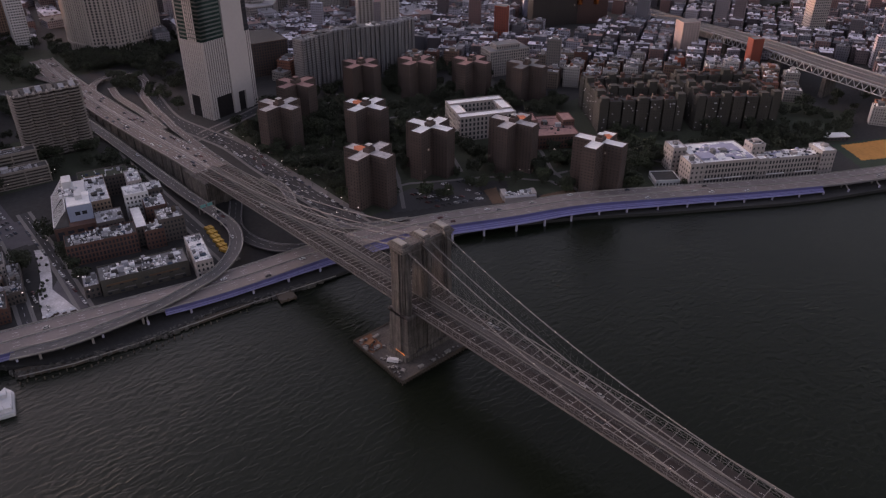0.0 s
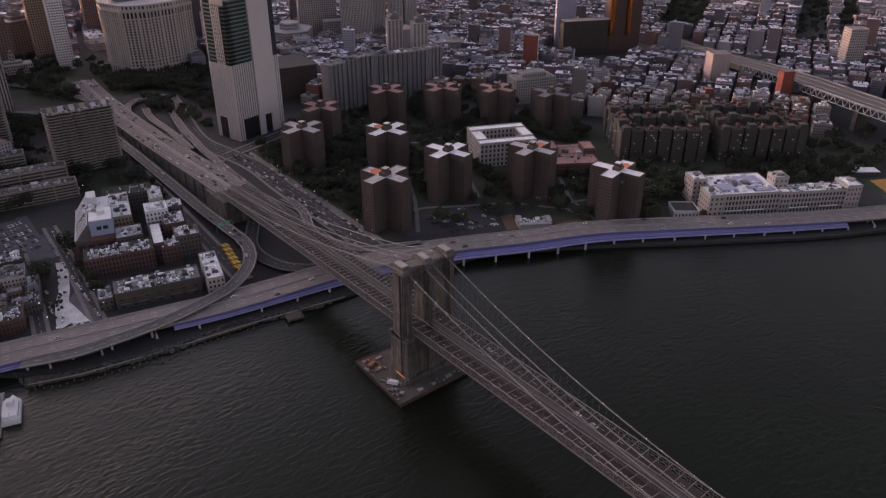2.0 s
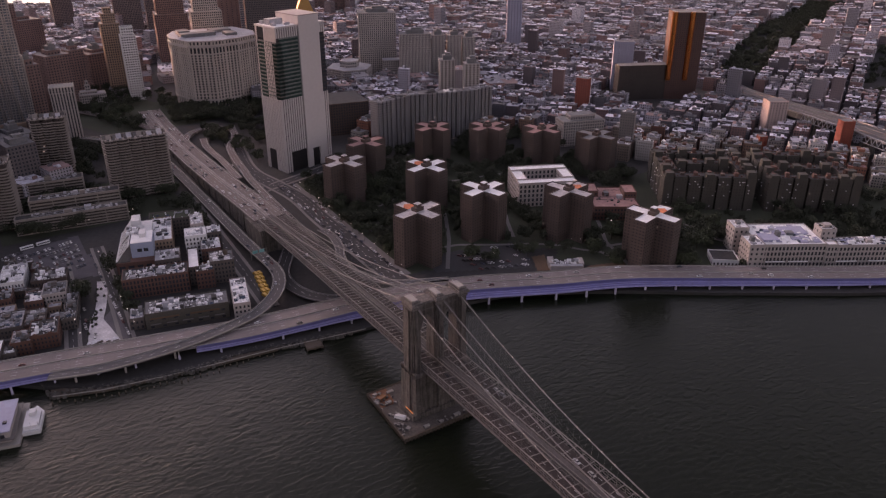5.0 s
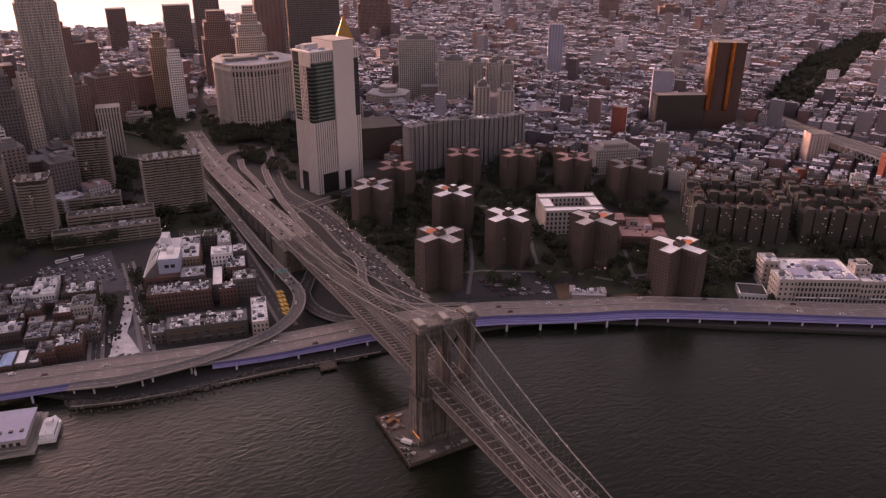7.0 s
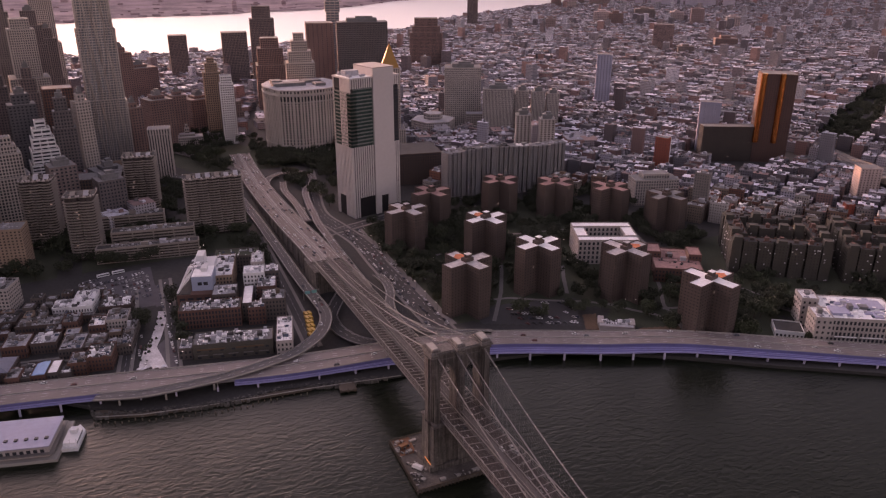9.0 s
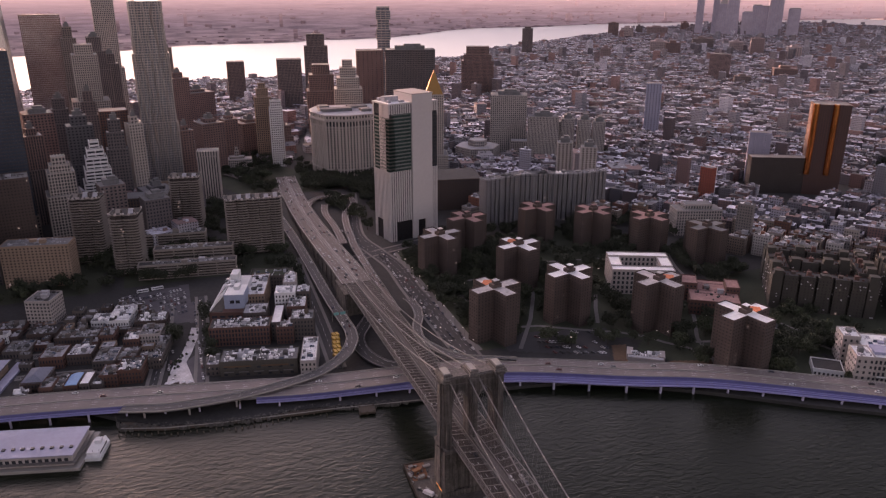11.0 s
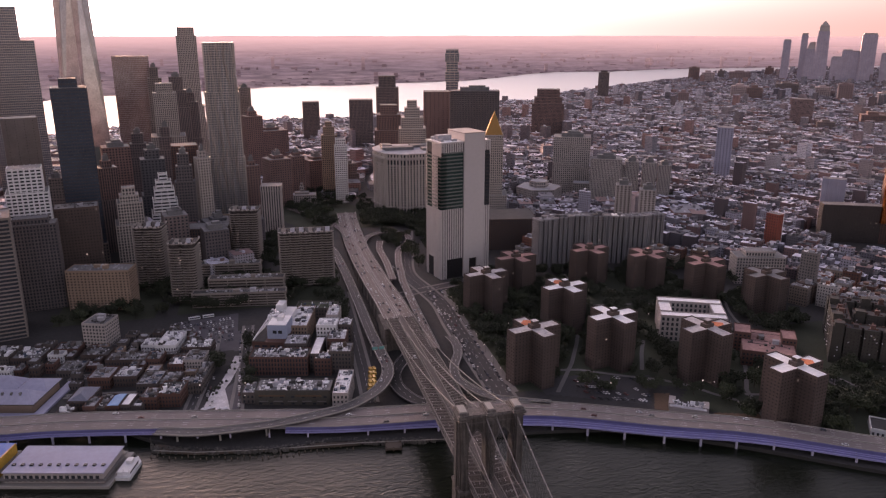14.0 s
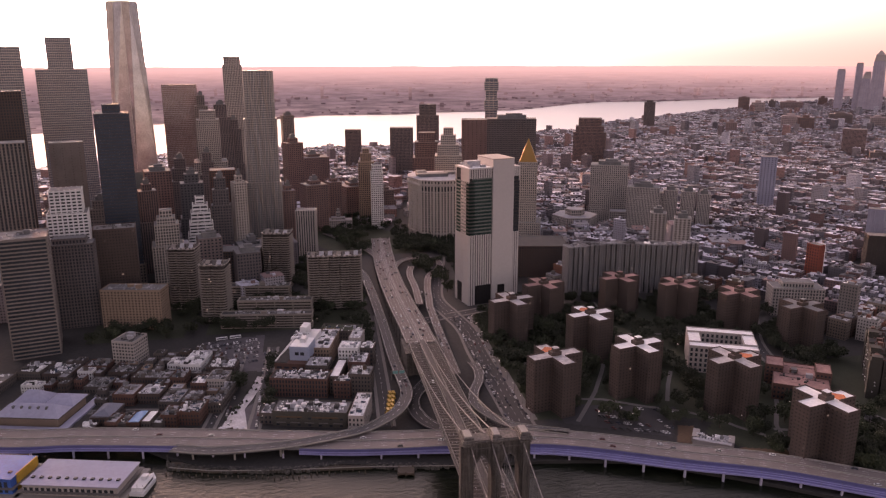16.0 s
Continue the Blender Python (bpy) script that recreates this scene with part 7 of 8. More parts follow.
def plant_trees():
    rnd = random.Random(77)
    kinds = [tree_kind(k, 5.6 + 0.6 * k, 10 + 1.3 * k) for k in range(4)]
    blocked = [(101, 333), (164, 276), (175, 193), (97, 182), (262, 66), (240, 149), (150, 380), (242, 389), (297, 356), (344, 314), (381, 262)]
    zones = [([(75, 165), (130, 150), (150, 205), (130, 250), (80, 250)], 24), ([(72, 250), (140, 250), (140, 420), (74, 400)], 46), ([(140, 215), (220, 215), (215, 330), (140, 330)], 40),
             ([(210, 60), (240, 40), (330, 0), (340, 110), (300, 120)], 34), ([(200, 120), (230, 100), (300, 110), (290, 135)], 12), ([(130, 150), (200, 110), (215, 130), (150, 170)], 10),
             ([(-60, 700), (60, 690), (150, 730), (140, 780), (60, 775), (-60, 860)], 62), ([(-120, 470), (-250, 470), (-250, 510), (-120, 510)], 16), ([(-330, 395), (-225, 395), (-225, 425), (-330, 425)], 14),
             ([(-55, 425), (-36, 425), (-40, 470), (-60, 470)], 6), ([(40, 480), (72, 480), (75, 640), (50, 640)], 16), ([(330, 60), (370, 40), (380, 110), (340, 150)], 18)]
    taken = []
    for poly, n in zones:
        xs, ys = [p[0] for p in poly], [p[1] for p in poly]
        k = tries = 0
        while k < n and tries < n * 30:
            tries += 1
            x, y = rnd.uniform(min(xs), max(xs)), rnd.uniform(min(ys), max(ys))
            if on_path(x, y) or not inside(x, y, poly) or any(abs(x - a) < 24 and abs(y - b) < 24 and (abs(x - a) < 11 or abs(y - b) < 11) for a, b in blocked) or any((x - a) ** 2 + (y - b) ** 2 < 20 for a, b in taken):
                continue
            if 215 < x < 296 and 190 < y < 255 or math.hypot(x - 316, y - 36) < 24 or math.hypot(x - 197, y - 100) < 20:
                continue
            taken.append((x, y))
            s = rnd.uniform(0.75, 1.2)
            ob = copy_thing(kinds[k % 4], pose(x, y, gz(x, y), 0, 0, rnd.uniform(0, 360)))
            ob.scale = (s, s, s * rnd.uniform(0.9, 1.15))
            k += 1
    # the woods further off, past counting
    wood = Shape()
    far = [([(-52, 330), (-40, 330), (-42, 400), (-58, 400)], 12), ([(-60, 470), (-40, 470), (-44, 560), (-90, 560)], 20), ([(78, 165), (150, 160), (215, 135), (240, 60), (330, 10), (335, 130), (240, 200), (210, 330), (78, 390)], 190), ([(-320, 395), (-45, 395), (-45, 425), (-320, 425)], 40), ([(-225, 455), (-50, 480), (-60, 520), (-230, 520)], 40), ([(200, 250), (330, 250), (340, 430), (130, 430)], 150), ([(330, 30), (420, -10), (560, -30), (600, 20), (560, 60), (420, 90), (350, 140)], 80), ([(440, 0), (600, -110), (680, -140), (700, 20), (600, 40)], 60),
           (STRIP, 620), ([(-275, 540), (-215, 520), (-215, 440), (-262, 455)], 34), ([(-150, 475), (-45, 450), (-45, 425), (-150, 448)], 30), ([(-128, 650), (-95, 640), (-98, 525), (-122, 530)], 26), ([(-205, 432), (-135, 428), (-135, 416), (-205, 418)], 16), (AVENUES[0], 150), (AVENUES[1], 110), ([(-168, 240), (-166, 240), (-160, 300), (-164, 300)], 4), ([(-142, 195), (-138, 195), (-134, 300), (-139, 300)], 8), ([(490, 670), (560, 790), (610, 780), (545, 660)], 40), ([(370, 330), (410, 330), (400, 420), (340, 430)], 24), ([(340, 215), (352, 195), (400, 215), (395, 300), (345, 300)], 40), ([(60, 860), (100, 780), (-60, 780), (-130, 900), (-60, 990)], 90), ([(37, 700), (111, 660), (196, 704), (190, 775), (60, 775)], 110), ([(36, 596), (52, 580), (64, 600), (62, 628), (40, 634)], 16), ([(84, 560), (118, 560), (120, 700), (86, 700)], 46), ([(-34, 690), (110, 690), (130, 730), (-40, 740)], 60), ([(-75, 560), (-52, 560), (-72, 640), (-110, 680), (-120, 640)], 24)]
    for poly, n in far:
        xs, ys = [p[0] for p in poly], [p[1] for p in poly]
        k = tries = 0
        while k < n and tries < n * 30:
            tries += 1
            x, y = rnd.uniform(min(xs), max(xs)), rnd.uniform(min(ys), max(ys))
            if on_path(x, y) or not inside(x, y, poly) or any(abs(x - a) < 24 and abs(y - b) < 24 and (abs(x - a) < 11 or abs(y - b) < 11) for a, b in blocked):
                continue
            if math.hypot(x - 316, y - 36) < 24 or math.hypot(x - 197, y - 100) < 20 or inside(x, y, [(470, -60), (520, -20), (640, -60), (600, -130)]) or 240 < x < 314 and 195 < y < 268 or inside(x, y, [(97, 150), (99, 184), (197, 160), (172, 113)]) and (x - 97) ** 2 + (y - 182) ** 2 > 900 or inside(x, y, [(288, 155), (330, 130), (352, 180), (305, 210)]):
                continue
            k += 1
            src = [c for c in kinds[k % 4].children if c.name.startswith("crown")][0].data
            s = rnd.uniform(0.8, 1.2)
            a = rnd.uniform(0, 6.28)
            ca, sa = s * math.cos(a), s * math.sin(a)
            i, g = len(wood.v), gz(x, y)
            wood.v += [(x + ca * v.co.x - sa * v.co.y, y + sa * v.co.x + ca * v.co.y, g + s * v.co.z) for v in src.vertices]
            wood.f += [tuple(i + j for j in p.vertices) for p in src.polygons]
    tagged(part("tree_canopy", wood, "leaf"), "dense dark green tree canopy of parks and courts", "trees", kind="stuff")
    for t in kinds:
        for o in list(t.children_recursive) + [t]:
            bpy.data.objects.remove(o)


plant_trees()


# ---- cars ----
def car_kind():
    t = thing("car", "parked or driving passenger car seen from above", "car", (0, 0, -500), group="cars")
    b = Shape()
    b.prism([(-0.88, -2.25), (0.88, -2.25), (0.9, 2.2), (-0.9, 2.2)], 0.28, 0.62)
    b.prism([(-0.9, -2.2), (0.9, -2.2), (0.9, 2.2), (-0.9, 2.2)], 0.62, 0.92, [(-0.8, -2.05), (0.8, -2.05), (0.8, 2.1), (-0.8, 2.1)])
    b.prism([(-0.62, -0.75), (0.62, -0.75), (0.62, 1.1), (-0.62, 1.1)], 1.4, 1.47)
    part("body", b, "car_paint", t)
    g = Shape()
    g.prism([(-0.78, -1.35), (0.78, -1.35), (0.78, 1.75), (-0.78, 1.75)], 0.9, 1.41, [(-0.6, -0.7), (0.6, -0.7), (0.6, 1.05), (-0.6, 1.05)])
    part("cabin_glass", g, "glass", t)
    w = Shape()
    for x in (-0.82, 0.82):
        for y in (-1.4, 1.4):
            w.prism([(x - 0.11, y - 0.3), (x + 0.11, y - 0.3), (x + 0.11, y + 0.3), (x - 0.11, y + 0.3)], 0.0, 0.62)
    part("undercarriage", w, "rubber", t)
    return t


def park_cars():
    rnd = random.Random(5)
    k = car_kind()
    def put(x, y, z, turn):
        copy_thing(k, pose(x, y, z, 0, 0, turn))
    # on the bridge and its approach
    for lane, n in ((-10.8, 6), (-8, 6), (-4.9, 5), (4.9, 5), (8, 6), (10.8, 5)):
        for _ in range(n):
            y = rnd.uniform(-250, 680)
            x = lane + road_x(y)
            put(x, y, deck_z(y) + 0.02, 180 if lane < 0 else 0)
    for lane in (-10.8, -7.2, -4.6, 4.6, 7.2, 10.8):
        for _ in range(11):
            y = rnd.uniform(300, 780)
            put(lane + road_x(y), y, deck_z(y) + 0.02, 180 if lane < 0 else 0)
    # on the riverside viaduct
    for off in (-10, -6.8, -3.4, 3.6, 7, 10.4):
        for _ in range(6):
            i = rnd.randrange(5, len(V_MID) - 14)
            a, b = Vector(V_MID[i]), Vector(V_MID[i + 1])
            d = (b - a).normalized()
            p = a + Vector((-d.y, d.x, 0)) * (off * (v_in(a.x) - v_out(a.x)) / 26.5 + (v_in(a.x) + v_out(a.x)) / 2) + (b - a) * rnd.random()
            put(p.x, p.y, p.z + 0.02, math.degrees(math.atan2(d.y, d.x)) - 90)
    # on the ramps
    for line, z in (([(-58, 152), (-38, 168), (-26, 200), (-24, 238), (-26, 294), (-27, 392), (-30, 507), (-37, 584)], 12.1), ([(26, 287), (28, 350), (30, 424), (33, 500)], 14.3)):
        for _ in range(16):
            i = rnd.randrange(len(line) - 1)
            a, b = Vector(line[i]), Vector(line[i + 1])
            p = a.lerp(b, rnd.random())
            d = (b - a).normalized()
            off = rnd.choice((-2.4, 2.4))
            zz = z + max(0, p.y - 294) * 0.013 if z < 13 else z + max(0, p.y - 350) * 0.006
            put(p.x - d.y * off, p.y + d.x * off, zz, math.degrees(math.atan2(d.y, d.x)) - 90)
    # parked along the wide street and in the car parks
    for y in range(165, 400, 6):
        for x, p in ((53, 0.6), (69.5, 0.65), (61, 0.25), (57, 0.2)):
            if rnd.random() < p:
                xx = x + rnd.uniform(-0.6, 0.6)
                put(xx, y + rnd.uniform(-0.5, 0.5), gz(xx, y) + 0.25, rnd.choice((0, 180)))
    for r in range(5):
        for q in range(22):
            x, y = 118 + q * 2.75 + r * 4.0, 140 + r * 8.5 - q * 1.05
            if rnd.random() < 0.5 and inside(x, y, [(99, 150), (100, 180), (194, 158), (171, 116)]):
                put(x, y, gz(x, y) + 0.2, 24)
    for r in range(7):
        for q in range(21):
            x, y = -217 + q * 3.1, 304 + r * 10.5 + q * 0.8
            if rnd.random() < 0.8 and inside(x, y, [(-172, 302), (-149, 296), (-152, 380), (-218, 369), (-197, 330)]):
                put(x, y, gz(x, y) + 0.26, 10)
    for q in range(24):
        if rnd.random() < 0.6:
            put(-147.5, 190 + q * 6.3, gz(-147, 190 + q * 6.3) + 0.25, 3)
            put(-172 + rnd.uniform(-4, 4), 195 + q * 6, gz(-172, 195 + q * 6) + 0.25, 3)
    for o in list(k.children_recursive) + [k]:
        bpy.data.objects.remove(o)


park_cars()




# ---- lawns, lots and fields ----
def patch(name, label, poly, material, lift=0.12, cell=4.0, category="lawn"):
    xs, ys = [p[0] for p in poly], [p[1] for p in poly]
    s = Shape()
    nx, ny = int((max(xs) - min(xs)) / cell) + 1, int((max(ys) - min(ys)) / cell) + 1
    def z(x, y):
        return gz(x, y) + lift
    for i in range(nx):
        for j in range(ny):
            x, y = min(xs) + i * cell, min(ys) + j * cell
            if inside(x + cell / 2, y + cell / 2, poly):
                s.face((x, y, z(x, y)), (x + cell, y, z(x + cell, y)), (x + cell, y + cell, z(x + cell, y + cell)), (x, y + cell, z(x, y + cell)))
    tagged(part(name, s, material), label, category, kind="structure")


patch("lawn", "dark green lawns round the cross-shaped apartment blocks", [(75, 160), (130, 150), (150, 170), (215, 130), (200, 118), (240, 45), (330, -5), (345, 110), (330, 240), (350, 420), (130, 420), (73, 400)], "lawn")
patch("lawn", "dark green park ground beside the courts", [(335, 60), (420, -15), (560, -40), (620, 0), (600, 60), (560, 160), (470, 220), (350, 220)], "lawn")
patch("lawn", "dark green park ground below the civic buildings", [(-60, 690), (60, 690), (150, 730), (150, 785), (60, 790), (-60, 990), (-140, 900)], "lawn")
patch("lawn", "dark green lawns between the apartment towers", [(-330, 395), (-45, 395), (-45, 510), (-330, 510)], "lawn")
def sweep(name, label, left, right, material, lift, category, rows=14):
    """Paving between two edge lines."""
    s = Shape()
    n = len(left) - 1
    for j in range(rows * n):
        q = []
        for v in (j, j + 1):
            k = min(v // rows, n - 1)
            f = v / rows - k
            q.append([(Vector(e[k]).lerp(Vector(e[k + 1]), f)) for e in (left, right)])
        for c in range(6):
            p = [q[0][0].lerp(q[0][1], c / 6), q[0][0].lerp(q[0][1], (c + 1) / 6), q[1][0].lerp(q[1][1], (c + 1) / 6), q[1][0].lerp(q[1][1], c / 6)]
            s.face(*[(a.x, a.y, gz(a.x, a.y) + lift) for a in p])
    return tagged(part(name, s, material), label, category, kind="structure")


sweep("pavement", "pale stone-paved triangular square by the old houses", [(-176, 186), (-172, 207), (-168, 223), (-162, 237), (-156, 262), (-152, 284)], [(-154, 182), (-156.5, 203), (-159, 221), (-154, 237), (-148, 262), (-146, 281)], "plaza_stone", 0.42, "pavement", 6)
sweep("pavement", "grey inner lane of the paved square", [(-154.5, 184), (-157, 205), (-159, 222)], [(-147.5, 183), (-147.5, 205), (-148, 236)], "lot", 0.36, "pavement", 6)
patch("pavement", "asphalt car park beside the estate", [(97, 150), (99, 184), (197, 160), (172, 113)], "asphalt", 0.18, 3, "car park")
patch("pavement", "grey car park beside the paved square", [(-172, 300), (-147, 294), (-150, 384), (-222, 372), (-199, 328)], "lot", 0.24, 3, "car park")
patch("pavement", "round pale paved playground among trees", [(101 + 14 * math.cos(k * 0.524), 255 + 16 * math.sin(k * 0.524)) for k in range(12)], "paving", 0.2, 2, "pavement")
patch("pavement", "bare brown playground beside the highway", [(205, 77), (235, 62), (247, 79), (214, 90)], "clay_dull", 0.2, 1.5, "pavement")
patch("pavement", "small brown playground with a pale border", [(171, 106), (181, 101), (196, 127), (184, 130)], "clay_dull", 0.24, 1.2, "pavement")
patch("pavement", "pale pavement along the wide street", [(71.5, 160), (77, 160), (76, 300), (74, 400), (69.5, 400), (70.5, 300)], "paving", 0.3, 1.5, "pavement")
patch("sports_field", "orange clay ball field with a dark green border", [(486, -78), (520, -32), (590, -66), (560, -112)], "lawn_field", 0.16, 3, "sports field")
patch("sports_field", "orange clay infield of the ball field", [(505, -70), (526, -40), (582, -66), (556, -98)], "orange_clay", 0.3, 2, "sports field")
for a, b in [(p, q) for line in PATHS for p, q in zip(line, line[1:])]:
    s = Shape()
    d = Vector((b[0] - a[0], b[1] - a[1]))
    n = Vector((-d.y, d.x)).normalized() * 1.8
    m = max(2, int(d.length / 8))
    for j in range(m):
        p, q = Vector(a) + d * (j / m), Vector(a) + d * ((j + 1) / m)
        s.face(*[(v.x, v.y, gz(v.x, v.y) + 0.25) for v in (p - n, q - n, q + n, p + n)])
    tagged(part("footpath", s, "paving"), "pale concrete footpath across the lawns", "path", kind="structure")


# ---- the second bridge, far along the river ----
def truss_bridge():
    t = thing("truss_bridge", "long grey steel truss bridge approach crossing over the houses", "bridge")
    L = smooth([(560, -330, 42), (605, -150, 42), (636, -40, 41), (660, 45, 41), (686, 110, 39.5), (707, 165, 37), (732, 225, 33), (765, 300, 26), (806, 380, 18), (850, 452, 11.5)], 9)
    s = Shape()
    s.slab(L, 19, -19, 1.2)
    part("roadway", s, "ramp_road", t, "dark asphalt deck")
    for off in (19.2, -19.2, 7.5, -7.5):
        e = Shape()
        e.slab([(x, y, z + 1.0) for x, y, z in L], off + 0.3, off - 0.3, 1.9)
        part("parapet", e, "girder_grey", t)
    e = Shape()
    e.slab([(x, y, z - 1.3) for x, y, z in L if z < 36], 18, -18, 7.0)
    part("approach_wall", e, "granite_low", t, "masonry side wall of the approach")
    for off in (19.5, -19.5):
        tr = Shape()
        for k, (p, q) in enumerate(zip(L, L[1:])):
            a, b = Vector(p), Vector(q)
            if a.z < 34:
                break
            d = (b - a).normalized()
            n = Vector((-d.y, d.x, 0)) * off
            up, dn = Vector((0, 0, 1.2)), Vector((0, 0, -8))
            tr.bar(a + n + up, b + n + up, 0.8)
            tr.bar(a + n + dn, b + n + dn, 0.8)
            m = (a + b) / 2
            tr.bar(a + n + dn, m + n + up, 0.8)
            tr.bar(m + n + up, b + n + dn, 0.8)
        part("truss", tr, "truss_pale", t)
    for k in range(4, len(L) - 12, 9):
        x, y, z = L[k]
        if z > 24:
            c = Shape()
            c.prism([(x - 16, y - 3), (x + 16, y - 3), (x + 16, y + 3), (x - 16, y + 3)], -3, z - 7.2, [(x - 15, y - 2.2), (x + 15, y - 2.2), (x + 15, y + 2.2), (x - 15, y + 2.2)])
            part("pier", c, "granite_low", t, "tapered masonry pier")


truss_bridge()


# ---- the waterfront ----
def shed(name, label, at, w, d, turn, h, roof, wall, skylights=0, gable=0.0):
    t = thing(name, label, "pier shed", (*at, 0), turn)
    p = Shape()
    p.box(-w / 2 - 5, w / 2 + 5, -d / 2 - 4, d / 2 + 6, -4, 2.0)
    part("pier", p, "concrete", t)
    b = Shape()
    b.box(-w / 2, w / 2, -d / 2, d / 2, 1.5, h)
    part("wall", b, wall, t)
    g = Shape()
    for k in range(int(w / 4)):
        x = -w / 2 + 2 + k * 4
        g.box(x - 1.2, x + 1.2, -d / 2 - 0.05, -d / 2 + 0.5, 3, h - 2)
    part("window_strip", g, "glass", t)
    r = Shape()
    e = 0.8
    if gable:
        r.v += [(-w / 2 - e, -d / 2 - e, h), (w / 2 + e, -d / 2 - e, h), (w / 2 + e, d / 2 + e, h), (-w / 2 - e, d / 2 + e, h), (-w / 2 - e, 0, h + gable), (w / 2 + e, 0, h + gable)]
        r.f += [(0, 1, 5, 4), (2, 3, 4, 5), (1, 2, 5), (3, 0, 4), (3, 2, 1, 0)]
    else:
        r.box(-w / 2 - e, w / 2 + e, -d / 2 - e, d / 2 + e, h, h + 0.6)
    part("roof", r, roof, t)
    led = Shape()
    led.box(-w / 2 - 2.5, w / 2 + 2.5, -d / 2 - 2.5, d / 2 + 2.5, h * 0.5, h * 0.5 + 0.4)
    part("gallery", led, "steel_tan", t)
    for k in range(skylights):
        x = -w / 2 + (k + 0.5) * w / skylights
        s = Shape()
        s.box(x - 1.0, x + 1.0, -d * 0.28, -d * 0.28 + 2.2, h + 0.5, h + 1.6)
        part("skylight", s, "dark_metal", t)
    return t


shed("pier_shed", "long pier shed with a flat pale roof and small dark vents", (-261, 127), 66, 32, -14, 9.5, "roof_pale", "stone_pale", skylights=11)
shed("pier_house", "blue-painted pier house with a yellow end", (-315, 139), 30, 30, -14, 13, "blue_paint", "blue_paint", skylights=3)
y_end = Shape()
y_end.box(0, 1.0, -11, 13, 2.0, 14)
t_end = part("end_panel", y_end, "yellow_paint", None)
t_end.matrix_basis = pose(-300.2, 137, 0, 0, 0, -14)
tagged(t_end, "bright yellow end wall of the pier house", "wall panel")


def market_hall():
    t = thing("market_hall", "market hall with broad pale hipped roofs and a wide terrace", "market hall", (-322, 240, 2.8), -14)
    b = Shape()
    b.box(-26, 24, -18, 24, -1, 8)
    part("wall", b, "brick_tan", t)
    for x0, x1, y0, y1, h in ((-28, 26, -20, 2, 7.5), (-28, -1, 2.05, 26, 8.5), (-1, 26, 2.05, 26, 6.0)):
        r = Shape()
        m, k = (x0 + x1) / 2, (y0 + y1) / 2
        r.prism([(x0, y0), (x1, y0), (x1, y1), (x0, y1)], 8, 8 + h, [(x0 + 9, k - 0.2), (x1 - 9, k - 0.2), (x1 - 9, k + 0.2), (x0 + 9, k + 0.2)])
        part("roof", r, "roof_pale", t)
        e = Shape()
        e.prism([(x0 - 0.6, y0 - 0.6), (x1 + 0.6, y0 - 0.6), (x1 + 0.6, y1 + 0.6), (x0 - 0.6, y1 + 0.6)], 7.5, 8.0 + 0.01 * h)
        part("eaves", e, "brick_dark", t)
    for k in range(5):
        s = Shape()
        s.box(-16 + k * 7, -14.4 + k * 7, -13.5, -11.5, 9, 14.5)
        part("roof_vent", s, "roof_grey", t)
    a = Shape()
    a.box(26.5, 34, -30, 34, -1, 1.5)
    a.box(-30, 34, -30, -20.5, -1, 1.2)
    part("terrace", a, "roof_pale", t, "pale terrace roof along the hall")


market_hall()


def esplanade():
    t = thing("esplanade", "narrow planted riverside walk under the viaduct edge", "esplanade")
    s = Shape()
    s.prism([(-206, 138), (-176, 128), (-140, 122), (-100, 117), (-62, 113), (-60, 122), (-100, 127), (-140, 132), (-176, 138), (-206, 147)], -4, 1.6)
    part("deck", s, "timber", t)
    e = Shape()
    pts = [(-206, 138, 2.0), (-176, 128, 2.0), (-140, 122, 2.0), (-100, 117, 2.0), (-62, 113, 2.0), (-41, 109, 2.4), (3, 102, 2.4)]
    for a, b in zip(pts, pts[1:]):
        e.bar(a, b, 0.5, 0.5)
    part("kerb", e, "concrete", t)
    pl = Shape()
    pl.prism([(0.45 * math.cos(k * 1.0472), 0.45 * math.sin(k * 1.0472)) for k in range(6)], -4, 2.4)
    me = pl.mesh("pile", M["timber"])
    for k in range(34):
        u = k / 33
        ob = part("pile", me, "timber", t)
        ob.location = (-207 + 140 * u, along(SHORE, -207 + 140 * u) - 8.0 + 1.5 * math.sin(k * 1.3), -0.4 - 0.5 * (k % 3))
    j = Shape()
    j.prism([(-45, 100), (-33, 98), (-31, 116), (-42, 117)], 1.0, 2.4)
    for x, y in ((-44, 101), (-34, 99.5), (-39, 100), (-43, 108), (-33, 107)):
        j.box(x - 0.5, x + 0.5, y - 0.5, y + 0.5, -4, 3.2)
    part("jetty", j, "timber", t, "small dark timber jetty")


esplanade()


# ---- odds and ends round the bridge ----
def truck(label, at, turn, z, body="yellow_paint", n=1):
    t = thing("truck", label, "truck", (*at, z), turn, group="trucks")
    b = Shape()
    b.box(-1.2, 1.2, -3.4, 2.2, 1.0, 3.2)
    part("box_body", b, body, t)
    c = Shape()
    c.prism([(-1.1, 2.3), (1.1, 2.3), (1.1, 4.0), (-1.1, 4.0)], 0.7, 2.6, [(-1.0, 2.3), (1.0, 2.3), (1.0, 3.5), (-1.0, 3.5)])
    part("cab", c, body, t)
    for x in (-1.0, 1.0):
        for y in (-2.2, 3.0):
            w = Shape()
            w.prism([(x - 0.18, y - 0.48), (x + 0.18, y - 0.48), (x + 0.18, y + 0.48), (x - 0.18, y + 0.48)], 0.0, 0.95)
            part("wheel", w, "rubber", t)
    return t


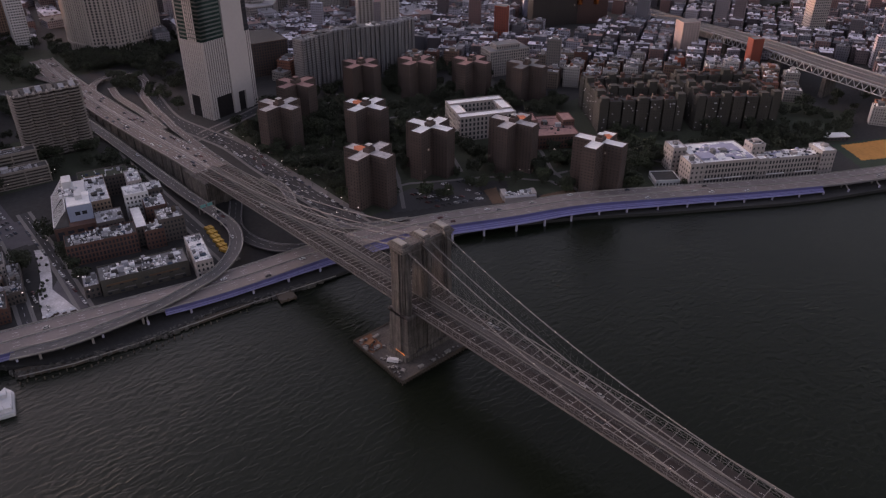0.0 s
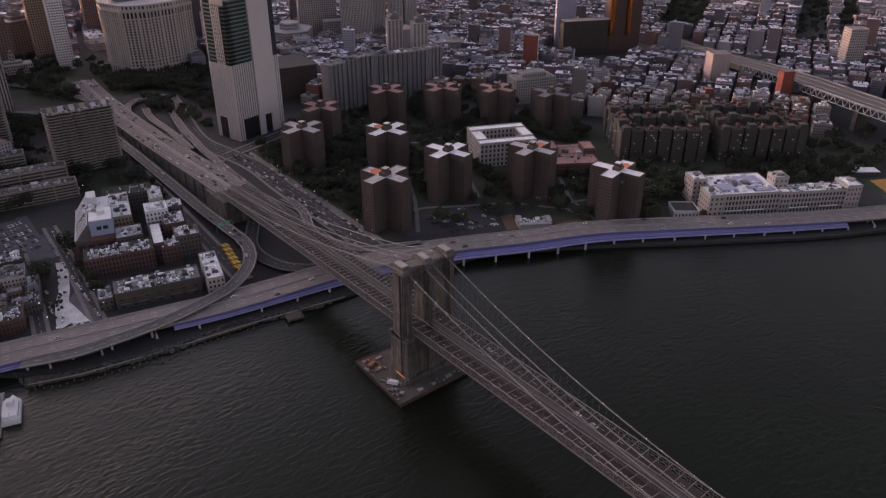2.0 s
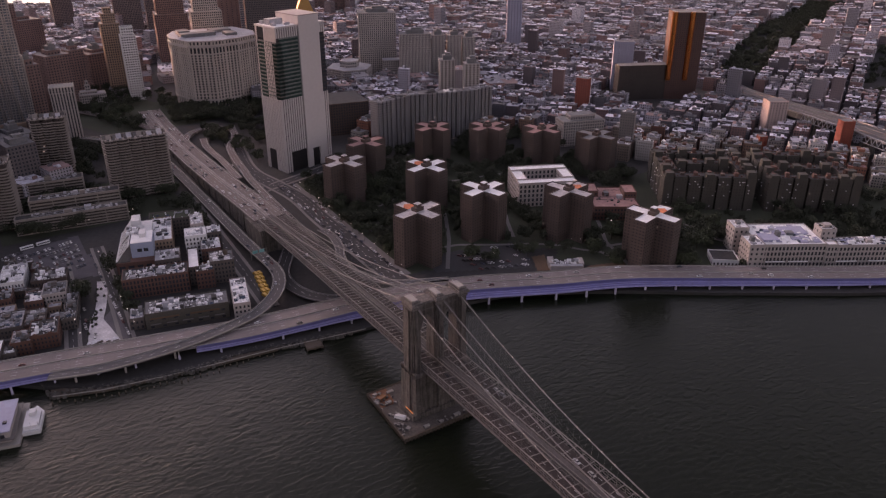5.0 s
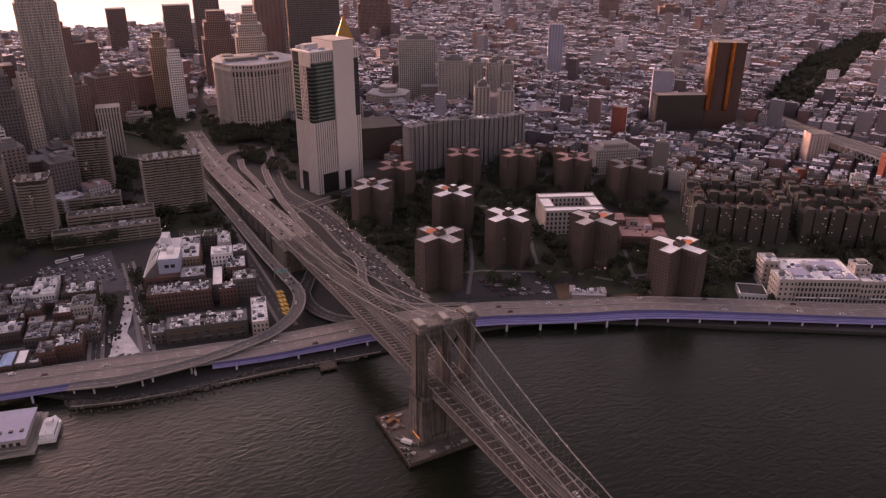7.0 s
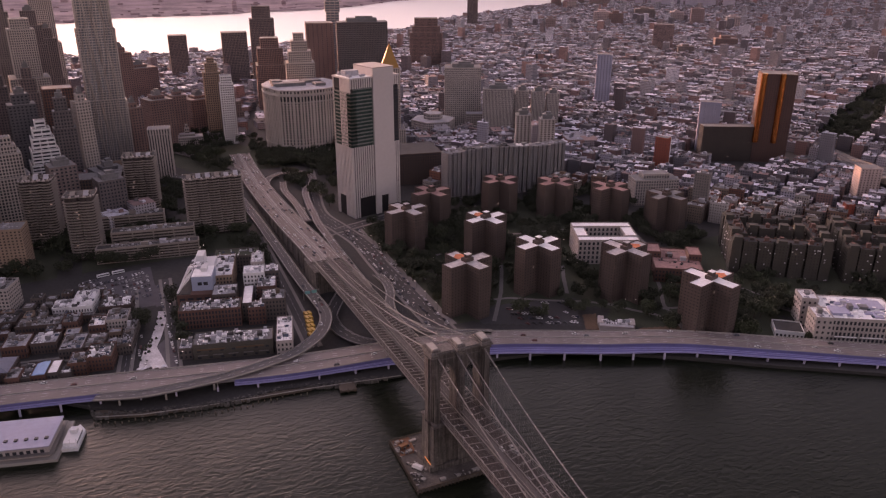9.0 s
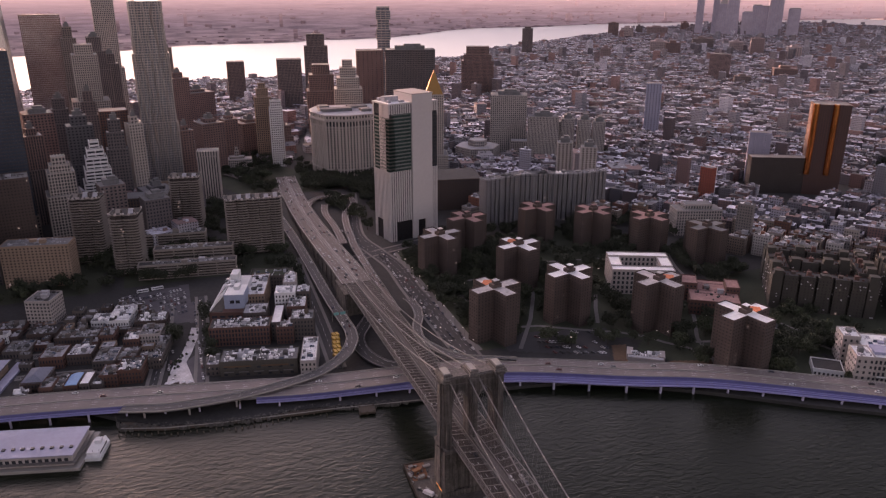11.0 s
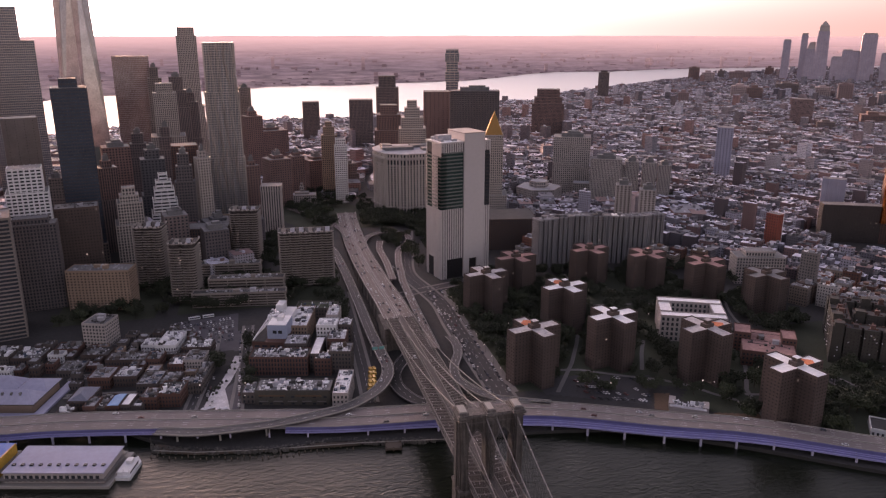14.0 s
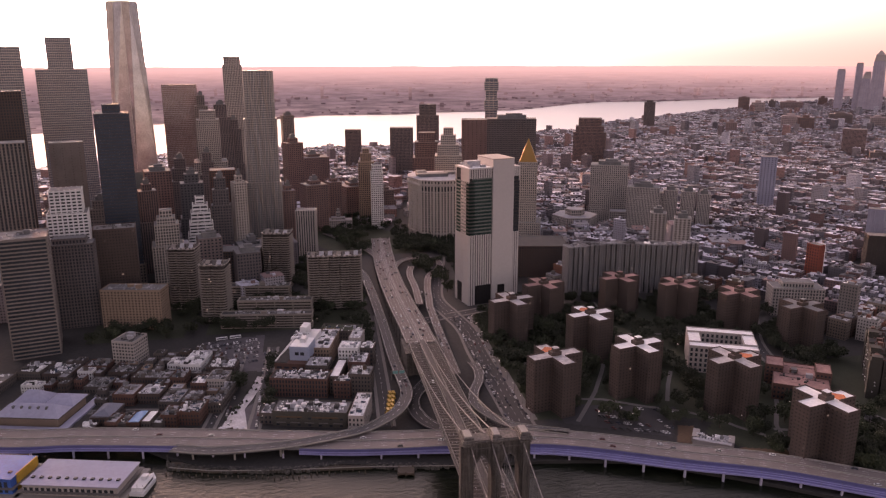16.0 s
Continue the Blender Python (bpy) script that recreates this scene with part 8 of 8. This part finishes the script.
_q = random.Random(31)
for k in range(12):
    x, y = -36.5 - (k // 2) * 1.25 + (k % 2) * 3.1, 226 - (k // 2) * 7.6
    truck("yellow work truck parked below the ramp", (x, y), 10 + _q.uniform(-5, 5), gz(x, y) + 0.05)
for x, y, a in ((-28, -4, 35),):
    truck("white work truck on the tower platform", (x, y), a, 2.2, "white_paint")


def clutter(name, label, boxes, material, z, category):
    for k, (x, y, w, d, h, a) in enumerate(boxes):
        t = thing(name, label, category, (x, y, z), a, group=name + "s")
        s = Shape()
        s.box(-w / 2, w / 2, -d / 2, d / 2, 0, h)
        part("body", s, material, t)
        f = Shape()
        for e in (-1, 1):
            f.box(e * (w / 2) - 0.08, e * (w / 2) + 0.08, -d / 2 - 0.06, d / 2 + 0.06, 0, h + 0.12)
        part("frame", f, "steel_dark", t)


rd = Shape()
rd.prism([(-32.4, 12), (-22.5, 12), (-20.5, 29), (-32.2, 29)], 2.2, 2.35)
tagged(part("work_deck", rd, "rust_deck"), "rust-brown planked deck at the platform's back corner", "deck")
wl = thing("work_light", "long orange work light at the tower's foot", "work light", (-20.6, -2, 2.2), 0)
ws = Shape()
ws.box(-0.4, 0.0, -5, 4, 3.0, 3.4)
part("light_tube", ws, "work_light", wl)
ws = Shape()
for y in (-6.5, 0, 6.5):
    ws.bar((-0.2, y, 0), (-0.2, y, 3.1), 0.15)
part("stand", ws, "steel_dark", wl)
clutter("container", "rust-orange work container on the tower platform", [(-28, 20, 6, 3, 2.2, 20)], "orange_dull", 2.2, "container")
clutter("crate", "grey stacked building material on the platform", [(-30, 26, 3, 2, 1.4, 10), (-33, 18, 2, 4, 1.2, 5), (-18, -19, 4, 2, 1.3, 0), (-8, -19.5, 3, 2, 1.0, 8), (4, -19, 5, 2, 1.2, 3), (-29, -15, 3, 2.5, 1.5, 30), (-26, 14, 3, 2, 1.6, 15), (-20, 24, 5, 2, 1.0, 5)] + [(_q.uniform(-34, -21), _q.uniform(-18, 28), _q.uniform(0.6, 2.2), _q.uniform(0.6, 2.4), _q.uniform(0.4, 1.5), _q.uniform(0, 90)) for _ in range(38)] + [(_q.uniform(-20, 22), _q.uniform(-21, -17), _q.uniform(0.6, 2.2), _q.uniform(0.6, 1.4), _q.uniform(0.4, 1.2), _q.uniform(0, 90)) for _ in range(16)], "concrete", 2.2, "building material")
sign = Shape()
for x in (-33, -19):
    sign.box(x - 0.3, x + 0.3, 243.7, 244.3, 10, 18.5)
sign.box(-33, -19, 243.8, 244.2, 17.6, 18.4)
gan = thing("sign_gantry", "green highway sign gantry over the curved ramp", "sign gantry")
part("frame", sign, "steel_tan", gan)
for x in (-29.5, -23.5):
    pn = Shape()
    pn.box(x - 2.3, x + 2.3, 243.4, 243.75, 15.6, 18.2)
    part("sign_panel", pn, "cyan_paint", gan, "blank green direction sign")


# ---- street lamps ----
def street_lamps():
    rnd = random.Random(9)
    t = thing("street_lamp", "tall street lamp with a lit white head", "street lamp", (0, 0, -500), group="street lamps")
    p = Shape()
    p.prism(rect(0.22, 0.22), -0.5, 8.2, rect(0.13, 0.13))
    part("pole", p, "steel_dark", t)
    a = Shape()
    a.bar((0, 0, 8.1), (1.6, 0, 8.5), 0.12)
    part("arm", a, "steel_dark", t)
    h = Shape()
    h.prism([(1.3, -0.2), (2.1, -0.2), (2.1, 0.2), (1.3, 0.2)], 8.4, 8.62)
    part("lamp_head", h, "street_light", t)
    spots = [(50.5, 170 + 26 * k, 0) for k in range(9)] + [(72, 165 + 24 * k, 180) for k in range(10)] + [(rnd.uniform(85, 330), rnd.uniform(70, 400), rnd.uniform(0, 360)) for _ in range(34)] + [(-140.5, 190 + 22 * k, 180) for k in range(7)] + [(-180, 195 + 22 * k, 0) for k in range(6)] + [(rnd.uniform(-330, -60), rnd.uniform(385, 425), 0) for _ in range(10)]
    for x, y, r in spots:
        if y < along(SHORE, x) + 45 or 245 < x < 310 and 198 < y < 262:
            continue
        copy_thing(t, pose(x, y, gz(x, y), 0, 0, r))
    for o in list(t.children_recursive) + [t]:
        bpy.data.objects.remove(o)


street_lamps()


# ---- the old port quarter ----
def port():
    A = -12
    rows = [
        ("small brown brick house on the waterfront street", (-276, 202), (12, 9), 8, "brick_brown", "roof_dark", 3),
        ("brick corner house on the waterfront street", (-257, 205), (9, 16), 12, "brick_red", "roof_grey", 4),
        ("dark narrow house with a green side wall", (-248, 210), (7, 24), 9, "brick_dark", "roof_dark", 3),
        ("red brick house under a bright blue roof sheet", (-240, 206), (10, 20), 10.5, "brick_rust", "blue_roof", 0),
        ("brick house with a clean white roof", (-230.5, 206), (7, 20), 10.5, "brick_dark", "roof_white", 0),
        ("low grey house between taller brick ones", (-223, 202), (8, 12), 8, "brick_dark", "roof_grey", 3),
        ("brown brick house with a pale patched roof", (-214, 209), (13, 18), 13, "brick_rust", "roof_silver", 7),
        ("large red brick market house with gabled parapets", (-199, 213), (19, 24), 13.5, "brick_rust", "roof_dark", 12),
        ("orange-red brick house with pale roof boards", (-258, 258), (18, 22), 12.5, "brick_rust", "roof_silver", 10),
        ("grey rendered row house with roof vents", (-238, 256), (19, 18), 11, "brick_brown", "roof_silver", 9),
        ("long low row with crowded silver roofs", (-218, 242), (17, 26), 10.5, "brick_dark", "roof_silver", 16),
        ("low row house with white roof plant", (-202, 237), (14, 24), 10, "brick_brown", "roof_grey", 14),
        ("pale-roofed house at the street corner", (-188, 227), (12, 15), 10.5, "brick_dark", "roof_silver", 5),
        ("long dark brick row with a pale roof", (-243, 289), (34, 17), 11, "brick_brown", "roof_grey", 14),
        ("brick row house with patched tar roof", (-219, 284), (12, 18), 11.5, "brick_red", "roof_dark", 7),
        ("brick house with a bright white roof sheet", (-199, 268), (13, 18), 11.5, "brick_red", "roof_white", 4),
        ("grey stone house with rows of small windows", (-184, 270), (17, 20), 13.5, "stone_pale", "roof_grey", 10),
        ("dark brick row facing the paved square", (-177, 240), (9, 44), 11, "brick_dark", "roof_dark", 10),
        ("low pale house with a white front wall", (-226, 318), (15, 17), 9.5, "white_paint", "roof_grey", 6),
        ("white stepped house with roof sheds", (-209, 316), (18, 34), 12, "white_paint", "plant_white", 24),
        ("row house with dark roofs and a white stair head", (-184, 300), (26, 18), 10.5, "brick_brown", "roof_dark", 12),
        ("small white house with dark windows", (-306, 313), (13, 9), 10, "white_paint", "roof_silver", 2),
        ("low white banded house beside the market hall", (-345, 292), (17, 9), 9, "white_paint", "roof_silver", 3),
        ("brown brick row with worn roofs", (-330, 324), (26, 24), 7, "brick_brown", "roof_grey", 12),
        ("brick row house with a flat tar roof", (-300, 332), (22, 16), 7, "brick_red", "roof_dark", 8),
        ("brick row house with vents on its roof", (-272, 312), (24, 18), 8, "brick_brown", "roof_dark", 8),
        ("low brick house behind the market hall", (-288, 288), (20, 22), 7, "brick_dark", "roof_grey", 8),
        ("brick row house near the old market", (-264, 232), (6, 8), 9, "brick_dark", "roof_dark", 1),
        ("dark brick row along the back street", (-355, 330), (22, 26), 9, "brick_dark", "roof_dark", 9),
        ("dark brick row along the back street", (-385, 300), (28, 40), 10, "brick_dark", "roof_grey", 12),
        ("brown brick row along the back street", (-420, 320), (28, 40), 12, "brick_brown", "roof_dark", 9),
    ]
    taken = [(at[0], at[1], size[0], size[1]) for _, at, size, _, _, _, _ in rows] + [(-267, 224, 18, 26), (-274, 345, 26, 26)]
    for label, at, size, h, wall, roof, n in rows:
        t, z = old(label, at, size, A, h * 0.8, wall, roof, int(n * 1.6), 3.1, 2.4, name="row_house", category="house", dull=n % 3 != 0)
        if roof in ("blue_roof",):
            k = Shape()
            k.prism(rect(size[0] - 0.4, size[1] - 1), z, z + 1.4, [(-0.5, -size[1] / 2 + 0.6), (size[0] / 2 - 0.4, -size[1] / 2 + 0.6), (size[0] / 2 - 0.4, size[1] / 2 - 0.6), (-0.5, size[1] / 2 - 0.6)])
            part("roof_sheet", k, "blue_roof", t, "bright blue roof sheet")
        if "gabled" in label:
            for x in (-5, 5):
                k = Shape()
                k.v += [(x - 4, -12.2, z), (x + 4, -12.2, z), (x, -12.2, z + 2.4), (x - 4, -11.6, z), (x + 4, -11.6, z), (x, -11.6, z + 2.4)]
                k.f += [(0, 1, 2), (5, 4, 3), (1, 4, 5, 2), (3, 0, 2, 5), (0, 3, 4, 1)]
                part("gable", k, "brick_rust", t)
    # sheds and lean-tos that fill the yards
    rnd = random.Random(23)
    n = 0
    while n < 34:
        x, y = rnd.uniform(-335, -186), rnd.uniform(212, 345)
        w, d = rnd.uniform(5, 11), rnd.uniform(5, 12)
        if y < along(SHORE, x) + 62 or (x < -288 and y < 285) or any(abs(x - a) < (w + c) / 2 + 0.4 and abs(y - b) < (d + e) / 2 + 0.4 for a, b, c, e in taken):
            continue
        taken.append((x, y, w, d))
        n += 1
        old("small brick yard house wedged between the rows", (x, y), (w, d), A + rnd.uniform(-2, 2), rnd.uniform(4.5, 9.5), rnd.choice(("brick_dark", "brick_brown", "brick_red", "brick_tan", "brick_dark")), rnd.choice(("roof_dark", "roof_grey", "roof_silver", "roof_dark")), rnd.randrange(1, 4), 3.1, 2.4, name="yard_house", category="house", dull=True)
    # hipped slate roof
    t, z = old("brick house under a hipped blue-grey slate roof", (-267, 224), (17, 25), A, 8, "brick_brown", "roof_dark", 0, 3.1, 2.4, name="row_house", category="house")
    k = Shape()
    k.prism(rect(17.6, 25.6), z + 0.2, z + 4.2, rect(0.8, 12))
    part("hipped_roof", k, "slate_blue", t)


port()


street("old street between the port houses", [(-290, 275), (-235, 272), (-172, 256)], 7)
street("old street behind the waterfront row", [(-286, 240), (-240, 234), (-184, 222)], 5)
street("old back street below the car park", [(-330, 352), (-270, 334), (-205, 345)], 9)
street("waterfront street under the viaduct", [(-330, 206), (-270, 188), (-200, 177), (-120, 165), (-60, 158)], 10)


# ---- small things round the old quarter ----
def kit():
    rnd = random.Random(17)
    def spot(n, line, spread):
        for _ in range(n):
            k = rnd.randrange(len(line) - 1)
            p = Vector(line[k]).lerp(Vector(line[k + 1]), rnd.random())
            yield p.x + rnd.uniform(-spread, spread), p.y + rnd.uniform(-spread, spread)
    # tables and stalls along the square's lower edge
    for x, y in spot(14, [(-175, 188), (-156, 184)], 2.0):
        t = thing("market_stall", "small white market stall on the paved square", "stall", (x, y, gz(x, y) + 0.42), rnd.uniform(0, 90), group="market stalls")
        a = Shape()
        a.box(-1.2, 1.2, -0.8, 0.8, 0, 0.9)
        part("counter", a, "timber", t)
        a = Shape()
        for ex in (-1.15, 1.15):
            for ey in (-0.95, 0.95):
                a.bar((ex, ey, 0), (ex, ey, 2.2), 0.08)
        part("frame", a, "steel_dark", t)
        a = Shape()
        a.prism(rect(2.9, 2.5), 2.2, 3.0, rect(0.3, 0.3))
        part("canopy", a, "plant_white", t, "white canvas canopy")
    for x, y in spot(22, [(-170, 205), (-166, 222), (-158, 240), (-151, 272)], 3.0):
        t = thing("planter", "dark square planter with a clipped shrub", "planter", (x, y, gz(x, y) + 0.42), rnd.uniform(0, 90), group="planters")
        a = Shape()
        a.prism(rect(1.5, 1.5), 0, 0.8, rect(1.8, 1.8))
        part("box", a, "steel_dark", t)
        a = Shape()
        for _ in range(9):
            u, v, w = rnd.uniform(-0.6, 0.6), rnd.uniform(-0.6, 0.6), rnd.uniform(0.25, 0.5)
            a.prism([(u - w, v - w), (u + w, v - w * 0.6), (u + w * 0.7, v + w), (u - w * 0.8, v + w * 0.9)], 0.7, 1.3 + rnd.random() * 0.7, [(u - w * 0.4, v - w * 0.4), (u + w * 0.4, v - w * 0.3), (u + w * 0.3, v + w * 0.4), (u - w * 0.4, v + w * 0.3)])
        part("shrub", a, "leaf", t)
    # light poles and a white bus row by the car park
    for k in range(2):
        x, y = -193 + k * 13.5, 378 + k * 2.4
        t = thing("bus", "long white bus parked along the car park edge", "bus", (x, y, gz(x, y) + 0.25), -80, group="parked buses")
        a = Shape()
        a.prism(rect(2.5, 11.2), 0.5, 3.0, rect(2.35, 11.0))
        part("body", a, "white_paint", t)
        a = Shape()
        a.box(-1.27, 1.27, -4.9, 5.2, 1.6, 2.5)
        part("window_strip", a, "glass", t)
        for ex in (-1.05, 1.05):
            for ey in (-3.6, 3.4):
                a = Shape()
                a.prism([(ex - 0.16, ey - 0.5), (ex + 0.16, ey - 0.5), (ex + 0.16, ey + 0.5), (ex - 0.16, ey + 0.5)], 0, 1.0)
                part("wheel", a, "rubber", t)


kit()


def rail_fence():
    """A pale fence line and a small boat by the pier."""
    t = thing("ferry_boat", "small white two-deck ferry moored at the pier's end", "boat", (-219, 118, 0), -14)
    h = Shape()
    h.prism([(-5, -12), (5, -12), (5, 8), (0, 15), (-5, 8)], -1, 2.4)
    part("hull", h, "white_paint", t)
    d = Shape()
    d.box(-4, 4, -10, 6, 2.4, 5.2)
    part("cabin", d, "plant_white", t)
    g = Shape()
    g.box(-4.1, 4.1, -9, 5.2, 3.4, 4.4)
    part("window_strip", g, "glass", t)
    r = Shape()
    r.box(-4.3, 4.3, -10.4, 6.4, 5.2, 5.5)
    r.box(-2, 2, 0, 4.5, 5.5, 8.0)
    part("upper_deck", r, "white_paint", t)
    for k in range(3):
        b = Shape()
        b.bar((-4 + k * 4, -10, 5.5), (-4 + k * 4, -10, 7.6), 0.15)
        part("deck_post", b, "steel_dark", t)


rail_fence()
t = thing("park_pavilion", "long low pavilion with a bright white roof beside the ball field", "pavilion", (533, -24, gz(533, -24)), -37)
s = Shape()
s.box(-18, 18, -5, 5, -1, 4)
part("wall", s, "brick_dark", t)
s = Shape()
s.box(-19, 19, -6, 6, 4, 4.6)
part("roof", s, "roof_white", t)
for k in range(9):
    s = Shape()
    s.box(-16.5 + k * 4, -14.5 + k * 4, -5.15, -4.8, 0.6, 3.0)
    part("window", s, "glass", t)


# ---- broken stone along the bank ----
def rubble():
    rnd = random.Random(41)
    s = Shape()
    for k in range(520):
        x = rnd.uniform(-212, -8)
        y = along(SHORE, x) + rnd.uniform(-2.5, 3.5)
        r, h = rnd.uniform(0.5, 2.2), rnd.uniform(0.1, 0.5)
        c = [(x + r * rnd.uniform(0.7, 1.2) * math.cos(a * 1.2566), y + r * rnd.uniform(0.7, 1.2) * math.sin(a * 1.2566)) for a in range(5)]
        z = 2.4 - 0.5 * max(0, along(SHORE, x) - y)
        s.prism(c, z - 4, z + h, [(x + (p - x) * 0.5, y + (q - y) * 0.5) for p, q in c])
    tagged(part("rubble_bank", s, "rubble"), "grey broken stone along the river bank", "rocks", kind="stuff")


rubble()
